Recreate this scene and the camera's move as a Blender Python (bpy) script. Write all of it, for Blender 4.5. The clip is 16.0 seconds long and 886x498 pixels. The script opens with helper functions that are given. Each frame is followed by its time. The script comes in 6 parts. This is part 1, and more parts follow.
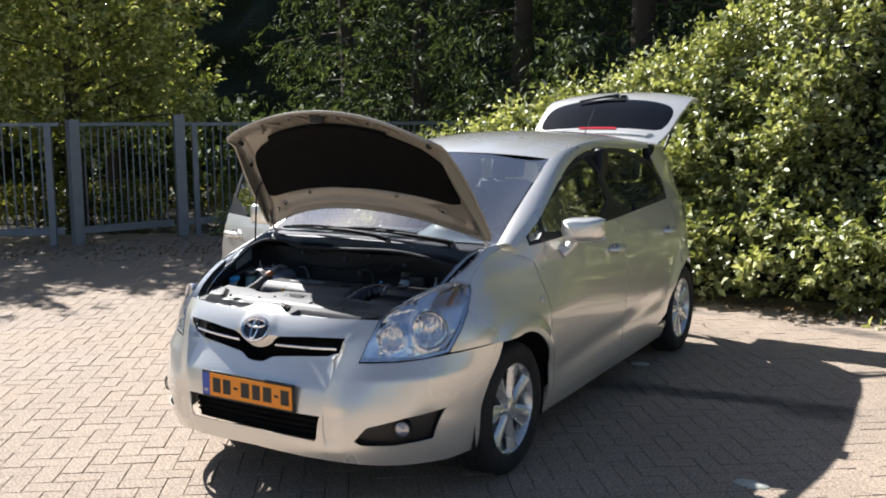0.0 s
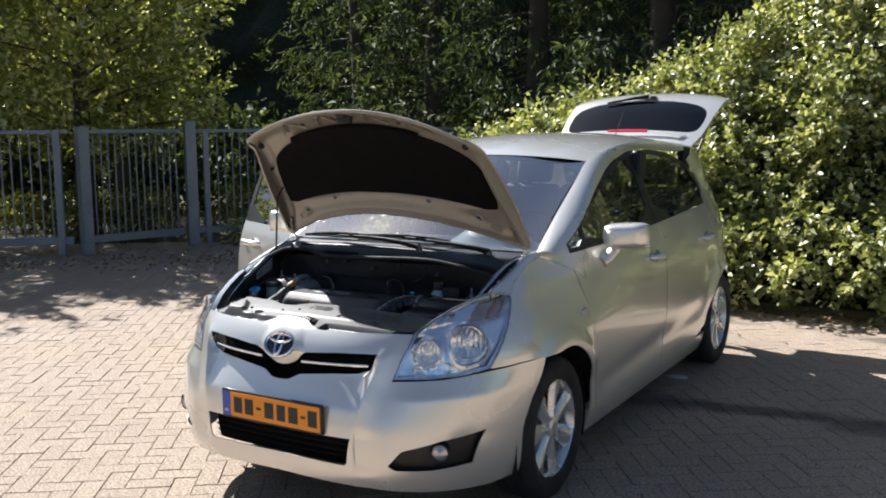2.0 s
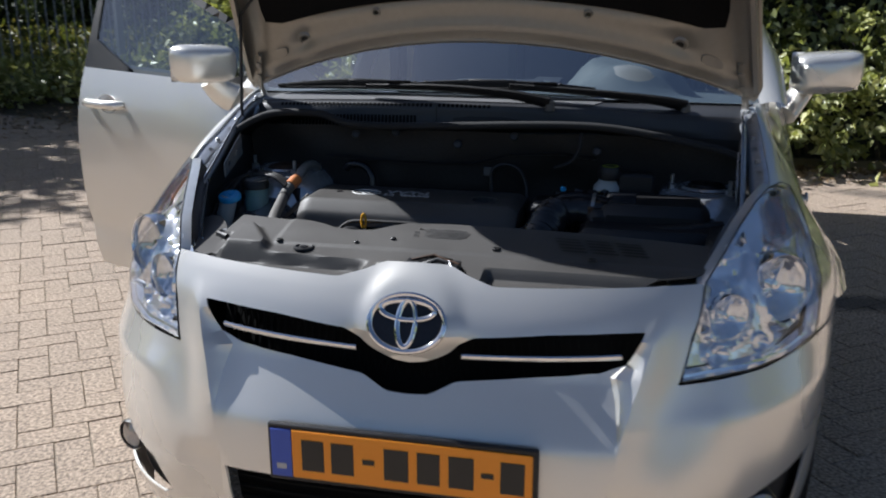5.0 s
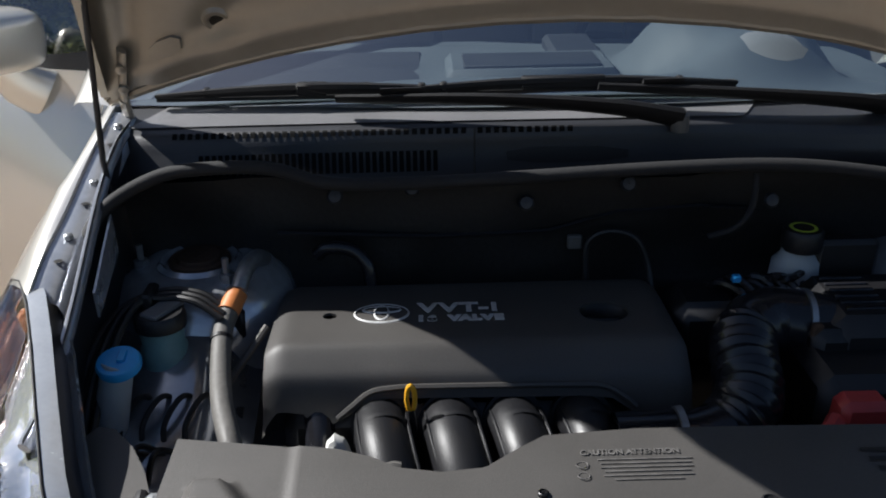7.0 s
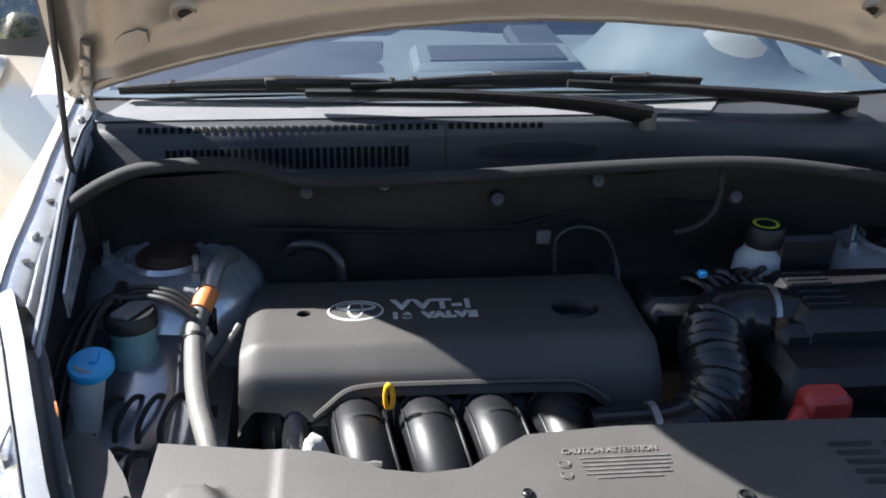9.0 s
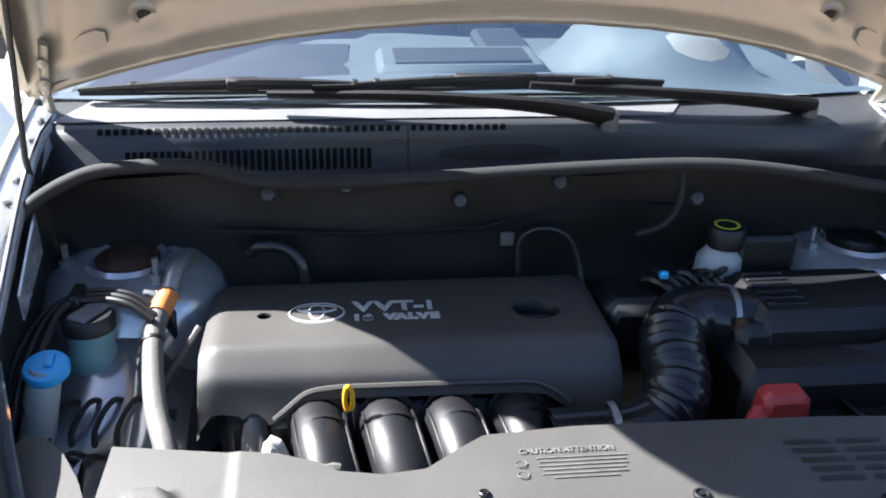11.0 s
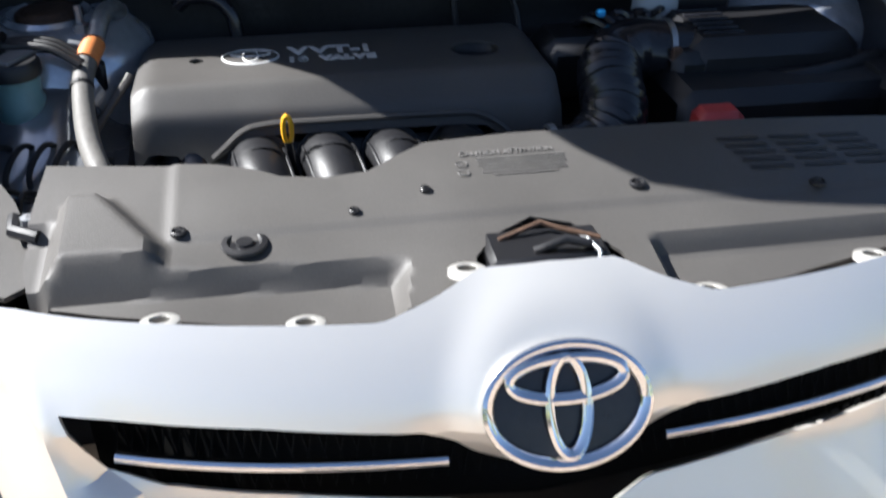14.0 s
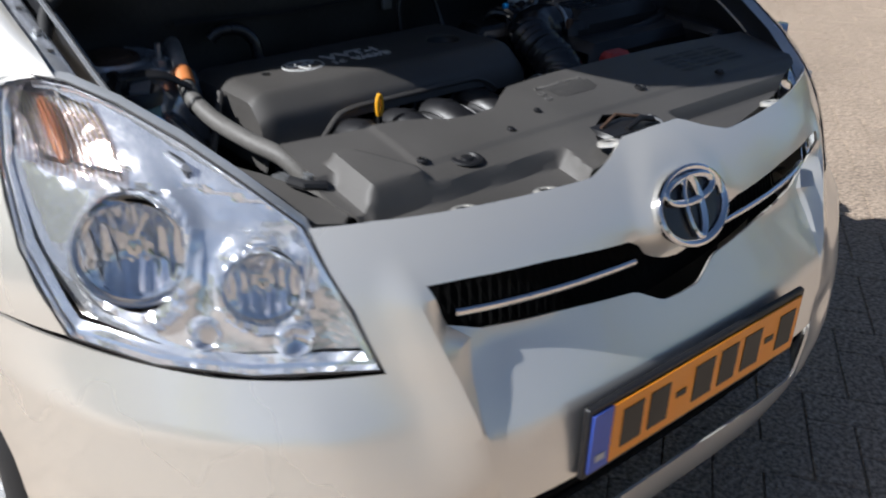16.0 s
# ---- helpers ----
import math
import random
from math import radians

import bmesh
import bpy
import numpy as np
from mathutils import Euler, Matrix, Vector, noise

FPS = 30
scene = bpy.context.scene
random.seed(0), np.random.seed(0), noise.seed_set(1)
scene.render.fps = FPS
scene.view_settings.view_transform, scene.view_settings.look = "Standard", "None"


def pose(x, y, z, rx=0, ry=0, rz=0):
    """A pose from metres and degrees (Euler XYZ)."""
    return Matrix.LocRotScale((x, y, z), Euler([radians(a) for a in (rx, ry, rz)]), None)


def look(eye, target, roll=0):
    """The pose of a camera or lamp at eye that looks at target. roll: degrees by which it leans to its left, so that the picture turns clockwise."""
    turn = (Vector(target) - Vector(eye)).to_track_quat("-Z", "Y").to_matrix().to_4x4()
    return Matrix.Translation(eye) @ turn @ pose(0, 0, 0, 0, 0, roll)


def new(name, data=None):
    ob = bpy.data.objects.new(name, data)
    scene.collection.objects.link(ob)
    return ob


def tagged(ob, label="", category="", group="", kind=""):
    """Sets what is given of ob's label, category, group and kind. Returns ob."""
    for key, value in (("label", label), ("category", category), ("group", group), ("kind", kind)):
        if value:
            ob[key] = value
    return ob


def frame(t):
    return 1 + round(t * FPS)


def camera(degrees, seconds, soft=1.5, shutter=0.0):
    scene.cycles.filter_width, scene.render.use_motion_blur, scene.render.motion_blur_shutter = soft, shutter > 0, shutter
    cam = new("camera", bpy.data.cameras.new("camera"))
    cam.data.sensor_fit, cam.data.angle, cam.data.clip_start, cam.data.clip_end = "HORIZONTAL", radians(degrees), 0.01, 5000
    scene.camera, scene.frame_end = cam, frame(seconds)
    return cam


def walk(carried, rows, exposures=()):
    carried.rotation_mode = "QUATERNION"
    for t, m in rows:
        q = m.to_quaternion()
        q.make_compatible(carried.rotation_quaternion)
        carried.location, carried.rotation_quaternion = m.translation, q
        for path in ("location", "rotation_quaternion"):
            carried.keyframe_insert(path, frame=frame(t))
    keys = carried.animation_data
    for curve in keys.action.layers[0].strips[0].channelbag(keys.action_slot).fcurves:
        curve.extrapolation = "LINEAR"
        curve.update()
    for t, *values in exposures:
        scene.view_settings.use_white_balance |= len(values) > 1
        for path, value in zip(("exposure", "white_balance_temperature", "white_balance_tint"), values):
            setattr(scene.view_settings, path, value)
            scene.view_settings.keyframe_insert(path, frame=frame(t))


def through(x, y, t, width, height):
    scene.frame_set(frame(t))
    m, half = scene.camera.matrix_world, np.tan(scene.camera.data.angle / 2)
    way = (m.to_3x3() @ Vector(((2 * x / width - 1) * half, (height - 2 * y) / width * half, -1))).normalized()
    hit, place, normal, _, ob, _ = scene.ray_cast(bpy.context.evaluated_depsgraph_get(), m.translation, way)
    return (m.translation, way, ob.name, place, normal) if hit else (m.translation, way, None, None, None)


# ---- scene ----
import functools
cam = camera(51.2, 16.0, soft=1.9, shutter=0.4)
PATH = [
    (0, (2.727, -2.931, 1.675), (1.717, -1.227, 1.399), -0.2),
    (0.5, (2.704, -2.911, 1.672), (1.693, -1.208, 1.398), -0.2),
    (1, (2.656, -2.876, 1.667), (1.643, -1.173, 1.397), -0.2),
    (1.5, (2.587, -2.82, 1.658), (1.568, -1.119, 1.394), -0.2),
    (2, (2.47, -2.745, 1.637), (1.445, -1.047, 1.378), -0.5),
    (2.5, (2.168, -2.649, 1.615), (1.167, -0.94, 1.336), -0.8),
    (3, (1.856, -2.493, 1.535), (0.892, -0.773, 1.203), -1.4),
    (3.2, (1.724, -2.411, 1.513), (0.781, -0.686, 1.145), -1.7),
    (5.3, (0.27, -1.293, 1.413), (-0.077, 0.568, 0.768), -0.3),
    (5.5, (0.185, -1.127, 1.423), (-0.123, 0.721, 0.724), -0.7),
    (6, (-0.026, -0.772, 1.426), (-0.186, 1.064, 0.649), -1.3),
    (6.5, (-0.152, -0.518, 1.448), (-0.212, 1.311, 0.641), -1.4),
    (7, (-0.200, -0.444, 1.470), (-0.166, 1.378, 0.649), -0.8),
    (7.5, (-0.237, -0.437, 1.493), (-0.108, 1.364, 0.633), 0.4),
    (8, (-0.244, -0.435, 1.497), (-0.099, 1.361, 0.629), 0.6),
    (8.5, (-0.247, -0.435, 1.497), (-0.095, 1.361, 0.63), 0.7),
    (11, (-0.222, -0.438, 1.491), (-0.014, 1.359, 0.637), 1.3),
    (11.5, (-0.215, -0.438, 1.487), (0.003, 1.36, 0.64), 1.4),
    (12, (-0.208, -0.436, 1.488), (0.02, 1.361, 0.64), 1.5),
    (12.5, (-0.202, -0.436, 1.487), (0.037, 1.36, 0.641), 1.6),
    (13, (-0.199, -0.442, 1.468), (0.053, 1.35, 0.616), 1.5),
    (13.5, (-0.213, -0.477, 1.394), (0.061, 1.248, 0.419), 0.7),
    (14, (-0.221, -0.522, 1.337), (0.083, 1.123, 0.24), 0.8),
    (14.5, (-0.314, -0.621, 1.31), (0.166, 0.958, 0.181), 3.2),
    (15, (-0.492, -0.73, 1.28), (0.177, 0.806, 0.188), 4.3),
    (15.5, (-0.729, -0.756, 1.314), (0.125, 0.718, 0.265), 3.5),
    (16, (-1.058, -0.624, 1.343), (0.091, 0.71, 0.393), 1.6),
]
walk(cam, [(t, look(eye, target, roll)) for t, eye, target, roll in PATH],
     exposures=[(0.0, 1.15, 6150, 10), (3.2, 1.05, 6150, 10), (5.3, 0.6, 5900, 10), (6.0, 0.5, 6100, 10), (6.5, 0.35, 6150, 10), (7.0, 0.68, 6200, 10), (7.6, 1.15, 6200, 10), (8.2, 1.55, 6200, 10), (8.7, 1.85, 6200, 10), (10.8, 2.55, 6100, 10),
                (13.0, 2.55, 6100, 10), (13.5, 2.45, 6100, 10), (14.0, 1.75, 6100, 10), (14.5, 1.4, 5800, 10), (15.0, 0.95, 6000, 10), (16.0, 0.6, 6000, 10)])


# ---- body surfaces ----
@functools.lru_cache(maxsize=None)
def slopes(table):
    d = [(q - p) / (b - a) for (a, p), (b, q) in zip(table, table[1:])]
    out = [d[0]]
    for k in range(1, len(d)):
        h0, h1 = table[k][0] - table[k - 1][0], table[k + 1][0] - table[k][0]
        out.append((d[k - 1] * h1 + d[k] * h0) / (h0 + h1))
    return out + [d[-1]]


def lerp_table(v, table):
    """A smooth curve through (place, value) pairs."""
    if v <= table[0][0]:
        return table[0][1]
    m = slopes(tuple(table))
    for i, ((a, p), (b, q)) in enumerate(zip(table, table[1:])):
        if v <= b:
            h = b - a
            k = (v - a) / h
            return (p * (1 + 2 * k) * (1 - k) ** 2 + q * k * k * (3 - 2 * k) + h * m[i] * k * (1 - k) ** 2 - h * m[i + 1] * k * k * (1 - k))
    return table[-1][1]


HALF_WIDTH = [(0.14, 0.80), (0.24, 0.845), (0.45, 0.872), (0.70, 0.882), (0.90, 0.868), (1.02, 0.835), (1.12, 0.795),
              (1.30, 0.715), (1.48, 0.625), (1.60, 0.53)]
SETBACK = [(0.14, 0.10), (0.20, 0.05), (0.28, 0.015), (0.38, 0.0), (0.54, 0.008), (0.64, 0.03), (0.72, 0.05), (0.80, 0.085),
           (0.86, 0.14), (0.92, 0.24), (1.00, 0.42), (1.10, 0.62)]
FULLNESS = [(0.2, 3.6), (0.42, 4.0), (0.58, 3.2), (0.70, 2.8), (1.0, 3.0)]
NOSE = 0.80


def taper(y, z):
    """How far the front shoulders draw in towards the hood."""
    k = min(1.0, max(0.0, (y - 0.80) / 0.95))
    def rise(a, b):
        q = min(1.0, max(0.0, (z - a) / (b - a)))
        return q * q * (3 - 2 * q)
    return (0.088 * rise(0.72, 0.94) + 0.03 * rise(0.93, 1.04)) * (1 - k * k * (3 - 2 * k))


def nose(u, z):
    """The wrap-round front of the car: u from -1 to 1 across, z up."""
    w, n = lerp_table(z, HALF_WIDTH), lerp_table(z, FULLNESS)
    a = math.pi / 2 * min(1.0, abs(u)) ** (n / 2)
    x = w * math.sin(a) ** (2 / n)
    y = NOSE * (1 - math.cos(a)) + lerp_table(z, SETBACK) * math.cos(a) ** lerp_table(z, [(0.84, 1.5), (0.95, 0.8)]) if a < math.pi / 2 - 1e-6 else NOSE
    x -= taper(y, z) * (x / w) ** 2
    return math.copysign(x, u), y, z


def flank(y, z):
    """Half width of the body at y, z."""
    w = lerp_table(z, HALF_WIDTH)
    if y < NOSE:
        lo, hi = 0.0, 1.0
        for _ in range(24):
            mid = (lo + hi) / 2
            if nose(mid, z)[1] < y:
                lo = mid
            else:
                hi = mid
        return nose(lo, z)[0]
    if y > 3.2:
        w *= 1 - 0.05 * ((y - 3.2) / 1.1) ** 2
    return w - taper(y, z)


# ---- sky and sun ----
SUN_FROM = Vector((-1.02, 0.35, 1.0)).normalized()
world = bpy.data.worlds.new("sky")
scene.world = world
world.use_nodes = True
wn = world.node_tree.nodes
sky = wn.new("ShaderNodeTexSky")
sky.sky_type = "NISHITA"
sky.sun_disc = False
sky.air_density, sky.dust_density = 0.8, 1.0
sky.sun_elevation = math.asin(SUN_FROM.z)
sky.sun_rotation = math.atan2(SUN_FROM.x, SUN_FROM.y)
wn["Background"].inputs[1].default_value = 0.05
world.node_tree.links.new(sky.outputs[0], wn["Background"].inputs[0])
sun = new("sun", bpy.data.lights.new("sun", "SUN"))
sun.data.energy = 5.0
sun.data.angle = radians(0.53)
sun.data.color = (1.0, 0.965, 0.91)
sun.matrix_world = look(SUN_FROM * 40, (0, 0, 0))


# ---- materials ----
def material(name, colour, rough=0.5, metal=0.0, vary=0.12, scale=6.0, fine=90.0, bump=0.05, coat=0.0, second=None, transmission=0.0,
             island=0.0, each=0.0, distance=0.004, spec=0.5):
    """A principled surface whose colour and gloss vary at two scales, with fine relief."""
    m = bpy.data.materials.new(name)
    m.use_nodes = True
    n, link = m.node_tree.nodes, m.node_tree.links
    b = n["Principled BSDF"]
    b.inputs["Metallic"].default_value = metal
    b.inputs["Coat Weight"].default_value = coat
    b.inputs["Coat Roughness"].default_value = 0.04
    b.inputs["Transmission Weight"].default_value = transmission
    b.inputs["Specular IOR Level"].default_value = spec
    co = n.new("ShaderNodeTexCoord")
    big, small = n.new("ShaderNodeTexNoise"), n.new("ShaderNodeTexNoise")
    for tex, s in ((big, scale), (small, fine)):
        tex.inputs["Scale"].default_value = s
        tex.inputs["Detail"].default_value = 4
        link.new(co.outputs["Object"], tex.inputs["Vector"])
    both = n.new("ShaderNodeMath")
    both.operation = "ADD"
    link.new(big.outputs[0], both.inputs[0])
    link.new(small.outputs[0], both.inputs[1])
    last = both.outputs[0]
    for amount, out in ((island, ("ShaderNodeNewGeometry", "Random Per Island")), (each, ("ShaderNodeObjectInfo", "Random"))):
        if amount:
            g, k = n.new(out[0]), n.new("ShaderNodeMath")
            k.operation = "MULTIPLY_ADD"
            k.inputs[1].default_value = amount
            link.new(g.outputs[out[1]], k.inputs[0])
            link.new(last, k.inputs[2])
            last = k.outputs[0]
    total = 1.0 + (island + each) / 2
    ramp = n.new("ShaderNodeMapRange")
    ramp.inputs["From Min"].default_value, ramp.inputs["From Max"].default_value = total - 0.45 - (island + each) / 2, total + 0.45 + (island + each) / 2
    link.new(last, ramp.inputs["Value"])
    mix = n.new("ShaderNodeMix")
    mix.data_type = "RGBA"
    dark = [c * (1 - vary) for c in colour]
    light = second if second else [min(1.0, c * (1 + vary)) for c in colour]
    mix.inputs["A"].default_value, mix.inputs["B"].default_value = (*dark, 1), (*light, 1)
    link.new(ramp.outputs[0], mix.inputs["Factor"])
    link.new(mix.outputs["Result"], b.inputs["Base Color"])
    r = n.new("ShaderNodeMapRange")
    r.inputs["From Min"].default_value, r.inputs["From Max"].default_value = 0.3, 0.7
    r.inputs["To Min"].default_value, r.inputs["To Max"].default_value = rough * 0.85, min(1.0, rough * 1.15)
    link.new(big.outputs[0], r.inputs["Value"])
    link.new(r.outputs[0], b.inputs["Roughness"])
    if bump:
        bp = n.new("ShaderNodeBump")
        bp.inputs["Strength"].default_value, bp.inputs["Distance"].default_value = bump, distance
        link.new(small.outputs[0], bp.inputs["Height"])
        link.new(bp.outputs[0], b.inputs["Normal"])
    return m


def glass_material(name, tint, gloss=0.02, base=0.04):
    """A thin pane: clear or tinted see-through, with a mirror-like gloss that grows at grazing angles."""
    m = bpy.data.materials.new(name)
    m.use_nodes = True
    n, link = m.node_tree.nodes, m.node_tree.links
    n.remove(n["Principled BSDF"])
    clear, shine, fres, mix = n.new("ShaderNodeBsdfTransparent"), n.new("ShaderNodeBsdfGlossy"), n.new("ShaderNodeLayerWeight"), n.new("ShaderNodeMixShader")
    power, gain = n.new("ShaderNodeMath"), n.new("ShaderNodeMath")
    power.operation, gain.operation = "POWER", "MULTIPLY_ADD"
    power.inputs[1].default_value, gain.inputs[1].default_value, gain.inputs[2].default_value = 4.0, 0.85, base
    clear.inputs[0].default_value = (*tint, 1)
    shine.inputs["Roughness"].default_value = gloss
    fres.inputs[0].default_value = 0.5
    link.new(fres.outputs["Facing"], power.inputs[0])
    link.new(power.outputs[0], gain.inputs[0])
    link.new(gain.outputs[0], mix.inputs[0])
    link.new(clear.outputs[0], mix.inputs[1])
    link.new(shine.outputs[0], mix.inputs[2])
    link.new(mix.outputs[0], n["Material Output"].inputs[0])
    return m


PAINT = material("champagne_silver_paint", (0.78, 0.757, 0.705), 0.30, 0.60, vary=0.02, scale=1.3, fine=900, bump=0.012, coat=1.0, distance=0.001)
UNDERCOAT = material("hood_inner_paint", (0.32, 0.285, 0.23), 0.36, 0.35, vary=0.08, scale=4, fine=60, bump=0.03, coat=0.25)
BLACK = material("black_plastic", (0.009, 0.009, 0.0105), 0.46, vary=0.2, scale=9, fine=500, bump=0.08)
GREY_PLASTIC = material("grainy_grey_plastic", (0.064, 0.060, 0.056), 0.50, vary=0.30, scale=5, fine=700, bump=0.12)
GLOSS_BLACK = material("gloss_black_plastic", (0.015, 0.015, 0.018), 0.22, vary=0.2, scale=14, fine=120, bump=0.05)
FELT = material("insulation_felt", (0.0055, 0.005, 0.0045), 0.95, vary=0.35, scale=12, fine=300, bump=0.4, spec=0.15)
RUBBER = material("tyre_rubber", (0.014, 0.014, 0.015), 0.8, vary=0.25, scale=12, fine=200, bump=0.15)
CHROME = material("chrome", (0.82, 0.83, 0.85), 0.07, 1.0, vary=0.03, bump=0.0)
REFLECTOR = material("lamp_reflector", (0.88, 0.90, 0.94), 0.10, 0.80, vary=0.03, scale=30, fine=22, bump=0.55, distance=0.006, coat=0.5)
ALLOY = material("alloy_wheel", (0.72, 0.73, 0.74), 0.26, 0.70, vary=0.06, scale=10, fine=80, bump=0.03, coat=0.4)
STEEL = material("dull_steel", (0.36, 0.37, 0.38), 0.42, 0.8, vary=0.25, scale=25, fine=140, bump=0.1)
BAY_PAINT = material("bay_paint", (0.52, 0.54, 0.58), 0.22, 0.60, vary=0.25, scale=9, fine=60, bump=0.05, coat=0.3)
RUST = material("rusty_steel", (0.075, 0.042, 0.026), 0.8, 0.2, vary=0.4, scale=40, fine=220, bump=0.3)
WINDSCREEN = glass_material("windscreen_glass", (0.72, 0.81, 0.81), 0.02, 0.42)
LAMP_SIDE = material("frosted_lamp_side", (0.55, 0.57, 0.60), 0.24, 0.45, vary=0.1, scale=30, fine=160, bump=0.04, coat=0.6)
FLUTE = glass_material("clear_flute", (0.96, 0.87, 0.82), 0.06, 0.32)
COWL = material("weathered_cowl_plastic", (0.033, 0.034, 0.038), 0.42, vary=0.2, scale=8, fine=400, bump=0.08)
SIDE_GLASS = glass_material("tinted_side_glass", (0.52, 0.57, 0.54), 0.02, 0.24)
PRIVACY_GLASS = glass_material("dark_rear_glass", (0.05, 0.055, 0.06), 0.02, 0.05)
LENS = glass_material("clear_lamp_lens", (0.96, 0.97, 0.98), 0.03)
RED_LENS = material("red_lens", (0.55, 0.02, 0.03), 0.15, vary=0.1, coat=0.6, bump=0.0)
AMBER = material("amber_bulb", (0.55, 0.24, 0.12), 0.25, vary=0.2, scale=40, bump=0.1, fine=200)
RED = material("red_plastic", (0.46, 0.05, 0.045), 0.45, vary=0.15, scale=20, bump=0.05)
YELLOW = material("yellow_plastic", (0.85, 0.42, 0.02), 0.35, vary=0.1, bump=0.03)
ORANGE = material("orange_clamp", (0.58, 0.20, 0.06), 0.45, vary=0.15, bump=0.05)
BLUE = material("blue_cap", (0.03, 0.33, 0.70), 0.35, vary=0.12, scale=20, bump=0.04)
MILKY = material("milky_plastic", (0.42, 0.46, 0.48), 0.45, vary=0.08, bump=0.03, transmission=0.25)
AQUA = material("aqua_plastic", (0.20, 0.36, 0.37), 0.35, vary=0.15, scale=16, bump=0.03, transmission=0.2)
WHITE = material("white_plastic", (0.72, 0.72, 0.68), 0.45, vary=0.08, bump=0.03)
HOSE = material("grey_hose", (0.115, 0.110, 0.102), 0.6, vary=0.25, scale=30, fine=160, bump=0.15)
PLATE_ORANGE = material("plate_orange", (0.88, 0.30, 0.012), 0.38, vary=0.04, scale=15, fine=300, bump=0.03)
PLATE_BLUE = material("plate_blue", (0.05, 0.10, 0.46), 0.38, vary=0.05, bump=0.02)
GRILLE_BLACK = material("grille_black", (0.004, 0.004, 0.004), 0.8, vary=0.2, bump=0.0, spec=0.15)
FAINT = material("faint_print", (0.112, 0.107, 0.102), 0.6, vary=0.4, scale=90, bump=0.0)
INK = material("black_ink", (0.02, 0.018, 0.015), 0.5, vary=0.1, bump=0.0)
PRINT = material("pale_print", (0.46, 0.46, 0.45), 0.5, vary=0.25, scale=60, bump=0.0)
DASH = material("grey_dashboard", (0.085, 0.102, 0.116), 0.65, vary=0.08, scale=8, fine=400, bump=0.1)
STRIP = material("faded_grey_plastic", (0.15, 0.15, 0.155), 0.45, vary=0.15, scale=9, fine=300, bump=0.06)
PANEL = material("glossy_bay_paint", (0.36, 0.38, 0.42), 0.20, 0.7, vary=0.25, scale=9, fine=30, bump=0.06, coat=0.4)
DASH_DARK = material("dark_dashboard", (0.022, 0.026, 0.034), 0.6, vary=0.1, scale=8, fine=400, bump=0.1)
SEAT = material("grey_seat_cloth", (0.16, 0.165, 0.17), 0.9, vary=0.15, scale=20, fine=300, bump=0.3)
FENCE = material("galvanised_fence", (0.21, 0.23, 0.26), 0.5, 0.2, vary=0.2, scale=5, fine=70, bump=0.08)


# ---- mesh tools ----
def inside(pts, poly):
    x, y = pts[:, 0], pts[:, 1]
    p = np.asarray(poly, float)
    q = np.roll(p, -1, axis=0)
    hit = np.zeros(len(pts), bool)
    for (ax, ay), (bx, by) in zip(p, q):
        if ay != by:
            hit ^= ((ay > y) != (by > y)) & (x < (bx - ax) * (y - ay) / (by - ay) + ax)
    return hit


def nearest_on(pt, rings):
    best, where = 1e9, pt
    for ring in rings:
        a = ring
        b = np.roll(ring, -1, axis=0)
        d = b - a
        k = np.clip(((pt - a) * d).sum(1) / np.maximum((d * d).sum(1), 1e-12), 0, 1)
        c = a + d * k[:, None]
        dist = ((c - pt) ** 2).sum(1)
        i = dist.argmin()
        if dist[i] < best:
            best, where = dist[i], c[i]
    return where


def rounded(poly, times=2):
    p = np.asarray(poly, float)
    for _ in range(times):
        q = np.roll(p, -1, axis=0)
        p = np.stack([p * 0.75 + q * 0.25, p * 0.25 + q * 0.75], 1).reshape(-1, 2)
    return p


def mirrored(half):
    """A closed outline from its right half, given from top middle round to bottom middle."""
    return [tuple(p) for p in half] + [(-a, b) for a, b in reversed(half) if abs(a) > 1e-6]


def spline(points, n=8):
    """Catmull-Rom through points of any dimension."""
    p = [np.asarray(v, float) for v in points]
    p = [2 * p[0] - p[1]] + p + [2 * p[-1] - p[-2]]
    out = []
    for i in range(1, len(p) - 2):
        for k in range(n):
            t = k / n
            out.append(0.5 * (2 * p[i] + (p[i + 1] - p[i - 1]) * t + (2 * p[i - 1] - 5 * p[i] + 4 * p[i + 1] - p[i + 2]) * t * t
                              + (3 * p[i] - p[i - 1] - 3 * p[i + 1] + p[i + 2]) * t ** 3))
    out.append(p[-2])
    return out


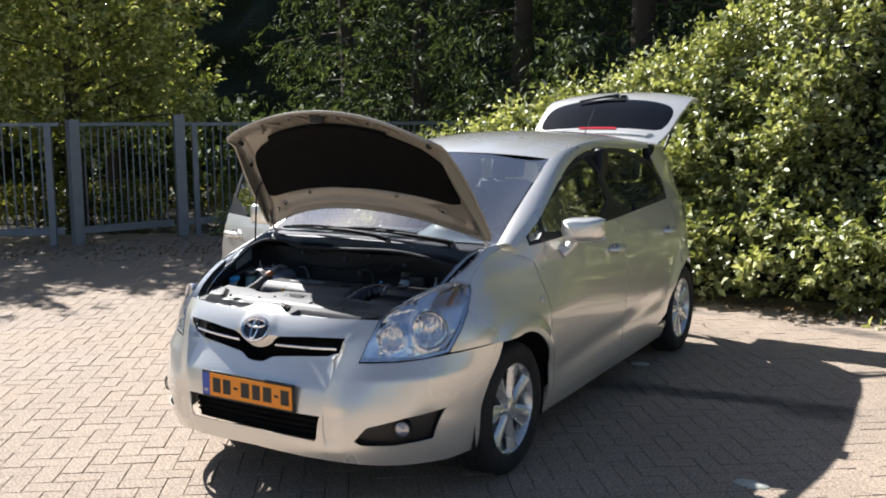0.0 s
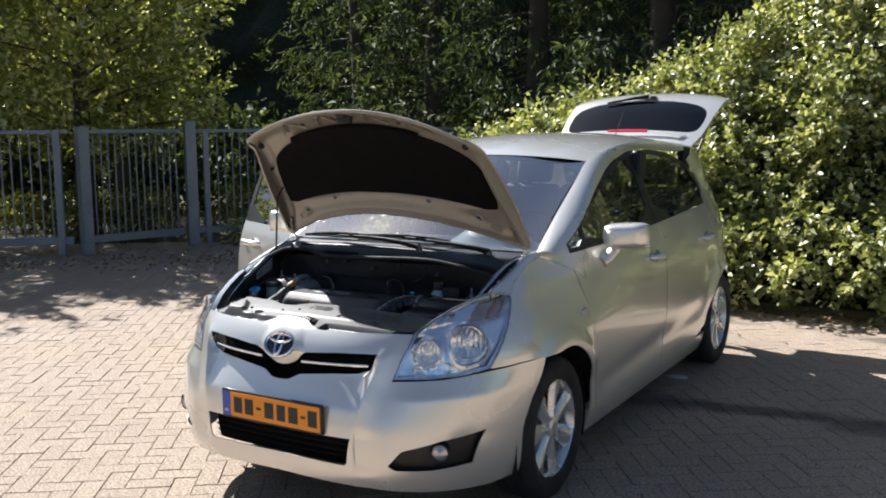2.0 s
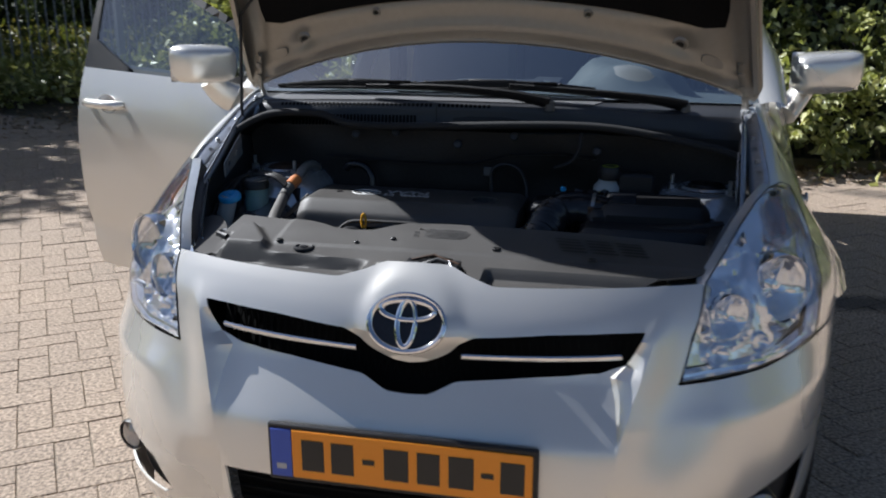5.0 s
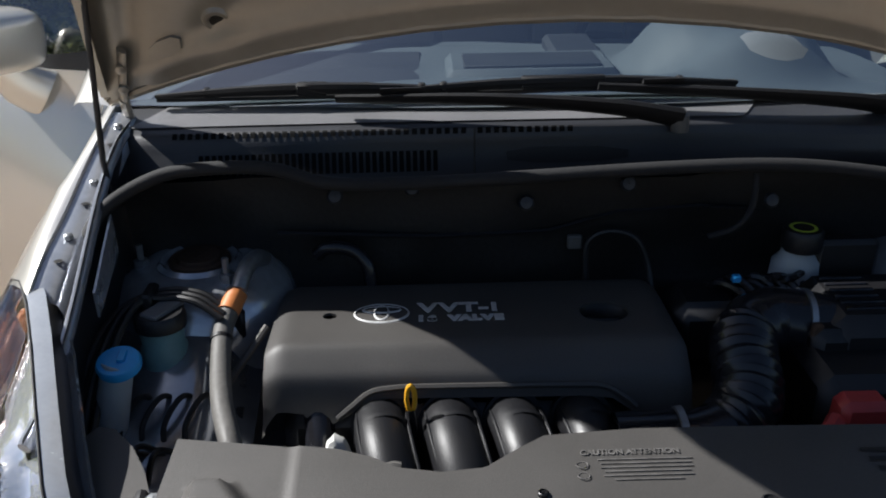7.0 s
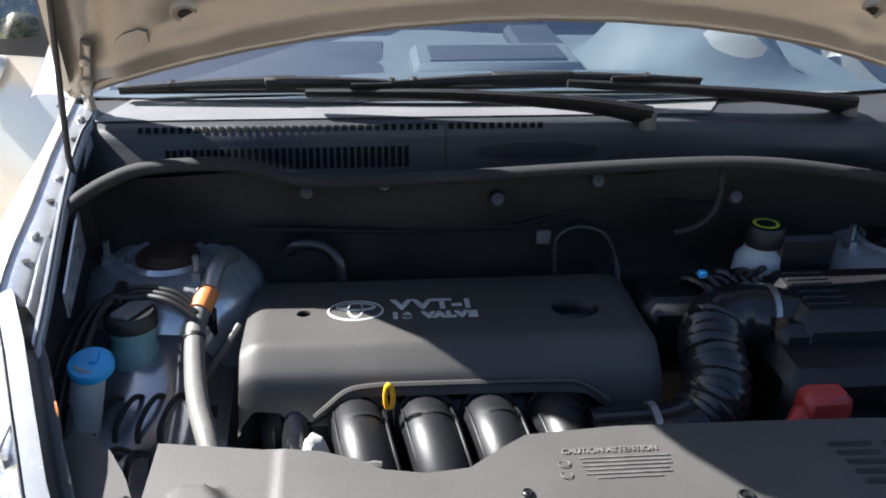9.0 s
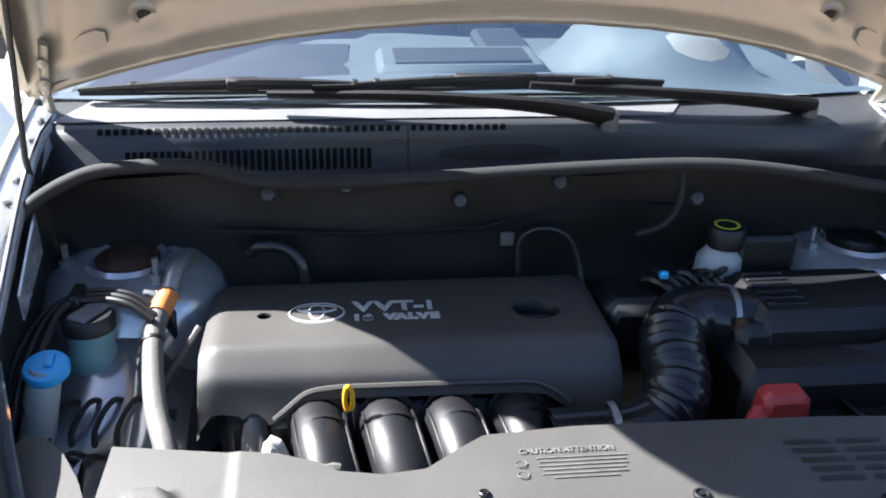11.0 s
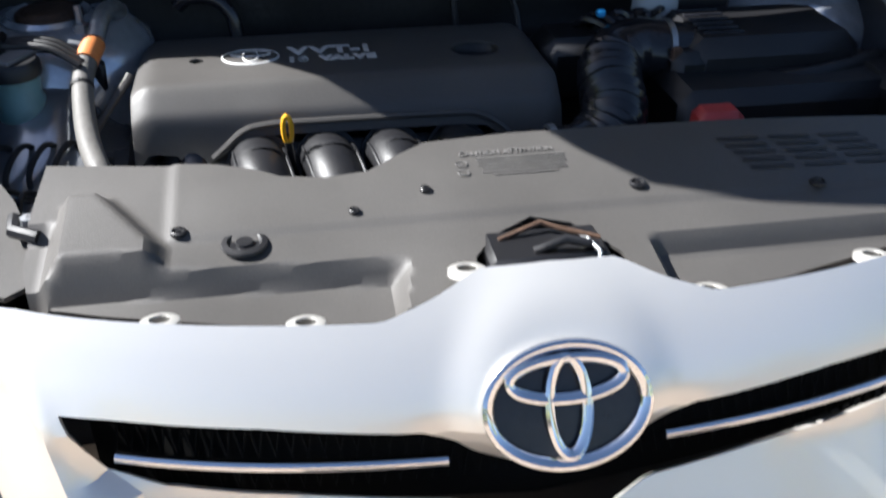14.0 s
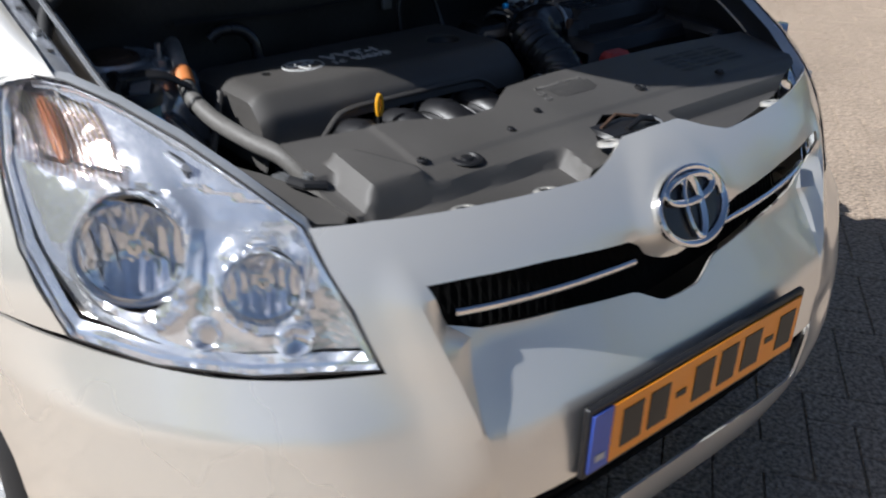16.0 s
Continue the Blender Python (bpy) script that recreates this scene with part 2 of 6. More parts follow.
class Geo:
    """Vertices and faces that become one mesh."""

    def __init__(self):
        self.v, self.f = [], []

    def add(self, verts, faces, m=None):
        o = len(self.v)
        self.v += [tuple(m @ Vector(p)) if m is not None else tuple(p) for p in verts]
        self.f += [tuple(i + o for i in f) for f in faces]
        return self

    def panel(self, outline, surface, cell, holes=(), thick=0.004, inward=None, stretch=1.0):
        """A sheet of the surface within an outline in its two coordinates, with holes, and a thickness."""
        out = np.asarray(outline, float)
        rings = [out] + [np.asarray(h, float) for h in holes]
        lo, hi = out.min(0), out.max(0)
        cu, cv = cell, cell * stretch
        nu, nv = max(2, int(np.ceil((hi[0] - lo[0]) / cu))), max(2, int(np.ceil((hi[1] - lo[1]) / cv)))
        us, vs = np.linspace(lo[0], hi[0], nu + 1), np.linspace(lo[1], hi[1], nv + 1)
        cx, cy = np.meshgrid((us[1:] + us[:-1]) / 2, (vs[1:] + vs[:-1]) / 2, indexing="ij")
        mid = np.stack([cx.ravel(), cy.ravel()], 1)
        keep = inside(mid, out)
        for h in rings[1:]:
            keep &= ~inside(mid, h)
        keep = keep.reshape(nu, nv)
        count = np.zeros((nu + 1, nv + 1), int)
        for a in (0, 1):
            for b in (0, 1):
                count[a:nu + a, b:nv + b] += keep
        index, flat = -np.ones((nu + 1, nv + 1), int), []
        scale = np.array([1.0, cu / cv])
        sring = [r * scale for r in rings]
        for i, j in zip(*np.nonzero(count)):
            p = np.array([us[i], vs[j]])
            if count[i, j] < 4:
                p = nearest_on(p * scale, sring) / scale
            index[i, j] = len(flat)
            flat.append(p)
        flat = np.array(flat)
        edge = [k for (i, j), k in np.ndenumerate(index) if k >= 0 and count[i, j] < 4]
        if edge:
            e = np.array(edge)
            for ring in rings:
                d1, d2 = ring - np.roll(ring, 1, axis=0), np.roll(ring, -1, axis=0) - ring
                c = (d1 * d2).sum(1) / np.maximum(np.linalg.norm(d1, axis=1) * np.linalg.norm(d2, axis=1), 1e-9)
                for corner in ring[c < 0.75]:
                    k = e[(((flat[e] - corner) * scale) ** 2).sum(1).argmin()]
                    if np.abs((flat[k] - corner) * scale).max() < 1.2 * cu:
                        flat[k] = corner
        verts = [Vector(surface(a, b)) for a, b in flat]
        faces = [(index[i, j], index[i + 1, j], index[i + 1, j + 1], index[i, j + 1]) for i, j in zip(*np.nonzero(keep))]
        normal = [Vector((0, 0, 0)) for _ in verts]
        for f in faces:
            n = (verts[f[2]] - verts[f[0]]).cross(verts[f[3]] - verts[f[1]])
            for k in f:
                normal[k] += n
        if inward is not None:
            total = sum(((Vector(inward) - v).normalized().dot(n) for v, n in zip(verts, normal)))
            if total > 0:
                faces = [f[::-1] for f in faces]
                normal = [-n for n in normal]
        normal = [n.normalized() if n.length > 0 else n for n in normal]
        self.add(verts, faces)
        if thick:
            back = [v - n * thick for v, n in zip(verts, normal)]
            self.add(back, [f[::-1] for f in faces])
            seen = {}
            for f in faces:
                for a, b in zip(f, f[1:] + f[:1]):
                    seen[(a, b)] = True
            rim = [(a, b) for a, b in seen if (b, a) not in seen]
            for a, b in rim:
                self.add([verts[b], verts[a], back[a], back[b]], [(0, 1, 2, 3)])
        return self

    def grid(self, surface, nu, nv, close_u=False, close_v=False):
        """A grid of surface(s, t) with s and t from 0 to 1."""
        lu, lv = nu + (not close_u), nv + (not close_v)
        verts = [surface(i / nu, j / nv) for i in range(lu) for j in range(lv)]
        faces = [(i * lv + j, (i + 1) % lu * lv + j, (i + 1) % lu * lv + (j + 1) % lv, i * lv + (j + 1) % lv)
                 for i in range(nu) for j in range(nv)]
        return self.add(verts, faces)

    def tube(self, points, radius, seg=10, caps=True, flat=1.0):
        """A round bar along points; radius may be a function of 0..1 along it."""
        p = [Vector(v) for v in points]
        up, rings = None, []
        for i, c in enumerate(p):
            d = (p[min(i + 1, len(p) - 1)] - p[max(i - 1, 0)]).normalized()
            if up is None:
                up = d.orthogonal().normalized()
            up = (up - d * up.dot(d)).normalized()
            side = d.cross(up)
            r = radius(i / (len(p) - 1)) if callable(radius) else radius
            rings.append([c + (up * math.cos(a) * flat + side * math.sin(a)) * r for a in (2 * math.pi * k / seg for k in range(seg))])
        verts = [v for ring in rings for v in ring]
        faces = [(i * seg + k, i * seg + (k + 1) % seg, (i + 1) * seg + (k + 1) % seg, (i + 1) * seg + k) for i in range(len(p) - 1) for k in range(seg)]
        if caps:
            faces += [tuple(range(seg))[::-1], tuple((len(p) - 1) * seg + k for k in range(seg))]
        return self.add(verts, faces)

    def lathe(self, profile, seg=24, m=None, sx=1.0, sy=1.0, caps=False):
        """Turns (radius, height) pairs about z."""
        verts = [(r * math.cos(a) * sx, r * math.sin(a) * sy, h) for r, h in profile for a in (2 * math.pi * k / seg for k in range(seg))]
        faces = [(i * seg + k, i * seg + (k + 1) % seg, (i + 1) * seg + (k + 1) % seg, (i + 1) * seg + k) for i in range(len(profile) - 1) for k in range(seg)]
        if caps:
            faces += [tuple(range(seg))[::-1], tuple((len(profile) - 1) * seg + k for k in range(seg))]
        return self.add(verts, faces, m)

    def box(self, centre, size, bevel=0.004, m=None, taper=1.0):
        """A block with rounded edges; taper shrinks its top."""
        sx, sy, sz = (s / 2 for s in size)
        b = min(bevel, sx * 0.45, sy * 0.45, sz * 0.45)
        base = Matrix.Translation(centre) if m is None else m @ Matrix.Translation(centre)
        rings = []
        for z, inset in ((-sz, b), (-sz + b, 0), (sz - b, 0), (sz, b)):
            k = 1 + (taper - 1) * (z + sz) / (2 * sz)
            ring = []
            for qx, qy in ((1, 1), (-1, 1), (-1, -1), (1, -1)):
                x, y, i = sx * k, sy * k, max(inset, 0)
                near = [(qx * (x - b), qy * (y - i)), (qx * (x - i), qy * (y - b))]
                ring += near if qx * qy < 0 else near[::-1]
            rings.append([(p, q, z) for p, q in ring])
        verts = [v for r in rings for v in r]
        faces = [(r * 8 + k, r * 8 + (k + 1) % 8, (r + 1) * 8 + (k + 1) % 8, (r + 1) * 8 + k) for r in range(3) for k in range(8)]
        faces += [tuple(range(8))[::-1], tuple(24 + k for k in range(8))]
        return self.add(verts, faces, base)

    def flipped(self):
        self.f = [f[::-1] for f in self.f]
        return self

    def make(self, name, mat, parent=None, label="", sharp=40, base=None, smooth=True):
        me = bpy.data.meshes.new(name)
        me.from_pydata(self.v, [], self.f)
        me.validate()
        me.materials.append(mat)
        if smooth:
            me.shade_smooth()
        if sharp and smooth:
            me.set_sharp_from_angle(angle=radians(sharp))
        ob = new(name, me)
        if base is not None:
            me.transform(Matrix.Translation(-Vector(base)))
            ob.location = base
        if parent is not None:
            ob.parent = parent
            ob.matrix_parent_inverse = parent.matrix_basis.inverted() if parent.parent is None else Matrix.Identity(4)
        if mat in (WINDSCREEN, SIDE_GLASS, PRIVACY_GLASS, LENS):
            ob.visible_shadow = False
        if label:
            tagged(ob, label)
        return ob


def lettering(text, size, m, mat, parent, name="lettering", thick=0.0006, stretch=1.0, bold=0.022):
    """Flat raised letters in the built-in font, centred on the pose m."""
    cu = bpy.data.curves.new("letters", "FONT")
    cu.body, cu.size, cu.extrude, cu.offset = text, size, thick, size * bold
    cu.align_x, cu.align_y = "CENTER", "CENTER"
    ob = bpy.data.objects.new("letters", cu)
    scene.collection.objects.link(ob)
    bpy.context.view_layer.update()
    me = bpy.data.meshes.new_from_object(ob.evaluated_get(bpy.context.evaluated_depsgraph_get()))
    bpy.data.objects.remove(ob)
    me.transform(m @ Matrix.Diagonal((stretch, 1, 1, 1)))
    me.materials.clear()
    me.materials.append(mat)
    res = new(name, me)
    res.parent = parent
    res.matrix_parent_inverse = parent.matrix_basis.inverted() if parent.parent is None else Matrix.Identity(4)
    return res


# ---- the car ----
car = new("car")
car.location = (0, 2.2, 0)
tagged(car, "champagne silver family car with hood, tailgate and one front door open", "car")
REAR = [(3.2, 1.0), (3.6, 0.985), (3.9, 0.915), (4.1, 0.84), (4.25, 0.75), (4.36, 0.55)]


def step(a, b, v):
    k = min(1.0, max(0.0, (v - a) / (b - a)))
    return k * k * (3 - 2 * k)


COLUMN = 1.91 / 182
FACET_IN, FACET_OUT = -0.955 + 124 * COLUMN, -0.955 + 127 * COLUMN
RIDGE = [(0.30, 0.370), (0.45, 0.360), (0.585, 0.354), (0.65, 0.361), (0.725, 0.375), (0.77, 0.386), (0.815, 0.404)]
VALLEY = [(0.30, 0.362), (0.45, 0.353), (0.585, 0.346), (0.64, 0.333), (0.681, 0.318), (0.703, 0.342), (0.74, 0.357), (0.77, 0.370), (0.815, 0.396)]


def bumper_skin(p, z):
    """The nose with a sunken panel under the grille between two facets, the boss round the emblem and the shelf under the lamps."""
    ap = abs(p)
    ridge, valley = (float(np.interp(z, [a for a, _ in t], [b for _, b in t])) for t in (RIDGE, VALLEY))
    au = float(np.interp(ap, [0.25, FACET_IN, FACET_OUT, 0.425], [0.25, valley, ridge, 0.425])) if 0.25 < ap < 0.425 else ap
    x, y, zz = nose(math.copysign(au, p), z)
    deep = float(np.interp(z, [0.560, 0.672, 0.702, 0.755], [0.0, 0.034, 0.034, 0.0]))
    across = 1.0 if ap <= FACET_IN else max(0.0, (FACET_OUT - ap) / (FACET_OUT - FACET_IN))
    y += deep * across
    y -= 0.010 * float(np.interp(z, [0.50, 0.60, 0.76, 0.80], [0.0, 1.0, 1.0, 0.0])) * step(0.30, FACET_OUT, ap) * (1 - step(FACET_OUT, 0.425, ap))
    y -= 0.009 * (1 - step(0.070, 0.110, math.hypot(p * 1.2, (z - 0.775))))
    y += 0.012 * step(0.30, 0.36, z) * (1 - step(0.44, 0.50, z)) * step(0.33, 0.36, ap) * (1 - step(0.40, 0.46, ap))
    shelf = 0.024 * step(0.40, 0.52, ap) * (1 - step(0.70, 0.90, ap)) * float(np.interp(z, [0.44, 0.56, 0.604, 0.680], [0.0, 0.75, 1.0, 0.0]))
    return x + math.copysign(shelf * 0.75, p), y - shelf * 0.5, zz


# outlines across the nose
BUMPER = mirrored([(0, 0.868), (0.055, 0.866), (0.090, 0.851), (0.130, 0.838), (0.29, 0.841), (0.40, 0.842), (0.484, 0.840),
                   (0.468, 0.800), (0.444, 0.750), (0.430, 0.670), (0.59, 0.672), (0.735, 0.684), (0.86, 0.688), (0.955, 0.686), (0.94, 0.62), (0.912, 0.53), (0.90, 0.42),
                   (0.895, 0.22), (0.80, 0.212), (0.60, 0.232), (0.40, 0.250), (0, 0.258)])
ARC = [(0.092 * math.sin(a), 0.778 - 0.088 * math.cos(a)) for a in (radians(d) for d in (62, 45, 30, 15, 0))]
GRILLE_HOLE = mirrored([ARC[4], ARC[3], ARC[2], ARC[1], ARC[0], (0.104, 0.753), (0.22, 0.765), (FACET_IN, 0.770), (FACET_IN, 0.735), (FACET_IN, 0.703), (0.318, 0.686),
                        (0.20, 0.676), (0.078, 0.660), (0.036, 0.634), (0, 0.632)])
INTAKE_HOLE = mirrored([(0, 0.450), (0.337, 0.450), (0.322, 0.352), (0.312, 0.338), (0, 0.343)])
FOG_HOLE = [(0.486, 0.352), (0.510, 0.334), (0.629, 0.328), (0.752, 0.337), (0.782, 0.462), (0.66, 0.446), (0.535, 0.414)]
bumper = Geo().panel(BUMPER, bumper_skin, 0.0105, [GRILLE_HOLE, INTAKE_HOLE, FOG_HOLE, [(-a, b) for a, b in FOG_HOLE]],
                     thick=0.005, inward=(0, 0.9, 0.5)).make("front_bumper", PAINT, car, sharp=17)

# grille insert and bars
def behind(depth):
    def f(u, z):
        x, y, zz = nose(u, z)
        return x * (1 - depth * 0.3), y + depth, zz
    return f


grille = Geo().panel(mirrored([(0, 0.80), (0.38, 0.79), (0.38, 0.64), (0, 0.60)]), behind(0.095), 0.03, thick=0.006, inward=(0, 1, .7)).make("grille", GRILLE_BLACK, car, "recessed black grille")
mesh_wires = Geo()
for k in range(-26, 27):
    for lean in (-0.013, 0.013):
        mesh_wires.tube([behind(0.084)(k * 0.0136 + d, z) for d, z in ((-lean, 0.640), (lean, 0.775))], 0.0014, 4)
mesh_wires.make("mesh", GRILLE_BLACK, grille)
for side in (-1, 1):
    Geo().tube([behind(0.022)(side * u, 0.711 + 0.008 * k / 11) for k, u in enumerate(np.linspace(0.086, 0.334, 12))], 0.0080, 10, flat=0.75).make("chrome_bar", CHROME, grille, "slim chrome bar")
lower = Geo().panel(mirrored([(0, 0.47), (0.36, 0.47), (0.35, 0.32), (0, 0.32)]), behind(0.06), 0.03, thick=0.006, inward=(0, 1, .4)).make("lower_grille", GRILLE_BLACK, car, "black lower intake grille")
slats = Geo()
for z in (0.36, 0.385, 0.41, 0.435):
    slats.tube([behind(0.045)(u, z) for u in np.linspace(-0.34, 0.34, 24)], 0.005, 6)
slats.make("slat", GRILLE_BLACK, lower)
for side in (-1, 1):
    pod = Geo().panel([(side * a, b) for a, b in ((0.47, 0.47), (0.47, 0.31), (0.80, 0.31), (0.80, 0.48))], behind(0.035), 0.02, thick=0.004, inward=(0, 1, .4)).make("fog_lamp_bezel", BLACK, car, "black recess of a fog lamp")
    c = Vector(nose(side * 0.652, 0.400)) + Vector((0, 0.012, 0))
    face = look(c, c + Vector((-side * 0.35, 1, 0)))
    ring = Geo().lathe([(0.031, 0.010), (0.034, 0.011), (0.037, 0.004), (0.037, -0.03)], 24, face).make("ring", BLACK, pod)
    Geo().lathe([(0.002, 0.016), (0.020, 0.013), (0.034, 0.004)], 24, face).make("lens", FLUTE, pod)
    Geo().lathe([(0.004, -0.004), (0.010, -0.010), (0.022, -0.008), (0.035, 0.002)], 24, face).make("reflector", LAMP_SIDE, pod)

# emblem: plain oval rings on a dark disc
eo = Vector((0, 0.056, 0.776))
em = Matrix.Translation(eo) @ Matrix.Rotation(radians(90 - 28), 4, "X")
emblem = Geo().lathe([(0.0005, -0.002), (0.066, -0.003), (0.069, -0.012)], 40, em, sx=1.08, sy=0.80).make("emblem", GLOSS_BLACK, car, "dark oval emblem with chrome rings")


def ring_of(rx, ry, r, cx=0.0, cy=0.0, lift=0.0):
    return Geo().tube([em @ Vector((cx + rx * math.cos(a), cy + ry * math.sin(a), lift)) for a in (2 * math.pi * k / 48 for k in range(49))], r, 8, caps=False, flat=0.8)


ring_of(0.073, 0.054, 0.0065).make("ring", CHROME, emblem)
ring_of(0.052, 0.018, 0.0058, 0, 0.024, 0.002).make("ring", CHROME, emblem)
ring_of(0.017, 0.044, 0.0058, 0, -0.001, 0.002).make("ring", CHROME, emblem)

# number plate with its writing as bars
plate = Geo().box((0, -0.006, 0.512), (0.53, 0.012, 0.122), 0.004).make("number_plate", BLACK, car, "orange number plate in a black holder")
Geo().box((0.020, -0.0135, 0.512), (0.470, 0.004, 0.102), 0.0015).make("plate_sheet", PLATE_ORANGE, plate, "reflective orange plate sheet")
Geo().box((-0.237, -0.0135, 0.512), (0.042, 0.004, 0.102), 0.0015).make("plate_band", PLATE_BLUE, plate, "blue band")
Geo().box((-0.237, -0.0162, 0.484), (0.020, 0.0012, 0.012), 0.0004).make("plate_bar", PRINT, plate)
for x, w in ((-0.172, 0.045), (-0.112, 0.045), (-0.060, 0.024), (-0.005, 0.048), (0.058, 0.044), (0.121, 0.048), (0.171, 0.024), (0.218, 0.045)):
    Geo().box((x, -0.0162, 0.512), (w, 0.0012, 0.066 if w > 0.03 else 0.011), 0.0004).make("plate_bar", INK, plate)


# ---- headlamps ----
LAMP = [(0.434, 0.676), (0.447, 0.750), (0.471, 0.802), (0.490, 0.842), (0.550, 0.884), (0.605, 0.916), (0.670, 0.943), (0.735, 0.957), (0.800, 0.958),
        (0.848, 0.946), (0.866, 0.922), (0.848, 0.866), (0.786, 0.786), (0.742, 0.716), (0.733, 0.693), (0.65, 0.680), (0.557, 0.676)]


def lamp_skin(lift, side):
    def f(u, z):
        x, y, zz = nose(side * u, z)
        return x + side * lift * 0.6, y - lift * 0.8, zz
    return f


LAMP_CHROME = material("lamp_chrome", (0.86, 0.88, 0.92), 0.06, 0.86, vary=0.02, scale=20, fine=10, bump=0.05, distance=0.008)
BOWLS = ((0.666, 0.796, 0.066, "main_reflector"), (0.534, 0.768, 0.046, "beam_reflector"))


def bowl_hole(u, z, r):
    return [(u + r / 1.22 * math.cos(a), z + r * 1.0 * math.sin(a)) for a in (2 * math.pi * k / 28 for k in range(28))]


for side in (-1, 1):
    lamp = Geo().panel(LAMP, lamp_skin(0.003, side), 0.011, thick=0.0, inward=(0, 1.2, 0.7)).make("headlamp", LENS, car, "clear headlamp with chrome reflectors")
    Geo().panel([(0.66 + (a - 0.66) * 0.83, 0.80 + (b - 0.80) * 0.83) for a, b in LAMP], lamp_skin(-0.075, side), 0.02, thick=0.004, inward=(0, 1.2, 0.7)).make("housing", LAMP_CHROME, lamp)
    rim = [lamp_skin(0.001, side)(a, b) for a, b in LAMP]
    Geo().tube(rim + rim[:2], 0.0017, 6, caps=False).make("seal", BLACK, lamp)
    n = len(LAMP)
    ledge = Geo()
    rows = [[lamp_skin(-d, side)(0.66 + (a - 0.66) * q, 0.80 + (b - 0.80) * q) for a, b in LAMP] for d, q in ((0.0, 1.0), (0.010, 0.985), (0.012, 0.945), (0.030, 0.93))]
    ledge.add(sum(rows, []), [(j * n + k, j * n + (k + 1) % n, (j + 1) * n + (k + 1) % n, (j + 1) * n + k) for j in range(len(rows) - 1) for k in range(n)])
    ledge.make("lamp_wall", LAMP_CHROME, lamp)
    shell = Geo()
    rows = [[lamp_skin(-d, side)(0.66 + (a - 0.66) * q, 0.80 + (b - 0.80) * q) for a, b in LAMP] for d, q in ((0.001, 1.003), (0.005, 1.010), (0.024, 1.010))]
    shell.add(sum(rows, []), [(j * n + k, j * n + (k + 1) % n, (j + 1) * n + (k + 1) % n, (j + 1) * n + k) for j in range(len(rows) - 1) for k in range(n)])
    shell.make("lamp_shell", LAMP_SIDE, lamp, "frosted pale side of the lamp body")
    back = Geo()
    edge = [Vector(lamp_skin(-0.024, side)(0.66 + (a - 0.66) * 1.0, 0.80 + (b - 0.80) * 1.0)) for a, b in LAMP[3:10]]
    rows = [edge, [v + Vector((0, 0.036, -0.022)) for v in edge], [v + Vector((0, 0.055, -0.10)) for v in edge]]
    n2 = len(edge)
    back.add(sum(rows, []), [(j * n2 + k, j * n2 + k + 1, (j + 1) * n2 + k + 1, (j + 1) * n2 + k) for j in range(2) for k in range(n2 - 1)])
    back.make("lamp_back", BLACK, lamp, "black back of the lamp body")
    # smooth chrome mask with raised brows round the bowls
    def mask(u, z, side=side):
        d = 0.036 - 0.012 * step(0.80, 0.90, z) + 0.004 * noise.noise(Vector((u * 9, z * 9, 3.0 + side))) + 0.006 * math.sin((u - 0.43) * 26) * (1 - step(0.72, 0.80, z))
        d += 0.010 * step(0.838, 0.846, z - 0.18 * (u - 0.66)) * (1 - step(0.872, 0.880, z - 0.18 * (u - 0.66)))
        for bu, bz, r, _ in BOWLS:
            q = math.hypot((u - bu) * 1.22, z - bz) / r
            d -= 0.020 * math.exp(-((q - 1.10) / 0.16) ** 2)
        return lamp_skin(-d, side)(u, z)
    inner = [(0.66 + (a - 0.66) * 0.94, 0.80 + (b - 0.80) * 0.94) for a, b in LAMP]
    turn_hole = [(0.690, 0.868), (0.800, 0.868), (0.838, 0.915), (0.825, 0.938), (0.770, 0.942), (0.715, 0.930)]
    Geo().panel(inner, mask, 0.0065, [bowl_hole(u, z, r) for u, z, r, _ in BOWLS] + [turn_hole], thick=0.002, inward=(0, 1.2, 0.7)).make("chrome_mask", REFLECTOR, lamp, sharp=24)
    for u, z, r, name in BOWLS:
        c = Vector(lamp_skin(-0.030, side)(u, z))
        face = look(c, c + Vector((-side * 0.55, 1, -0.08)))
        def cup(s, t, r=r, face=face):
            a = 2 * math.pi * s
            q = 0.10 + 0.90 * t
            x, y = r * 1.02 * q * math.cos(a), r * 1.02 * q * math.sin(a)
            flute = 0.0030 * abs(math.sin(x / r * 11)) * step(0.25, 0.45, q) * (1 - step(0.90, 0.97, q))
            band = 0.008 if y < -0.30 * r else 0.0
            return face @ Vector((x, y, -r * 0.50 * (1 - q ** 1.8) - band * (1 - q) + flute))
        bowl = Geo().grid(cup, 72, 18, close_u=True).make(name, LAMP_CHROME, lamp, sharp=35)
        Geo().lathe([(r * 0.98, 0.0), (r * 1.00, 0.010), (r * 1.05, 0.014), (r * 1.09, 0.008), (r * 1.10, -0.02)], 48, face).make("collar", CHROME, bowl)
        Geo().lathe([(r * 0.90, -0.012), (r * 0.93, -0.004), (r * 0.96, -0.006), (r * 0.99, -0.016)], 48, face).make("inner_ring", BLACK, bowl)
        Geo().lathe([(0.002, -r * 0.10), (r * 0.13, -r * 0.12), (r * 0.18, -r * 0.22), (r * 0.18, -r * 0.50)], 18, face).make("bulb_shield", CHROME, bowl)
        Geo().tube([face @ Vector(v) for v in ((0, r * 0.15, -r * 0.22), (r * 0.25, r * 0.55, -r * 0.28), (r * 0.35, r * 0.80, -r * 0.2))], 0.003, 6).make("shield_stay", CHROME, bowl)
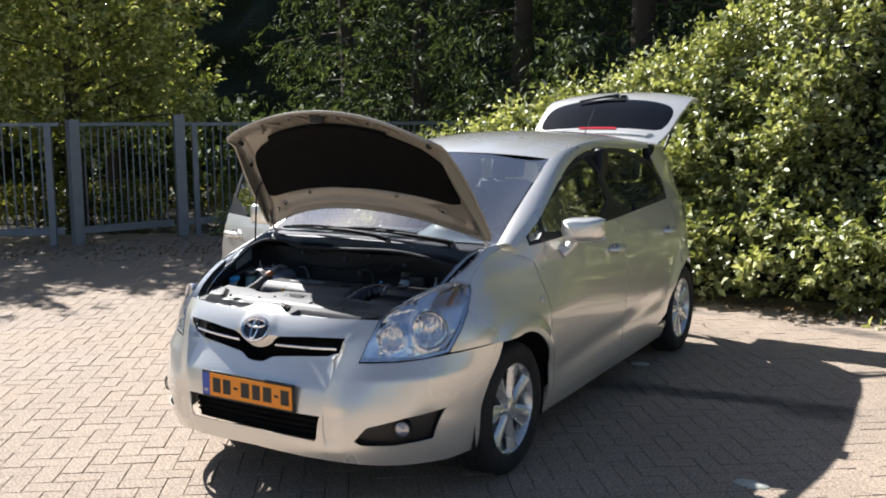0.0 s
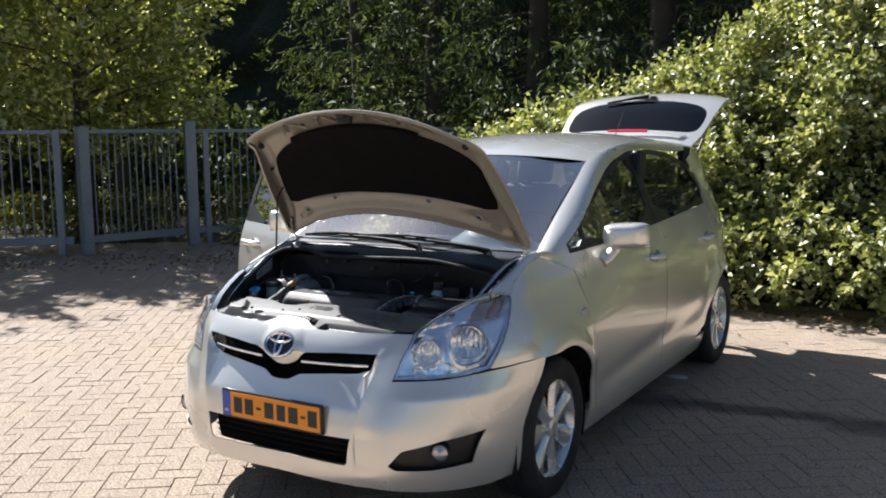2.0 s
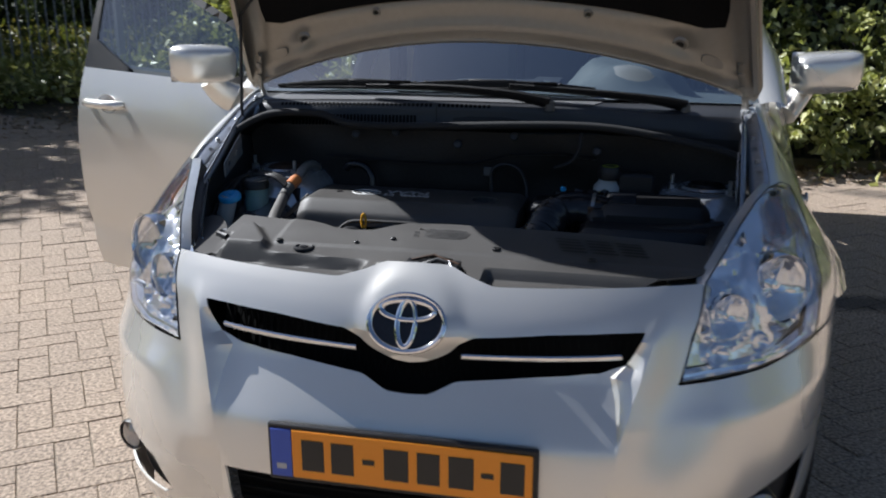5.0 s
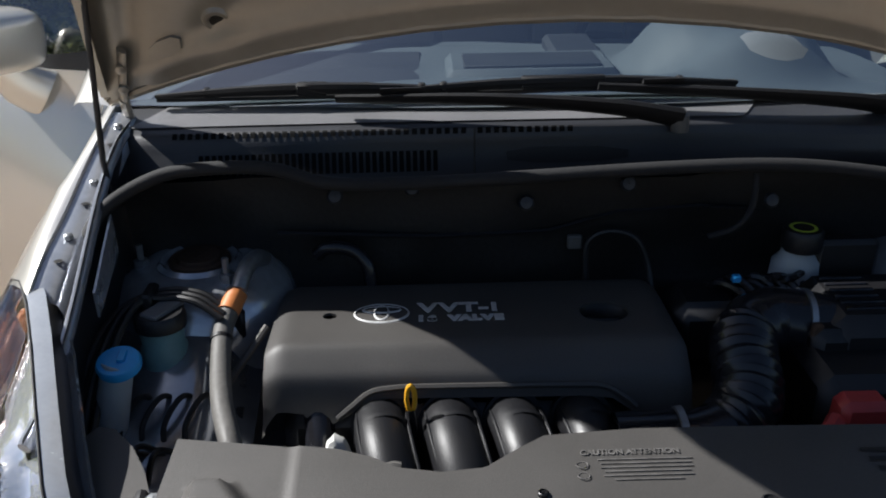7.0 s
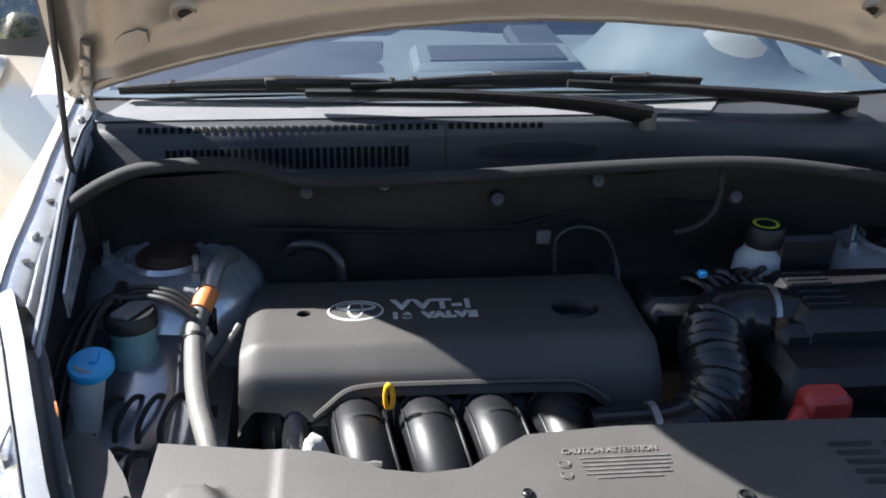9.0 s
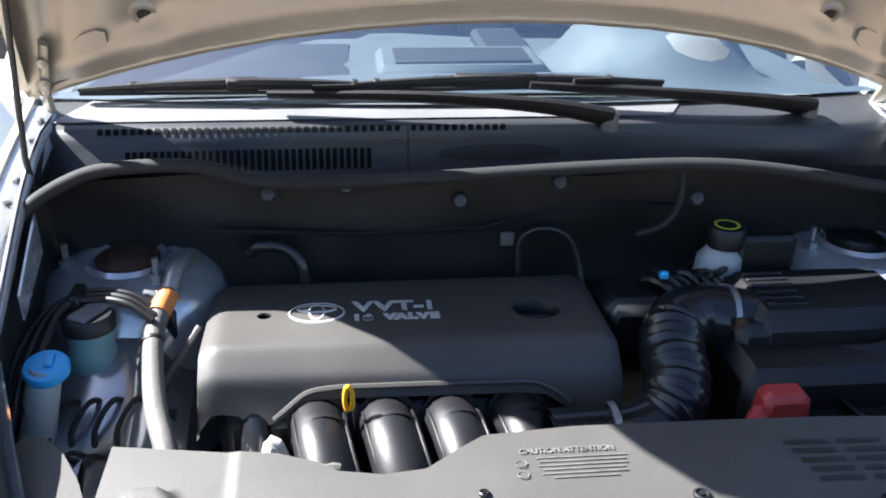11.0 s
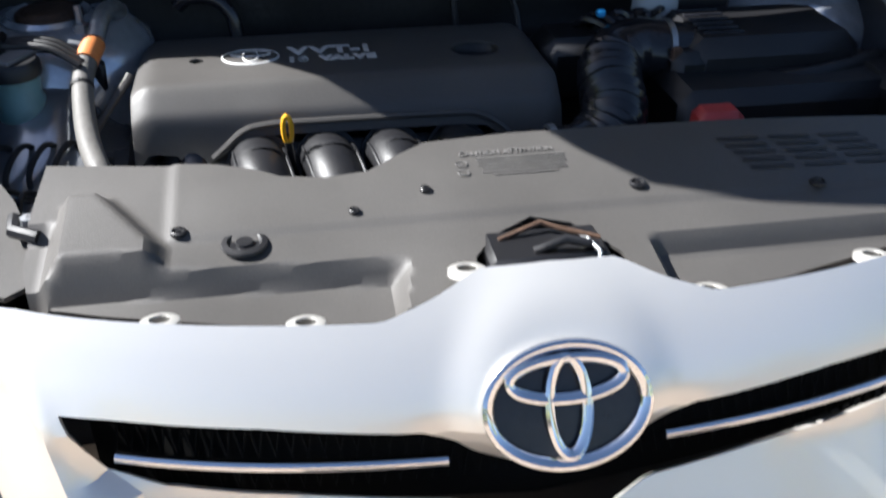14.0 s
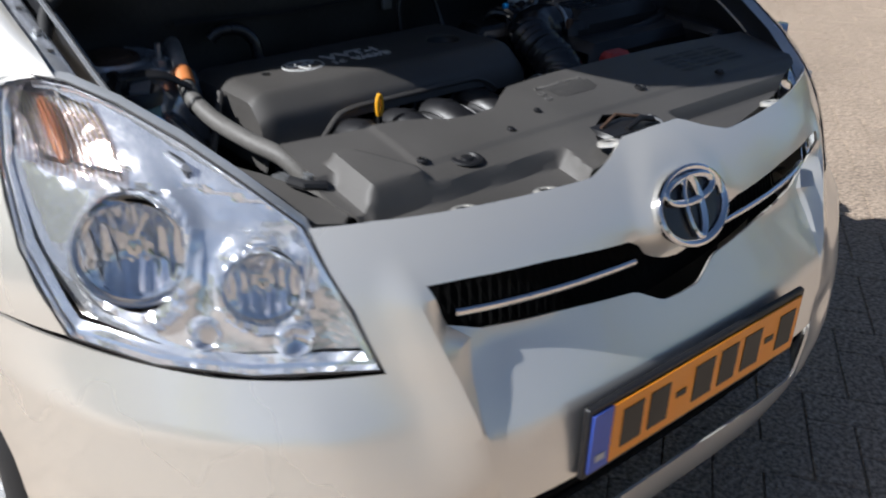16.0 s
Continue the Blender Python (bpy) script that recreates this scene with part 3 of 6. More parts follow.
    for u, z, r in ((0.512, 0.704, 0.025), (0.598, 0.708, 0.022)):
        c = Vector(lamp_skin(-0.026, side)(u, z))
        Geo().lathe([(0.002, -0.008), (r * 0.5, -0.004), (r * 0.8, 0.004), (r, 0.0), (r * 1.1, -0.02)], 24, look(c, c + Vector((-side * 0.45, 1, -0.1)))).make("side_reflector", REFLECTOR, lamp)
    Geo().panel([(0.69 + (a - 0.76) * 1.08 + 0.07, b) for a, b in turn_hole], lamp_skin(-0.052, side), 0.012, thick=0.002, inward=(0, 1.2, 0.7)).make("turn_reflector", REFLECTOR, lamp)
    fluted = Geo()
    for k in range(17):
        u = 0.685 + 0.0085 * k
        fluted.tube([lamp_skin(-0.010 - 0.003 * math.sin(q * 3.1), side)(u + 0.028 * q, 0.872 + 0.066 * q) for q in (0.0, 0.35, 0.7, 1.0)], 0.0024, 6)
    fluted.make("turn_signal_flutes", FLUTE, lamp, "clear fluted turn signal cover")
    Geo().tube([lamp_skin(-0.036, side)(u, z) for u, z in ((0.765, 0.872), (0.778, 0.893), (0.790, 0.912), (0.798, 0.926))], lambda s: 0.006 + 0.006 * math.sin(math.pi * min(0.97, s + 0.03)), 14).make("turn_bulb", AMBER, lamp, "amber turn signal bulb")


# ---- body sides ----
def side_skin(side, lift=0.0):
    def f(y, z):
        w = flank(y, z)
        if y > 3.2:
            w = lerp_table(z, HALF_WIDTH) * lerp_table(y, REAR)
        d = 0.0
        for cy in (0.89, 3.63):
            q = math.hypot(y - cy, z - 0.32)
            d += 0.026 * (1 - step(0.405, 0.470, q)) * step(0.42, 0.58, z)
        d -= 0.010 * math.exp(-((z - 0.40 - 0.05 * (y - 1.4)) / 0.05) ** 2) * step(1.30, 1.5, y) * (1 - step(3.0, 3.2, y))
        return side * (w + d + lift), y, z
    return f


def arch(cy, r, a0, a1, n=14):
    return [(cy + r * math.cos(radians(a0 + (a1 - a0) * k / n)), 0.32 + r * math.sin(radians(a0 + (a1 - a0) * k / n))) for k in range(n + 1)]


TOP_EDGE = [(0.652, 0.938), (0.70, 0.975), (0.78, 1.010), (0.90, 1.045), (1.02, 1.064), (1.09, 1.052)]
FENDER = TOP_EDGE + [(1.215, 0.98), (1.235, 0.80), (1.25, 0.60), (1.30, 0.42), (1.33, 0.30), (1.265, 0.30)] + arch(0.89, 0.372, 5, 100, 16) + [(0.742, 0.690), (0.56, 0.693), (0.400, 0.693), (0.414, 0.716), (0.478, 0.786), (0.578, 0.866), (0.644, 0.922)]
DOOR_FRONT = [(1.105, 1.043), (1.223, 0.98), (1.243, 0.80), (1.258, 0.60), (1.308, 0.42), (1.335, 0.30), (1.42, 0.275), (2.31, 0.275), (2.345, 0.45), (2.352, 0.75), (2.345, 1.090), (1.70, 1.072)]
DOOR_REAR = [(2.353, 1.090), (2.360, 0.75), (2.353, 0.45), (2.32, 0.275), (2.95, 0.275), (3.22, 0.36)] + arch(3.63, 0.385, 160, 125, 6) + [(3.47, 0.80), (3.45, 1.00), (3.40, 1.130)]
QUARTER = [(3.408, 1.130), (3.458, 1.00), (3.478, 0.80)] + arch(3.63, 0.372, 122, 0, 16) + [(4.10, 0.28), (4.34, 0.30), (4.355, 0.60), (4.34, 1.0), (4.22, 1.25), (4.10, 1.44), (3.75, 1.49), (3.42, 1.42), (3.47, 1.25)]
SILL = [(1.27, 0.295), (3.245, 0.295), (3.26, 0.18), (1.255, 0.18)]
# where window glass begins and ends along the flank
WINDOW_LINE = spline([(1.075, 1.050), (1.324, 1.171), (1.682, 1.318), (2.133, 1.452), (2.5, 1.500), (3.03, 1.474), (3.36, 1.39)], 6)
PANE_FRONT = [(1.40, 1.075), (1.43, 1.195), (1.69, 1.300), (2.12, 1.432), (2.36, 1.468), (2.30, 1.100)]
PANE_QUARTER = [(1.235, 1.068), (1.34, 1.152), (1.40, 1.182), (1.375, 1.075)]
PANE_REAR = [(2.40, 1.108), (2.46, 1.478), (2.75, 1.474), (3.03, 1.452), (3.33, 1.375), (3.42, 1.245), (3.37, 1.155)]
FRAME = list(WINDOW_LINE) + [(3.45, 1.26), (3.395, 1.135), (2.35, 1.092), (1.70, 1.073), (1.10, 1.046)]


def door(outline, panes, side, name, handle_y, frame_outline):
    d = Geo().panel(outline, side_skin(side), 0.03, thick=0.02, inward=(0, 2.2, 0.7)).make(name, PAINT, car)
    Geo().panel(frame_outline, side_skin(side, -0.004), 0.022, [rounded(p, 1) for p in panes], thick=0.025, inward=(0, 2.2, 1)).make("window_frame", BLACK, d, "black window frame")
    for p in panes:
        Geo().panel(rounded(p, 1), side_skin(side, -0.010), 0.03, thick=0.0, inward=(0, 2.2, 1)).make("window_pane", SIDE_GLASS, d, "tinted window pane")
    handle(side, handle_y, 0.930, d)
    return d


def handle(side, y, z, parent):
    x = side_skin(side)(y, z)[0]
    Geo().tube([(x + side * o, y + q, z) for q, o in ((-0.10, 0.000), (-0.085, 0.028), (-0.03, 0.036), (0.05, 0.036), (0.085, 0.026), (0.10, 0.000))],
               lambda s: 0.012 + 0.004 * math.sin(math.pi * s), 10, flat=1.1).make("door_handle", PAINT, parent)
    Geo().lathe([(0.036, 0.004), (0.030, 0.0), (0.012, -0.004), (0.001, -0.005)], 18, look((x + side * 0.004, y - 0.02, z), (x - side, y - 0.02, z)), sx=1.5).make("handle_dish", BAY_PAINT, parent)


FRONT_LINE = [tuple(p) for p in WINDOW_LINE if p[0] < 2.375]
FRONT_FRAME = FRONT_LINE + [(2.385, 1.493), (2.352, 1.092), (1.70, 1.073), (1.10, 1.046)]
REAR_FRAME = [(2.358, 1.092), (2.391, 1.493)] + [tuple(p) for p in WINDOW_LINE if p[0] > 2.40] + [(3.45, 1.26), (3.395, 1.135)]
for side in (-1, 1):
    fender = Geo().panel(FENDER, side_skin(side), 0.022, thick=0.006, inward=(0, 1.2, 0.5))
    top = [side_skin(side)(y, z) for y, z in spline(TOP_EDGE, 5)]
    inner = spline([(0.692, 0.580, 0.958), (0.692, 0.64, 0.983), (0.690, 0.735, 1.010), (0.688, 0.84, 1.046), (0.684, 0.95, 1.080), (0.70, 1.10, 1.085)], 5)
    inner = [Vector((side * p[0], p[1], p[2])) for p in inner]

    def shoulder(s, t, top=top, inner=inner):
        i = min(len(top) - 1, round(s * (len(top) - 1)))
        a, b = Vector(top[i]), inner[i]
        mid = (a + b) / 2 + Vector((0, -0.002, 0.012))
        return (a * (1 - t) ** 2 + mid * 2 * t * (1 - t) + b * t * t)
    fender.grid(shoulder, len(top) - 1, 8)
    fender.grid(lambda s, t, inner=inner: inner[round(s * (len(inner) - 1))] - Vector((0, 0, 0.03 * t)), len(inner) - 1, 1)
    fender = fender.make("fender", PAINT, car, sharp=50)
    strip = [p for p in inner if p.y < 1.0]
    flange = Geo().grid(lambda s, t, strip=strip, side=side: strip[round(s * (len(strip) - 1))] + Vector((-side * 0.040 * t, 0, -0.006 - 0.012 * t * t - 0.012 * (t > 0.9))), len(strip) - 1, 6).make("fender_flange", BAY_PAINT, fender, "bare grey inner flange of the fender", sharp=50)
    for k in (5, 11, 17):
        p = strip[min(k, len(strip) - 1)] + Vector((-side * 0.020, 0, -0.0075))
        Geo().lathe([(0.006, 0.001), (0.001, 0.0012)], 10, Matrix.Translation(p)).make("flange_hole", INK, flange)
        q = p + Vector((0, 0.045, 0.016))
        Geo().lathe([(0.0065, -0.004), (0.0065, 0.002), (0.004, 0.004), (0.001, 0.004)], 6, Matrix.Translation(q)).make("bolt", STEEL, flange)
    Geo().lathe([(0.016, 0.0), (0.014, 0.005), (0.001, 0.006)], 14, look((side_skin(side, 0.002)(1.17, 0.80)), (0, 1.17, 0.80)), sx=1.4).make("side_repeater", BAY_PAINT, fender)
    Geo().panel(QUARTER, side_skin(side), 0.03, thick=0.006, inward=(0, 2.5, 0.6)).make("rear_quarter_panel", PAINT, car)
    Geo().panel(SILL, side_skin(side, -0.004), 0.04, thick=0.05, inward=(0, 2.2, 0.7)).make("sill", PAINT, car)
    door(DOOR_REAR, [PANE_REAR], side, "rear_door", 3.22, REAR_FRAME)
    for cy in (0.89, 3.63):
        liner = Geo().grid(lambda s, t, cy=cy, side=side: (side * (0.84 - 0.30 * t), cy + 0.365 * math.cos(math.pi * (1.12 - 1.24 * s)), 0.32 + 0.365 * math.sin(math.pi * (1.12 - 1.24 * s))), 24, 1)
        liner.make("wheel_arch_liner", BLACK, car)
left_door = door(DOOR_FRONT, [PANE_FRONT, PANE_QUARTER], 1, "front_door", 2.20, FRONT_FRAME)
left_door["label"] = "closed silver front door"


def mirror(side, parent):
    m = Geo()
    c = Vector((side * 0.940, 1.51, 1.115))

    def shell(s, t):
        a, b = 2 * math.pi * s, math.pi * (t - 0.5)
        cx, cz = math.copysign(abs(math.cos(a)) ** 0.42, math.cos(a)), math.copysign(abs(math.sin(a)) ** 0.45, math.sin(a))
        k = max(0.0, math.cos(b)) ** 0.42 if 0 < t < 1 else 0.0
        y = -0.080 * math.sin(-b) if b < 0 else 0.035 * math.sin(b)
        return c.x + side * (cx * 0.108 * k * (1.0 - 0.10 * max(0, -cz))), c.y + y + 0.02 * cx * k, c.z + (cz * 0.064 + 0.006 * cx) * k
    m.grid(shell, 40, 20, close_u=True)
    mir = m.make("door_mirror", PAINT, parent, "silver door mirror", sharp=60)
    Geo().tube([(side * 0.88, 1.535, 1.055), (side * 0.845, 1.52, 1.01), (side * 0.815, 1.49, 0.985)], lambda s: 0.040 + 0.016 * s, 14, flat=0.6).make("mirror_foot", PAINT, mir)
    Geo().add([(c.x + side * a, c.y + 0.036, c.z + b) for a, b in ((-0.1, -0.055), (0.1, -0.055), (0.1, 0.055), (-0.1, 0.055))], [(0, 1, 2, 3)]).make("mirror_glass", CHROME, mir)
    return mir


mirror(1, left_door)

# the other front door stands open: built shut, then swung about its hinge line
def shorter(outline):
    return [(1.235 + (y - 1.235) * 0.94, z - 0.035 * step(1.0, 1.09, z)) for y, z in outline]


right_door = door(shorter(DOOR_FRONT), [shorter(PANE_FRONT), shorter(PANE_QUARTER)], -1, "front_door", 2.125, shorter(FRONT_FRAME))
right_door["label"] = "silver front door standing wide open"
Geo().panel([(1.28, 1.05), (1.30, 0.62), (1.36, 0.33), (2.28, 0.33), (2.32, 0.6), (2.32, 1.07)], side_skin(-1, -0.045), 0.05, thick=0.02, inward=(0, 2.2, .7)).make("door_trim", DASH, right_door)
mirror(-1, right_door)
hinge = Vector((-0.880, 1.355, 0))
swing = Matrix.Translation(hinge) @ Matrix.Rotation(radians(70), 4, "Z") @ Matrix.Translation(-hinge)
for ob in (right_door, *right_door.children_recursive):
    ob.data.transform(swing)


# ---- roof, pillars, glass ----
RAIL = spline([(0.70, 1.0, 1.080), (0.668, 1.25, 1.205), (0.625, 1.60, 1.360), (0.575, 1.90, 1.468), (0.560, 2.2, 1.528), (0.560, 2.6, 1.552), (0.560, 3.2, 1.540), (0.545, 3.8, 1.492), (0.53, 4.08, 1.448)], 6)
OUTER = spline([(0.778, 1.045, 1.060), (0.772, 1.324, 1.178), (0.707, 1.682, 1.325), (0.640, 2.05, 1.437), (0.617, 2.35, 1.494), (0.615, 2.65, 1.505), (0.622, 3.2, 1.475), (0.615, 3.75, 1.475), (0.585, 4.08, 1.435)], 6)
for side in (-1, 1):
    def rail(s, t, side=side):
        i = round(s * (len(RAIL) - 1))
        a, b = Vector(OUTER[i]), Vector(RAIL[i])
        mid = (a + b) / 2 + Vector((0.020, -0.012, 0.028))
        p = a * (1 - t) ** 2 + mid * 2 * t * (1 - t) + b * t * t
        return side * p.x, p.y, p.z
    Geo().grid(rail, len(RAIL) - 1, 8).make("roof_pillar", PAINT, car, sharp=60)


for side in (-1, 1):
    def foot(s, t, side=side):
        y = 1.010 + 0.215 * s
        low, high = np.interp(s, [0, 0.35, 1], [1.060, 1.036, 0.972]), np.interp(s, [0, 0.5, 1], [1.068, 1.112, 1.138])
        z = float(low + (high - low) * t)
        return tuple(Vector(side_skin(side, 0.004 + 0.006 * math.sin(math.pi * t))(y, z)))
    Geo().grid(foot, 16, 10).make("pillar_foot", PAINT, car, sharp=60)


def roof(s, t):
    k = 0.36 + 0.64 * s
    i = k * (len(RAIL) - 1)
    a = Vector(RAIL[int(i)]).lerp(Vector(RAIL[min(len(RAIL) - 1, int(i) + 1)]), i - int(i))
    q = 2 * t - 1
    front = (1 - s) ** 6
    return a.x * q, a.y - 0.10 * front * (1 - q * q), a.z + (0.052 - 0.018 * front) * (1 - abs(q) ** 2.4)


Geo().grid(roof, 40, 24).make("roof", PAINT, car, sharp=60)


def windscreen(s, t):
    q = 2 * t - 1
    low = Vector((0.70 * q, 1.0 - 0.085 * (1 - q * q), 1.080 + 0.014 * (1 - q * q)))
    i = 0.36 * (len(RAIL) - 1)
    a = Vector(RAIL[int(i)])
    high = Vector((a.x * q, a.y - 0.10 * (1 - q * q), a.z + 0.034 * (1 - abs(q) ** 2.4)))
    j = s * i
    e = Vector(RAIL[int(j)]).lerp(Vector(RAIL[int(j) + 1]), j - int(j))
    p = low.lerp(high, s)
    k = abs(q) ** 3
    edge = Vector((math.copysign(e.x, q), e.y, e.z))
    return p.lerp(Vector((p.x, edge.y, edge.z)), k) + Vector((0, -0.02, 0.02)) * (4 * s * (1 - s)) * (1 - q * q)


Geo().grid(windscreen, 20, 24).flipped().make("windscreen", WINDSCREEN, car, "curved clear windscreen")


# ---- wheels ----
def wheel(side, cy):
    m = Matrix.Translation((side * 0.755, cy, 0.318)) @ Matrix.Rotation(radians(90 * side), 4, "Y")
    R = 0.318
    tyre = Geo().lathe([(0.212, 0.085), (0.222, 0.098), (0.255, 0.108), (0.288, 0.104), (0.307, 0.090), (R, 0.070), (R, 0.03), (R - 0.006, 0.026), (R, 0.022), (R, -0.022),
                        (R - 0.006, -0.026), (R, -0.03), (R, -0.070), (0.30, -0.095), (0.22, -0.10)], 56, m)
    w = tyre.make("wheel", RUBBER, car, "road wheel with worn black tyre")
    rim = Geo().lathe([(0.206, -0.09), (0.200, 0.02), (0.203, 0.080), (0.214, 0.092), (0.220, 0.088), (0.214, 0.080)], 56, m)
    rim.make("rim", ALLOY, w, "alloy rim")
    for k in range(7):
        a = 2 * math.pi * k / 7 + 0.2

        def spoke(s, t, a=a):
            r = 0.035 + 0.172 * s
            wide = (0.026 + 0.030 * s ** 1.3) * (2 * t - 1)
            h = 0.082 - 0.012 * s * (1 - s) * 4 * 0.4 + 0.006 * s - 0.020 * abs(2 * t - 1) ** 2.5
            return m @ Vector((r * math.cos(a) - wide * math.sin(a), r * math.sin(a) + wide * math.cos(a), h))
        Geo().grid(spoke, 8, 6).make("spoke", ALLOY, w, sharp=60)
    Geo().lathe([(0.050, 0.060), (0.048, 0.084), (0.030, 0.089), (0.028, 0.080), (0.026, 0.090), (0.001, 0.092)], 24, m).make("hub", ALLOY, w)
    for k in range(5):
        a = 2 * math.pi * k / 5
        Geo().lathe([(0.009, 0.06), (0.009, 0.085), (0.006, 0.088), (0.001, 0.088)], 6, m @ Matrix.Translation((0.039 * math.cos(a), 0.039 * math.sin(a), -0.004))).make("bolt", STEEL, w)
    Geo().lathe([(0.001, 0.0), (0.14, 0.0), (0.145, -0.02)], 32, m).make("brake_disc", STEEL, w)
    Geo().lathe([(0.001, -0.03), (0.205, -0.03), (0.205, -0.05)], 32, m).make("wheel_back", BLACK, w)


for side in (-1, 1):
    for cy in (0.89, 3.63):
        wheel(side, cy)
Geo().box((0, 2.3, 0.21), (1.50, 3.4, 0.06), 0.02).make("underbody", BLACK, car)


# ---- raised hood ----
def hood(x, s, lift=0.0):
    """s from 0 at the hinges to 1 at the front edge; lift along the outer normal."""
    k = (x / 0.70) ** 2
    rear = Vector((x, 0.965 - 0.185 * (1 - k), 1.090 + 0.158 * (1 - k)))
    xf = x * 0.855
    f = (xf / 0.60) ** 2
    fore = Vector((xf, 0.520 + 0.035 * f, 1.730 - 0.115 * f))
    out = Vector((0, 0.82, 0.57))
    bow = 4 * s * (1 - s) * (0.040 + 0.025 * (1 - k))
    curl = -(0.030 + 0.025 * k) * step(0.80, 1.0, s) ** 2
    return rear.lerp(fore, s) + out * (bow + curl + lift)


HOOD_OUT = mirrored([(0, 1.0), (0.25, 1.0), (0.45, 0.997), (0.60, 0.985), (0.675, 0.965), (0.70, 0.92), (0.70, 0.5), (0.695, 0.06), (0.68, 0.0), (0.4, 0.0), (0, 0.0)])
PAD = mirrored([(0, 0.760), (0.22, 0.760), (0.42, 0.755), (0.575, 0.72), (0.625, 0.62), (0.63, 0.38), (0.605, 0.235), (0.40, 0.205), (0.22, 0.185), (0.08, 0.178), (0, 0.172)])
hood_skin = Geo().panel(HOOD_OUT, lambda x, s: hood(x, s, 0.012), 0.022, thick=0.003, inward=(0, 0.2, 1.0), stretch=1.4).make("hood", PAINT, car, "raised silver hood")

def hood_under(x, s):
    d = -0.006
    pad = max(0.0, 1 - ((x / 0.62) ** 4 + ((s - 0.47) / 0.31) ** 4))
    d += 0.012 * min(1.0, pad * 3)
    d += 0.006 * math.exp(-(((abs(x) - 0.63) / 0.02) ** 2))
    d -= 0.007 * math.exp(-(((s - 0.06) / 0.03) ** 2))
    d += 0.012 * math.exp(-((abs(x) - 0.49) / 0.035) ** 2 - ((s - 0.105) / 0.05) ** 2)
    d -= 0.008 * math.exp(-((abs(x) - 0.18) / 0.012) ** 2) * step(0.83, 0.87, s)
    d -= 0.008 * math.exp(-((abs(x) - 0.36) / 0.012) ** 2) * step(0.82, 0.86, s)
    return hood(x, s, d)


for sx in (-1, 1):
    def side_flange(s, t, sx=sx):
        return hood(sx * (0.697 - 0.006 * t), 0.05 + 0.88 * s, 0.004 - 0.066 * math.sin(math.pi * (0.12 + 0.80 * s)) * t)
    Geo().grid(side_flange, 30, 4).grid(lambda s, t, f=side_flange, sx=sx: f(s, 1.0) - Vector((sx * 0.012 * t, 0, 0)), 30, 1).make("side_flange", UNDERCOAT, hood_skin, sharp=50)
under = Geo().panel([(a * 0.992, 0.008 + b * 0.985) for a, b in HOOD_OUT], hood_under, 0.0125, thick=0.002, inward=(0, 2.0, 1.6), stretch=1.4).make("hood_frame", UNDERCOAT, hood_skin, "beige painted inner hood frame")
lip = Geo()
ring = [(a, b) for a, b in HOOD_OUT]
fine = [np.array(ring[k]) * (1 - t) + np.array(ring[(k + 1) % len(ring)]) * t for k in range(len(ring)) for t in (0, 0.25, 0.5, 0.75)]
lip.tube([hood(a, b, 0.002) for a, b in fine] + [hood(*fine[0], 0.002)], 0.0085, 8, caps=False).make("hem", UNDERCOAT, hood_skin)
Geo().panel(rounded(PAD, 1), lambda x, s: hood(x, s, -0.012), 0.025, thick=0.012, inward=(0, 2, 1.6), stretch=1.4).make("insulation_pad", FELT, hood_skin, "black felt insulation pad")
Geo().tube([hood(x, 0.800 - 0.03 * (x / 0.5) ** 2, -0.022) for x in np.linspace(-0.42, 0.36, 20)], 0.017, 8, flat=0.8).make("seal_strip", FELT, hood_skin)
for x, s in ((-0.30, 0.90), (-0.20, 0.93), (0.16, 0.92), (0.30, 0.90), (0.42, 0.87), (-0.42, 0.87)):
    p = hood(x, s, -0.013)
    Geo().lathe([(0.006, 0.0), (0.001, 0.001)], 10, look(p, p + Vector((0, 0.82, 0.57))), sx=1.8).make("slot", INK, hood_skin)
for x, s in ((-0.49, 0.105), (0.49, 0.105), (-0.27, 0.15), (0.27, 0.15)):
    r = 0.011 if abs(x) > 0.4 else 0.006
    p = Vector(hood_under(x, s)) - Vector((0, 0.82, 0.57)) * 0.0015
    hole = Geo().lathe([(r * 2.1, -0.003), (r * 1.7, 0.0025), (r * 1.3, 0.003), (r, 0.0005), (r * 0.98, -0.004)], 20, look(p, p + Vector((0, 0.82, 0.57)))).make("hole_rim", UNDERCOAT, hood_skin)
    Geo().lathe([(r * 1.02, 0.0008), (0.0005, 0.0006)], 16, look(p, p + Vector((0, 0.82, 0.57)))).make("hole", INK, hole)
for sx in (-1, 1):
    Geo().tube([hood(sx * 0.655, 0.0, -0.004), hood(sx * 0.650, 0.05, -0.012), hood(sx * 0.645, 0.14, -0.012)], 0.010, 8, flat=0.5).make("hood_hinge", UNDERCOAT, hood_skin)
    Geo().tube([hood(sx * 0.655, 0.0, -0.004), (sx * 0.665, 0.985, 1.06), (sx * 0.67, 0.99, 1.00)], 0.011, 8, flat=0.6).make("hinge_arm", UNDERCOAT, hood_skin)
    for s in (0.045, 0.10):
        p = hood(sx * 0.648, s, -0.016)
        Geo().lathe([(0.009, 0.0), (0.009, 0.006), (0.004, 0.008), (0.001, 0.008)], 6, look(p, p + Vector((0, 0.82, 0.57)))).make("bolt", UNDERCOAT, hood_skin)
    Geo().panel(rounded([(sx * 0.545, 0.075), (sx * 0.60, 0.08), (sx * 0.60, 0.125), (sx * 0.55, 0.125)], 1), lambda x, s: hood(x, s, -0.013), 0.01, thick=0.008, inward=(0, 2, 1.6)).make("pad_stop", UNDERCOAT, hood_skin)
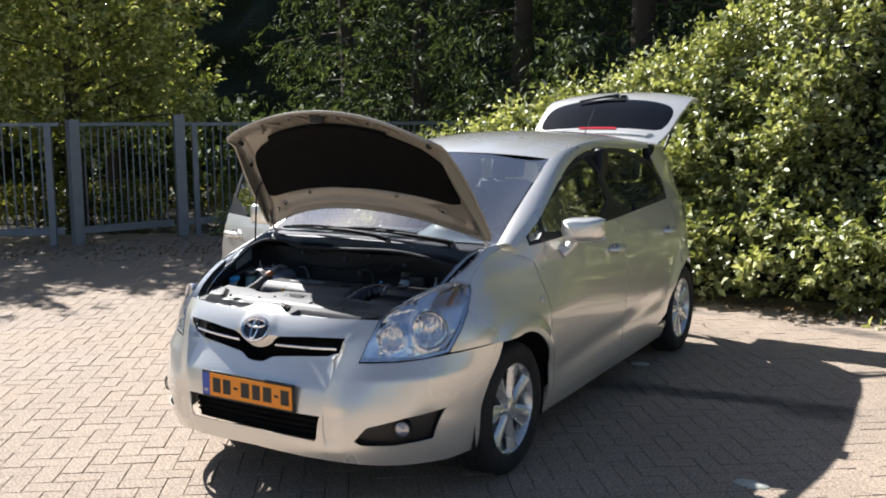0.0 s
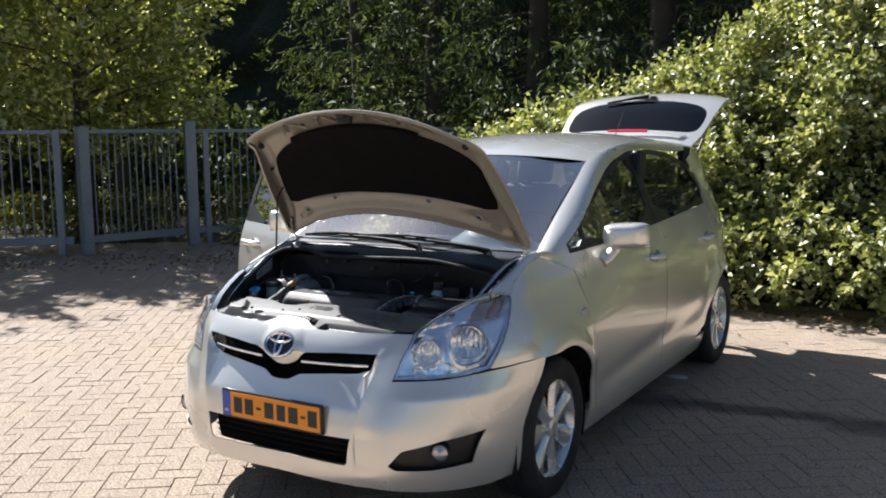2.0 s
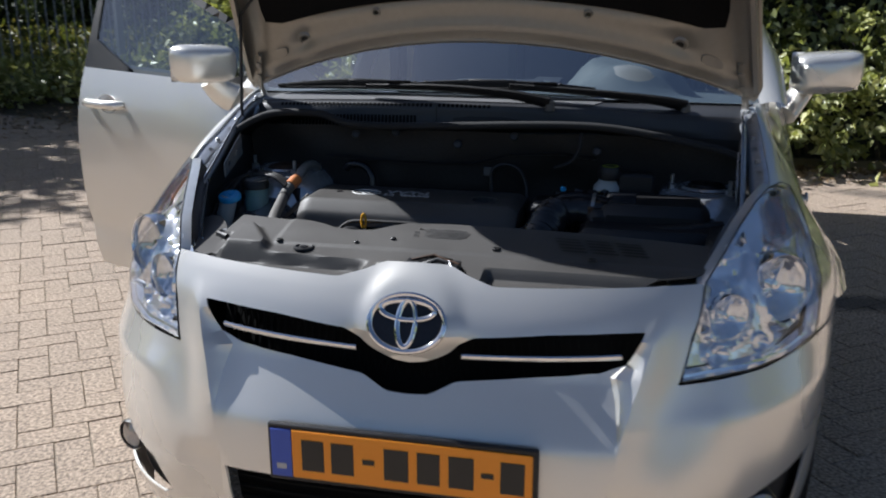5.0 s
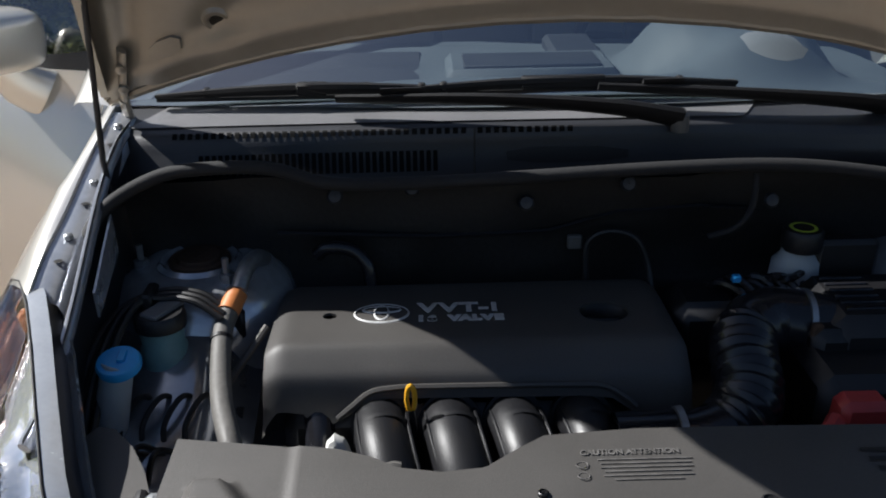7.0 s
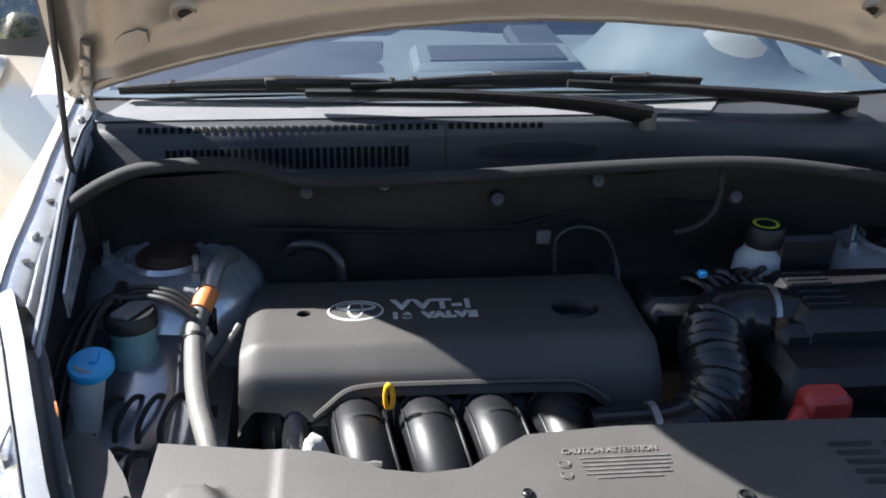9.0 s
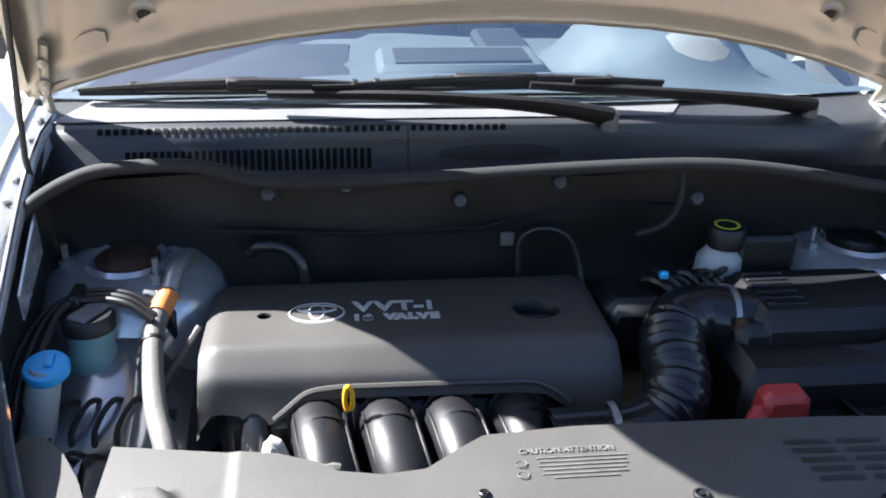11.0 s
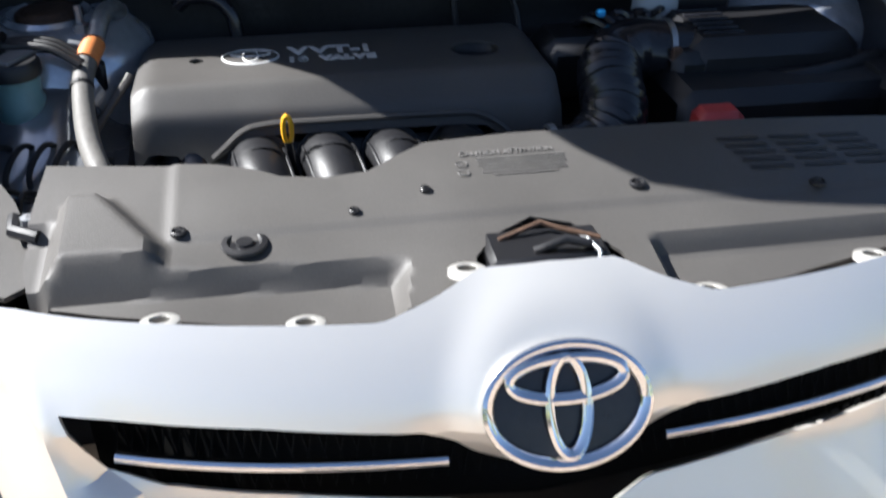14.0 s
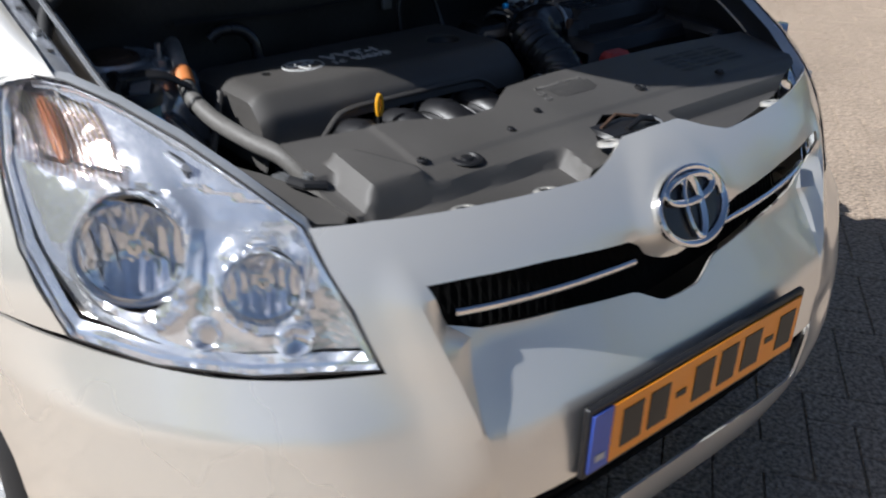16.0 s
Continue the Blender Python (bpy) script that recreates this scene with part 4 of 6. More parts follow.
for a, b in (((-0.46, 0.845), (-0.40, 0.955)), ((-0.36, 0.955), (-0.30, 0.850)), ((-0.22, 0.855), (-0.17, 0.965)), ((-0.13, 0.965), (-0.09, 0.862)), ((0.09, 0.862), (0.13, 0.965)), ((0.17, 0.965), (0.22, 0.855)), ((0.30, 0.850), (0.36, 0.955)), ((0.40, 0.955), (0.46, 0.845))):
    Geo().tube([hood(a[0] + (b[0] - a[0]) * k / 5, a[1] + (b[1] - a[1]) * k / 5, -0.014) for k in range(6)], 0.007, 8, flat=0.6).make("stamped_rib", UNDERCOAT, hood_skin)
for sx in (-1, 1):
    p = hood(sx * 0.640, 0.855, -0.012)
    Geo().lathe([(0.016, 0.0), (0.014, 0.014), (0.006, 0.018), (0.001, 0.018)], 14, look(p, p + Vector((0, 0.82, 0.57)))).make("rubber_stop", RUBBER, hood_skin)
    q = hood(sx * 0.655, 0.62, -0.012)
    Geo().lathe([(0.010, 0.0), (0.009, 0.010), (0.001, 0.012)], 12, look(q, q + Vector((0, 0.82, 0.57)))).make("rubber_stop", RUBBER, hood_skin)
latch = hood(-0.01, 0.915, -0.020)
Geo().box(tuple(latch), (0.075, 0.024, 0.045), 0.006).make("striker_plate", BLACK, hood_skin)
Geo().tube([latch + Vector(v) for v in ((-0.03, 0, 0.02), (-0.02, -0.03, 0.01), (0.02, -0.03, 0.01), (0.03, 0, 0.02))], 0.005, 8).make("striker", GLOSS_BLACK, hood_skin)
Geo().tube([hood(-0.63, 0.42, -0.02), (-0.640, 0.80, 1.30), (-0.648, 0.79, 1.06), (-0.640, 0.78, 1.005)], 0.0045, 8).make("prop_rod", BLACK, car, "black hood prop rod")


# ---- tailgate, standing open ----
def gate(x, s, lift=0.0):
    """s from 0 at the hinges to 1 at the lower edge."""
    pts = GATE_LINE
    i = min(len(pts) - 2, int(s * (len(pts) - 1)))
    k = s * (len(pts) - 1) - i
    y, z = (np.asarray(pts[i]) * (1 - k) + np.asarray(pts[i + 1]) * k)
    q = abs(x) / 0.62
    return Vector((x, y - 0.05 * q ** 2 * (1 - s), z - 0.060 * q ** 2.5 + lift))


GATE_LINE = spline([(3.96, 1.515), (4.10, 1.590), (4.25, 1.690), (4.42, 1.800), (4.60, 1.880), (4.80, 1.905), (4.95, 1.870)], 6)
GATE_OUT = mirrored([(0, 0), (0.40, 0.0), (0.53, 0.05), (0.57, 0.25), (0.60, 0.55), (0.61, 0.80), (0.58, 0.97), (0.45, 1.0), (0, 1.0)])
GATE_PANE = mirrored([(0, 0.20), (0.35, 0.205), (0.49, 0.22), (0.535, 0.30), (0.54, 0.46), (0.48, 0.53), (0.30, 0.565), (0, 0.575)])
tailgate = Geo().panel(GATE_OUT, gate, 0.03, [rounded(GATE_PANE, 1)], thick=0.03, inward=(0, 4.0, 0.8)).make("tailgate", PAINT, car, "open silver tailgate with dark rear window")
Geo().panel(rounded(GATE_PANE, 1), lambda x, s: gate(x, s, -0.004), 0.04, thick=0.004, inward=(0, 4, .8)).make("rear_window", PRIVACY_GLASS, tailgate, "tinted rear window")
Geo().panel(mirrored([(0, 0.09), (0.42, 0.10), (0.46, 0.16), (0, 0.155)]), lambda x, s: gate(x, s, 0.022 - 0.02 * abs(s - 0.12) * 10), 0.02, thick=0.015, inward=(0, 4, .8)).make("spoiler", PAINT, tailgate)
Geo().panel(mirrored([(0, 0.145), (0.155, 0.148), (0.155, 0.168), (0, 0.170)]), lambda x, s: gate(x, s, 0.026), 0.012, thick=0.012, inward=(0, 4, .8)).make("brake_light", RED_LENS, tailgate, "red high brake light")
Geo().tube([gate(x, s, 0.02) for x, s in ((0.02, 0.60), (-0.10, 0.575), (-0.30, 0.53))], lambda s: 0.020 - 0.012 * s, 8, flat=0.6).make("rear_wiper", BLACK, tailgate)
Geo().lathe([(0.035, 0.0), (0.03, 0.012), (0.001, 0.014)], 16, Matrix.Translation(gate(0.05, 0.60, 0.01))).make("wiper_cap", BLACK, tailgate)
for sx in (-1, 1):
    Geo().tube([(sx * 0.54, 4.05, 1.40), (sx * 0.55, 4.30, 1.62)], 0.010, 8).make("gas_strut", BLACK, tailgate)
Geo().tube([(0, 3.80, 1.545), (0.0, 3.86, 1.60), (0.0, 4.02, 1.76)], lambda s: 0.006 - 0.004 * s, 6).make("aerial", BLACK, car)
Geo().panel([(-0.66, 0.28), (0.66, 0.28), (0.66, 0.78), (-0.66, 0.78)], lambda x, z: (x, 4.37 - 0.25 * abs(x / 0.7) ** 3, z), 0.06, thick=0.02, inward=(0, 3, .5)).make("rear_bumper", PAINT, car)

# ---- cabin ----
def dash_top(s, t):
    q = 2 * t - 1
    y = 1.03 - 0.13 * (1 - q * q) + s * (0.62 + 0.13 * (1 - q * q) - 0.02)
    z = 1.075 + 0.02 * (1 - q * q) + 0.020 * math.sin(math.pi * s) - 0.06 * step(0.88, 1.0, s)
    z -= 0.050 * step(1.04, 1.12, y)
    z += 0.105 * (1 - step(0.10, 0.22, math.hypot(q * 0.69 - 0.36, 0.8 * (y - 1.24))))
    return 0.69 * q, y, z


dash = Geo().grid(dash_top, 26, 50).make("dashboard", DASH, car, "pale grey dashboard")
Geo().box((0, 1.66, 0.86), (1.36, 0.12, 0.34), 0.03).make("dash_front", DASH, dash)
Geo().box((-0.01, 1.20, 1.072), (0.30, 0.16, 0.050), 0.014).make("display_hood", DASH, dash)
Geo().box((-0.01, 1.19, 1.099), (0.24, 0.10, 0.006), 0.002).make("display", DASH_DARK, dash)
# Dark boxes put in where the dashboard falls into shade, for contrast.
Geo().box((-0.40, 1.30, 1.045), (0.40, 0.30, 0.036), 0.014).make("dash_tray", DASH_DARK, dash)
Geo().box((0.10, 1.36, 1.062), (0.10, 0.30, 0.04), 0.014).make("dash_gap", DASH_DARK, dash)
Geo().box((-0.30, 1.02, 1.101), (0.030, 0.012, 0.004), 0.001).make("windscreen_sticker", WHITE, dash)
sw = Matrix.Translation((0.36, 1.78, 1.02)) @ Matrix.Rotation(radians(-62), 4, "X")
wheel_rim = Geo().tube([sw @ Vector((0.185 * math.cos(a), 0.185 * math.sin(a), 0)) for a in (2 * math.pi * k / 40 for k in range(41))], 0.015, 8, caps=False).make("steering_wheel", BLACK, car)
Geo().box((0, 0, -0.02), (0.17, 0.12, 0.05), 0.02, sw).make("wheel_hub", BLACK, wheel_rim)
for a in (0.0, math.pi, -math.pi / 2):
    Geo().tube([sw @ Vector((0.05 * math.cos(a), 0.05 * math.sin(a), -0.01)), sw @ Vector((0.18 * math.cos(a), 0.18 * math.sin(a), 0))], 0.014, 6).make("wheel_spoke", BLACK, wheel_rim)


def seat(x, y, name):
    s = Geo().box((x, y - 0.10, 0.60), (0.50, 0.52, 0.16), 0.05).make(name, SEAT, car, "grey cloth car seat")
    lean = Matrix.Translation((x, y + 0.16, 0.64)) @ Matrix.Rotation(radians(-16), 4, "X")
    Geo().box((0, 0, 0.30), (0.48, 0.12, 0.62), 0.05, lean, taper=0.9).make("backrest", SEAT, s)
    Geo().box((0, 0, 0.72), (0.26, 0.09, 0.17), 0.04, lean).make("headrest", SEAT, s)
    for dx in (-0.06, 0.06):
        Geo().tube([lean @ Vector((dx, 0, 0.58)), lean @ Vector((dx, 0, 0.68))], 0.006, 6).make("post", STEEL, s)


for x in (-0.37, 0.37):
    seat(x, 2.18, "front_seat")
for x in (-0.45, 0.0, 0.45):
    seat(x, 3.05, "rear_seat")
Geo().box((0, 2.6, 0.36), (1.4, 2.9, 0.06), 0.02).make("cabin_floor", BLACK, car)
Geo().grid(lambda s, t: tuple(Vector(roof(s, t)) - Vector((0, 0, 0.03))), 20, 12).make("headliner", DASH_DARK, car)
Geo().box((0, 1.78, 1.455), (0.20, 0.03, 0.06), 0.015).make("rear_view_mirror", BLACK, car)
for sx in (-1, 1):
    Geo().box((sx * 0.665, 2.45, 1.22), (0.05, 0.13, 0.56), 0.02).make("door_post", BLACK, car)
    Geo().box((sx * 0.60, 3.55, 1.25), (0.05, 0.14, 0.50), 0.02).make("door_post", BLACK, car)

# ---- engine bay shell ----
# Near-black copy of the bay paint: the shade of the bay is in its colour.
BAY_SHADE = material("shaded_bay_paint", (0.030, 0.031, 0.034), 0.4, 0.3, vary=0.3, scale=9, fine=60, bump=0.05)
Geo().grid(lambda s, t: (-0.650 + 0.215 * s, 0.44 + 0.28 * t, 0.735 + 0.105 * t - 0.05 * step(0.7, 1.0, s) + 0.022 * math.sin(3.1 * s) + 0.006 * math.sin(7 * t + 4 * s)), 20, 20).make("wheelhouse", PANEL, car, "grey painted wheelhouse panel")
for sx in (-1, 1):
    def apron(s, t, sx=sx):
        y = 0.36 + 0.60 * s
        topx, topz = 0.625 + 0.03 * s, 0.90 + 0.17 * step(0.05, 0.9, s)
        return sx * (topx - 0.012 * t - 0.03 * step(0.25, 0.6, t)), y, topz - 0.50 * t
    side_wall = Geo().grid(apron, 14, 10).make("inner_fender", BAY_SHADE, car, "inner fender in bay paint darkened for shade")
    Geo().tube([apron(k / 8, 0.02) for k in range(9)], 0.008, 8, flat=0.5).make("flange", BAY_PAINT, side_wall)
    Geo().panel([(0.42, 0.05), (0.62, 0.05), (0.62, 0.16), (0.42, 0.12)], lambda s, t, sx=sx: (apron(s, t)[0] - sx * 0.012, apron(s, t)[1], apron(s, t)[2]), 0.02,
                [[(0.47 + 0.012 * math.cos(a), 0.09 + 0.014 * math.sin(a)) for a in (k * math.pi / 4 for k in range(8))],
                 [(0.55 + 0.012 * math.cos(a), 0.10 + 0.014 * math.sin(a)) for a in (k * math.pi / 4 for k in range(8))]], thick=0.003).make("bracket", BAY_PAINT, side_wall)
    # strut tower
    cx, cy = (-0.535, 0.800) if sx < 0 else (0.570, 0.795)
    tower = Geo().lathe([(0.155, 0.64), (0.145, 0.80), (0.130, 0.865), (0.105, 0.892), (0.070, 0.902), (0.062, 0.899), (0.056, 0.905), (0.050, 0.898), (0.001, 0.898)], 32, Matrix.Translation((cx, cy, 0)))
    tower = tower.make("strut_tower", BAY_PAINT, car, "grey painted strut tower")
    Geo().lathe([(0.046, 0.896), (0.045, 0.904), (0.041, 0.907), (0.034, 0.903), (0.030, 0.909), (0.022, 0.911), (0.001, 0.907)], 24, Matrix.Translation((cx, cy, 0))).make("strut_cap", RUST if sx < 0 else BLACK, tower)
    for k in range(3):
        a = 2 * math.pi * k / 3 - 0.9
        Geo().lathe([(0.011, 0.895), (0.011, 0.908), (0.005, 0.910), (0.005, 0.932), (0.001, 0.933)], 6, Matrix.Translation((cx + 0.083 * math.cos(a), cy + 0.083 * math.sin(a), 0))).make("bolt", STEEL, tower)

INSULATION = material("grey_black_insulation", (0.015, 0.0142, 0.0135), 0.55, vary=0.45, scale=7, fine=120, bump=0.25, spec=0.4)
firewall = Geo().grid(lambda s, t: (-0.64 + 1.28 * s, 0.815 + 0.06 * t + 0.012 * math.sin(9 * s + 4 * t) + 0.010 * noise.noise(Vector((9 * s, 7 * t, 4))) - 0.012 * step(0.30, 0.36, t) * (1 - step(0.52, 0.58, t)), 1.015 - 0.55 * t), 72, 40).make("firewall", INSULATION, car, "black insulated firewall")
for x, z in ((-0.056, 1.004), (0.090, 1.030), (-0.33, 1.02), (-0.22, 1.03), (0.30, 1.0)):
    Geo().lathe([(0.001, 0.006), (0.009, 0.005), (0.012, 0.0)], 12, look((x, 0.795, z - 0.022), (x, 1.5, z - 0.3))).make("push_clip", COWL, firewall)
Geo().tube([(-0.42, 0.812, 0.935), (-0.2, 0.812, 0.925), (-0.02, 0.812, 0.930), (0.08, 0.812, 0.958), (0.20, 0.812, 0.965), (0.30, 0.812, 0.955)], 0.004, 6).make("insulation_edge", BLACK, firewall)
Geo().box((0.02, 0.815, 0.91), (0.022, 0.01, 0.022), 0.003).make("clip", HOSE, firewall)

# cowl panel below the windscreen
def cowl(x, s):
    k = (x / 0.66) ** 2
    prof = spline([(0.846, 0.985), (0.849, 1.005), (0.852, 1.022), (0.855, 1.045), (0.858, 1.068), (0.870, 1.080), (0.945, 1.093)], 4)
    i = min(len(prof) - 2, int(s * (len(prof) - 1)))
    f = s * (len(prof) - 1) - i
    y, z = prof[i] * (1 - f) + prof[i + 1] * f
    y -= 0.022 * math.exp(-((x - 0.47) / 0.12) ** 2) * step(0.15, 0.5, s) * (1 - step(0.75, 0.95, s))
    return x, y + 0.06 * k * s + 0.01 * k, z - 0.022 * k * (0.6 + 0.4 * s)


cowl_panel = Geo().grid(lambda s, t: cowl(-0.70 + 1.40 * s, t), 70, 72).make("cowl", COWL, car, "black plastic cowl with air slots")


def air_slot(x, half, low, high):
    """One dark slot that follows the bend of the cowl."""
    rows = [low + (high - low) * k / 12 for k in range(13)]
    v, f = [], []
    for s in rows:
        a, b, up = Vector(cowl(x - half, s)), Vector(cowl(x + half, s)), Vector(cowl(x, min(1.0, s + 0.02)))
        n = (b - a).cross(up - (a + b) / 2).normalized()
        v += [a + n * 0.0014, b + n * 0.0014]
    f = [(2 * k, 2 * k + 1, 2 * k + 3, 2 * k + 2) for k in range(12)]
    Geo().add(v, f).make("air_slot", GRILLE_BLACK, cowl_panel)


for k in range(50):
    x = -0.575 + k * 0.0120
    if abs(x + 0.127) > 0.007:
        air_slot(x, 0.0038, 0.670, 0.770)
for k in range(36):
    air_slot(-0.535 + k * 0.0100, 0.0033, 0.26, 0.50)
Geo().grid(lambda s, t: tuple(Vector(cowl(-0.655 + 0.93 * s + 0.05 * t, 0.845 + 0.155 * t)) + Vector((0, -0.001, 0.0025))), 50, 6).make("cowl_strip", STRIP, cowl_panel, "faded grey strip under the windscreen")
Geo().tube([cowl(-0.127, s) for s in np.linspace(0.05, 0.75, 10)], 0.0016, 5).make("seam", INK, cowl_panel)
Geo().panel(rounded([(-0.08, 0.33), (0.10, 0.33), (0.10, 0.50), (-0.08, 0.50)], 1), lambda x, s: tuple(Vector(cowl(x, s)) + Vector((0, -0.002, 0.002))), 0.02, thick=0.002).make("recess_cover", BLACK, cowl_panel)
Geo().tube(spline([(-0.66, 0.70, 0.975), (-0.635, 0.735, 1.012), (-0.57, 0.752, 1.046), (-0.506, 0.754, 1.057), (-0.412, 0.754, 1.056), (-0.341, 0.754, 1.034), (-0.24, 0.754, 1.030), (-0.113, 0.754, 1.034),
                   (0.124, 0.754, 1.045), (0.28, 0.754, 1.047), (0.40, 0.754, 1.036), (0.534, 0.754, 1.012), (0.609, 0.752, 0.997), (0.655, 0.74, 0.975)], 6), 0.0095, 10).make("bay_seal", RUBBER, car, "black rubber bay seal")

# Hidden sheet added behind the seal to keep sun out of the bay.
Geo().grid(lambda s, t: (-0.69 + 1.38 * s, 0.756 + 0.105 * t + 0.05 * (2 * s - 1) ** 2 * t, float(np.interp(-0.69 + 1.38 * s, [-0.66, -0.635, -0.57, -0.506, -0.412, -0.341, -0.24, -0.113, 0.124, 0.28, 0.40, 0.534, 0.609, 0.655], [0.975, 1.012, 1.046, 1.057, 1.056, 1.034, 1.030, 1.034, 1.045, 1.047, 1.036, 1.012, 0.997, 0.975])) - 0.003 - 0.035 * t), 60, 6).make("seal_lip", FELT, car)


# wipers
WIPER = material("matte_black_wiper", (0.007, 0.007, 0.008), 0.62, vary=0.2, scale=20, fine=300, bump=0.05, spec=0.3)


def wiper(pivot, elbow, mid, tip, blade_a, blade_b, wide):
    arm = Geo().tube(spline([pivot, elbow, mid, tip], 6), lambda s: 0.021 - 0.012 * s, 10, flat=0.55).make("wiper_arm", WIPER, car, "black wiper arm and blade")
    Geo().lathe([(0.013, -0.02), (0.013, 0.004), (0.009, 0.008), (0.001, 0.009)], 16, Matrix.Translation(pivot)).make("pivot_cap", HOSE, arm)
    a, b = Vector(blade_a), Vector(blade_b)
    mids = [a.lerp(b, k / 12) + Vector((0, -0.010 * math.sin(math.pi * k / 12), 0.010 * math.sin(math.pi * k / 12))) for k in range(13)]
    Geo().tube(mids, lambda s: 0.004 + 0.008 * math.sin(math.pi * s), 8, flat=0.7).make("blade_frame", WIPER, arm)
    Geo().tube([a.lerp(b, k / 8) + Vector((0, 0.008, -0.004)) for k in range(9)], 0.005, 6, flat=1.6).make("blade_rubber", RUBBER, arm)
    hook = Vector(mid).lerp(Vector(tip), 0.55)
    Geo().tube([hook + Vector((-0.03, 0.0, 0.011)), hook + Vector((0.03, 0, 0.012))], 0.009, 8, flat=0.45).make("arm_cover", WIPER, arm)
    for k in (2, 4, 8, 10):
        Geo().box(tuple(mids[k] + Vector((0, 0.002, 0.001))), (0.012, 0.016, 0.014), 0.003).make("claw", WIPER, arm)
    Geo().box(tuple(mids[6]), (wide, 0.018, 0.020), 0.004).make("blade_joint", WIPER, arm)


wiper((0.172, 0.850, 1.088), (0.064, 0.850, 1.107), (-0.117, 0.865, 1.117), (-0.33, 0.900, 1.112), (-0.62, 0.985, 1.098), (-0.12, 0.925, 1.115), 0.05)
wiper((0.510, 0.905, 1.083), (0.43, 0.890, 1.098), (0.27, 0.890, 1.112), (0.06, 0.905, 1.122), (-0.26, 0.930, 1.114), (0.28, 0.940, 1.116), 0.13)

# ---- radiator cover panel ----
def ramp(a, b, v):
    return min(1.0, max(0.0, (v - a) / (b - a)))


def shroud_z(x, y):
    """The radiator cover: a gentle slope with two long recesses, a raised block and shallow crease lines."""
    z = 0.836 + (y - 0.15) * 0.155 + 0.010 * (1 - (x / 0.5) ** 2) * step(0.20, 0.34, y)
    top = 0.208 + 0.012 * ramp(-0.12, -0.40, x)
    if x < -0.10:
        z -= 0.022 * (1 - ramp(-0.138, -0.118 - 0.012 * ramp(0.20, 0.14, y), x)) * (1 - ramp(top - 0.012, top, y))
    if x > 0.11:
        z -= 0.020 * ramp(0.122, 0.134, x) * (1 - ramp(0.198, 0.210, y))
    slant = x - 0.72 * max(0.0, 0.318 - y) * (1 if y > 0.245 else 0) - (0.72 * 0.073 if y <= 0.245 else 0)
    z += 0.016 * ramp(0.325, 0.316, y) * ramp(top, top + 0.010, y) * ramp(-0.452, -0.440, x) * (1 - ramp(-0.416, -0.398, slant))
    z -= 0.014 * (1 - ramp(-0.462, -0.452, x)) * (1 - ramp(0.285, 0.300, y))
    z += 0.003 * ramp(0.252, 0.258, y) * ramp(-0.35, -0.34, x)
    return z


def shroud_front(x):
    ax = abs(x)
    return 0.135 + 0.35 * max(0.0, ax - 0.10) ** 1.6 + (0.004 if ax > 0.1 else 0.0)


SHROUD = [(-0.475, 0.392), (-0.30, 0.362), (-0.262, 0.348), (-0.235, 0.332), (-0.19, 0.324), (-0.145, 0.328), (-0.110, 0.352), (-0.080, 0.370), (0.02, 0.377), (0.096, 0.377), (0.31, 0.378), (0.555, 0.372),
          (0.560, 0.26), (0.52, shroud_front(0.52) + 0.004), (0.40, shroud_front(0.40)), (0.25, shroud_front(0.25)), (0.13, shroud_front(0.13)), (0.095, 0.150), (0.088, 0.190), (0.05, 0.235), (0.010, 0.248), (-0.03, 0.228), (-0.055, 0.200),
          (-0.060, 0.150), (-0.13, shroud_front(0.13)), (-0.25, shroud_front(0.25)), (-0.40, shroud_front(0.40)), (-0.47, shroud_front(0.47)), (-0.482, 0.26)]
vents = []
for r in range(5):
    for c in range(3):
        x0, y0 = 0.247 + 0.005 * r + c * 0.062, 0.343 - r * 0.0125
        vents.append([(x0, y0), (x0 + 0.050, y0), (x0 + 0.050, y0 - 0.006), (x0, y0 - 0.006)])
shroud = Geo().panel(SHROUD, lambda x, y: (x, y, shroud_z(x, y)), 0.0042, thick=0.004, inward=(0, 0.3, 0.2)).make("radiator_cover", GREY_PLASTIC, car, "dusty dark grey radiator cover", sharp=30)
for v in vents:
    Geo().add([(x, y, shroud_z(x, y) + 0.0012) for x, y in v], [(0, 1, 2, 3)]).make("vent_slot", INK, shroud)
for x, y, r in ((-0.273, 0.243, 0.020), (-0.335, 0.262, 0.007), (0.133, 0.277, 0.008), (-0.165, 0.270, 0.005), (-0.09, 0.292, 0.005), (0.33, 0.26, 0.008)):
    m = Matrix.Translation((x, y, shroud_z(x, y)))
    Geo().lathe([(r * 1.15, 0.0), (r * 1.1, 0.003), (r * 0.85, 0.004), (r * 0.7, 0.001), (r * 0.45, 0.0008), (r * 0.4, 0.004), (0.0005, 0.004)], 20, m).make("push_button", BLACK, shroud)
lettering("CAUTION ATTENTION", 0.0100, Matrix.Translation((0.006, 0.342, shroud_z(0.006, 0.342) + 0.0008)) @ Matrix.Rotation(radians(9), 4, "X"), FAINT, shroud)
for k, w in enumerate((0.098, 0.094, 0.096, 0.088, 0.092, 0.07)):
    y = 0.3325 - 0.0052 * k
    Geo().box((0.020, y, shroud_z(0.02, y) + 0.0008), (w, 0.0016, 0.0008), 0.0002).make("print_line", FAINT, shroud)
for k in range(2):
    y = 0.326 - 0.014 * k
    Geo().tube([(-0.046 + 0.006 * math.cos(a), y + 0.005 * math.sin(a), shroud_z(-0.046, y) + 0.001) for a in (2 * math.pi * q / 12 for q in range(13))], 0.0007, 4, caps=False).make("print_sign", FAINT, shroud)

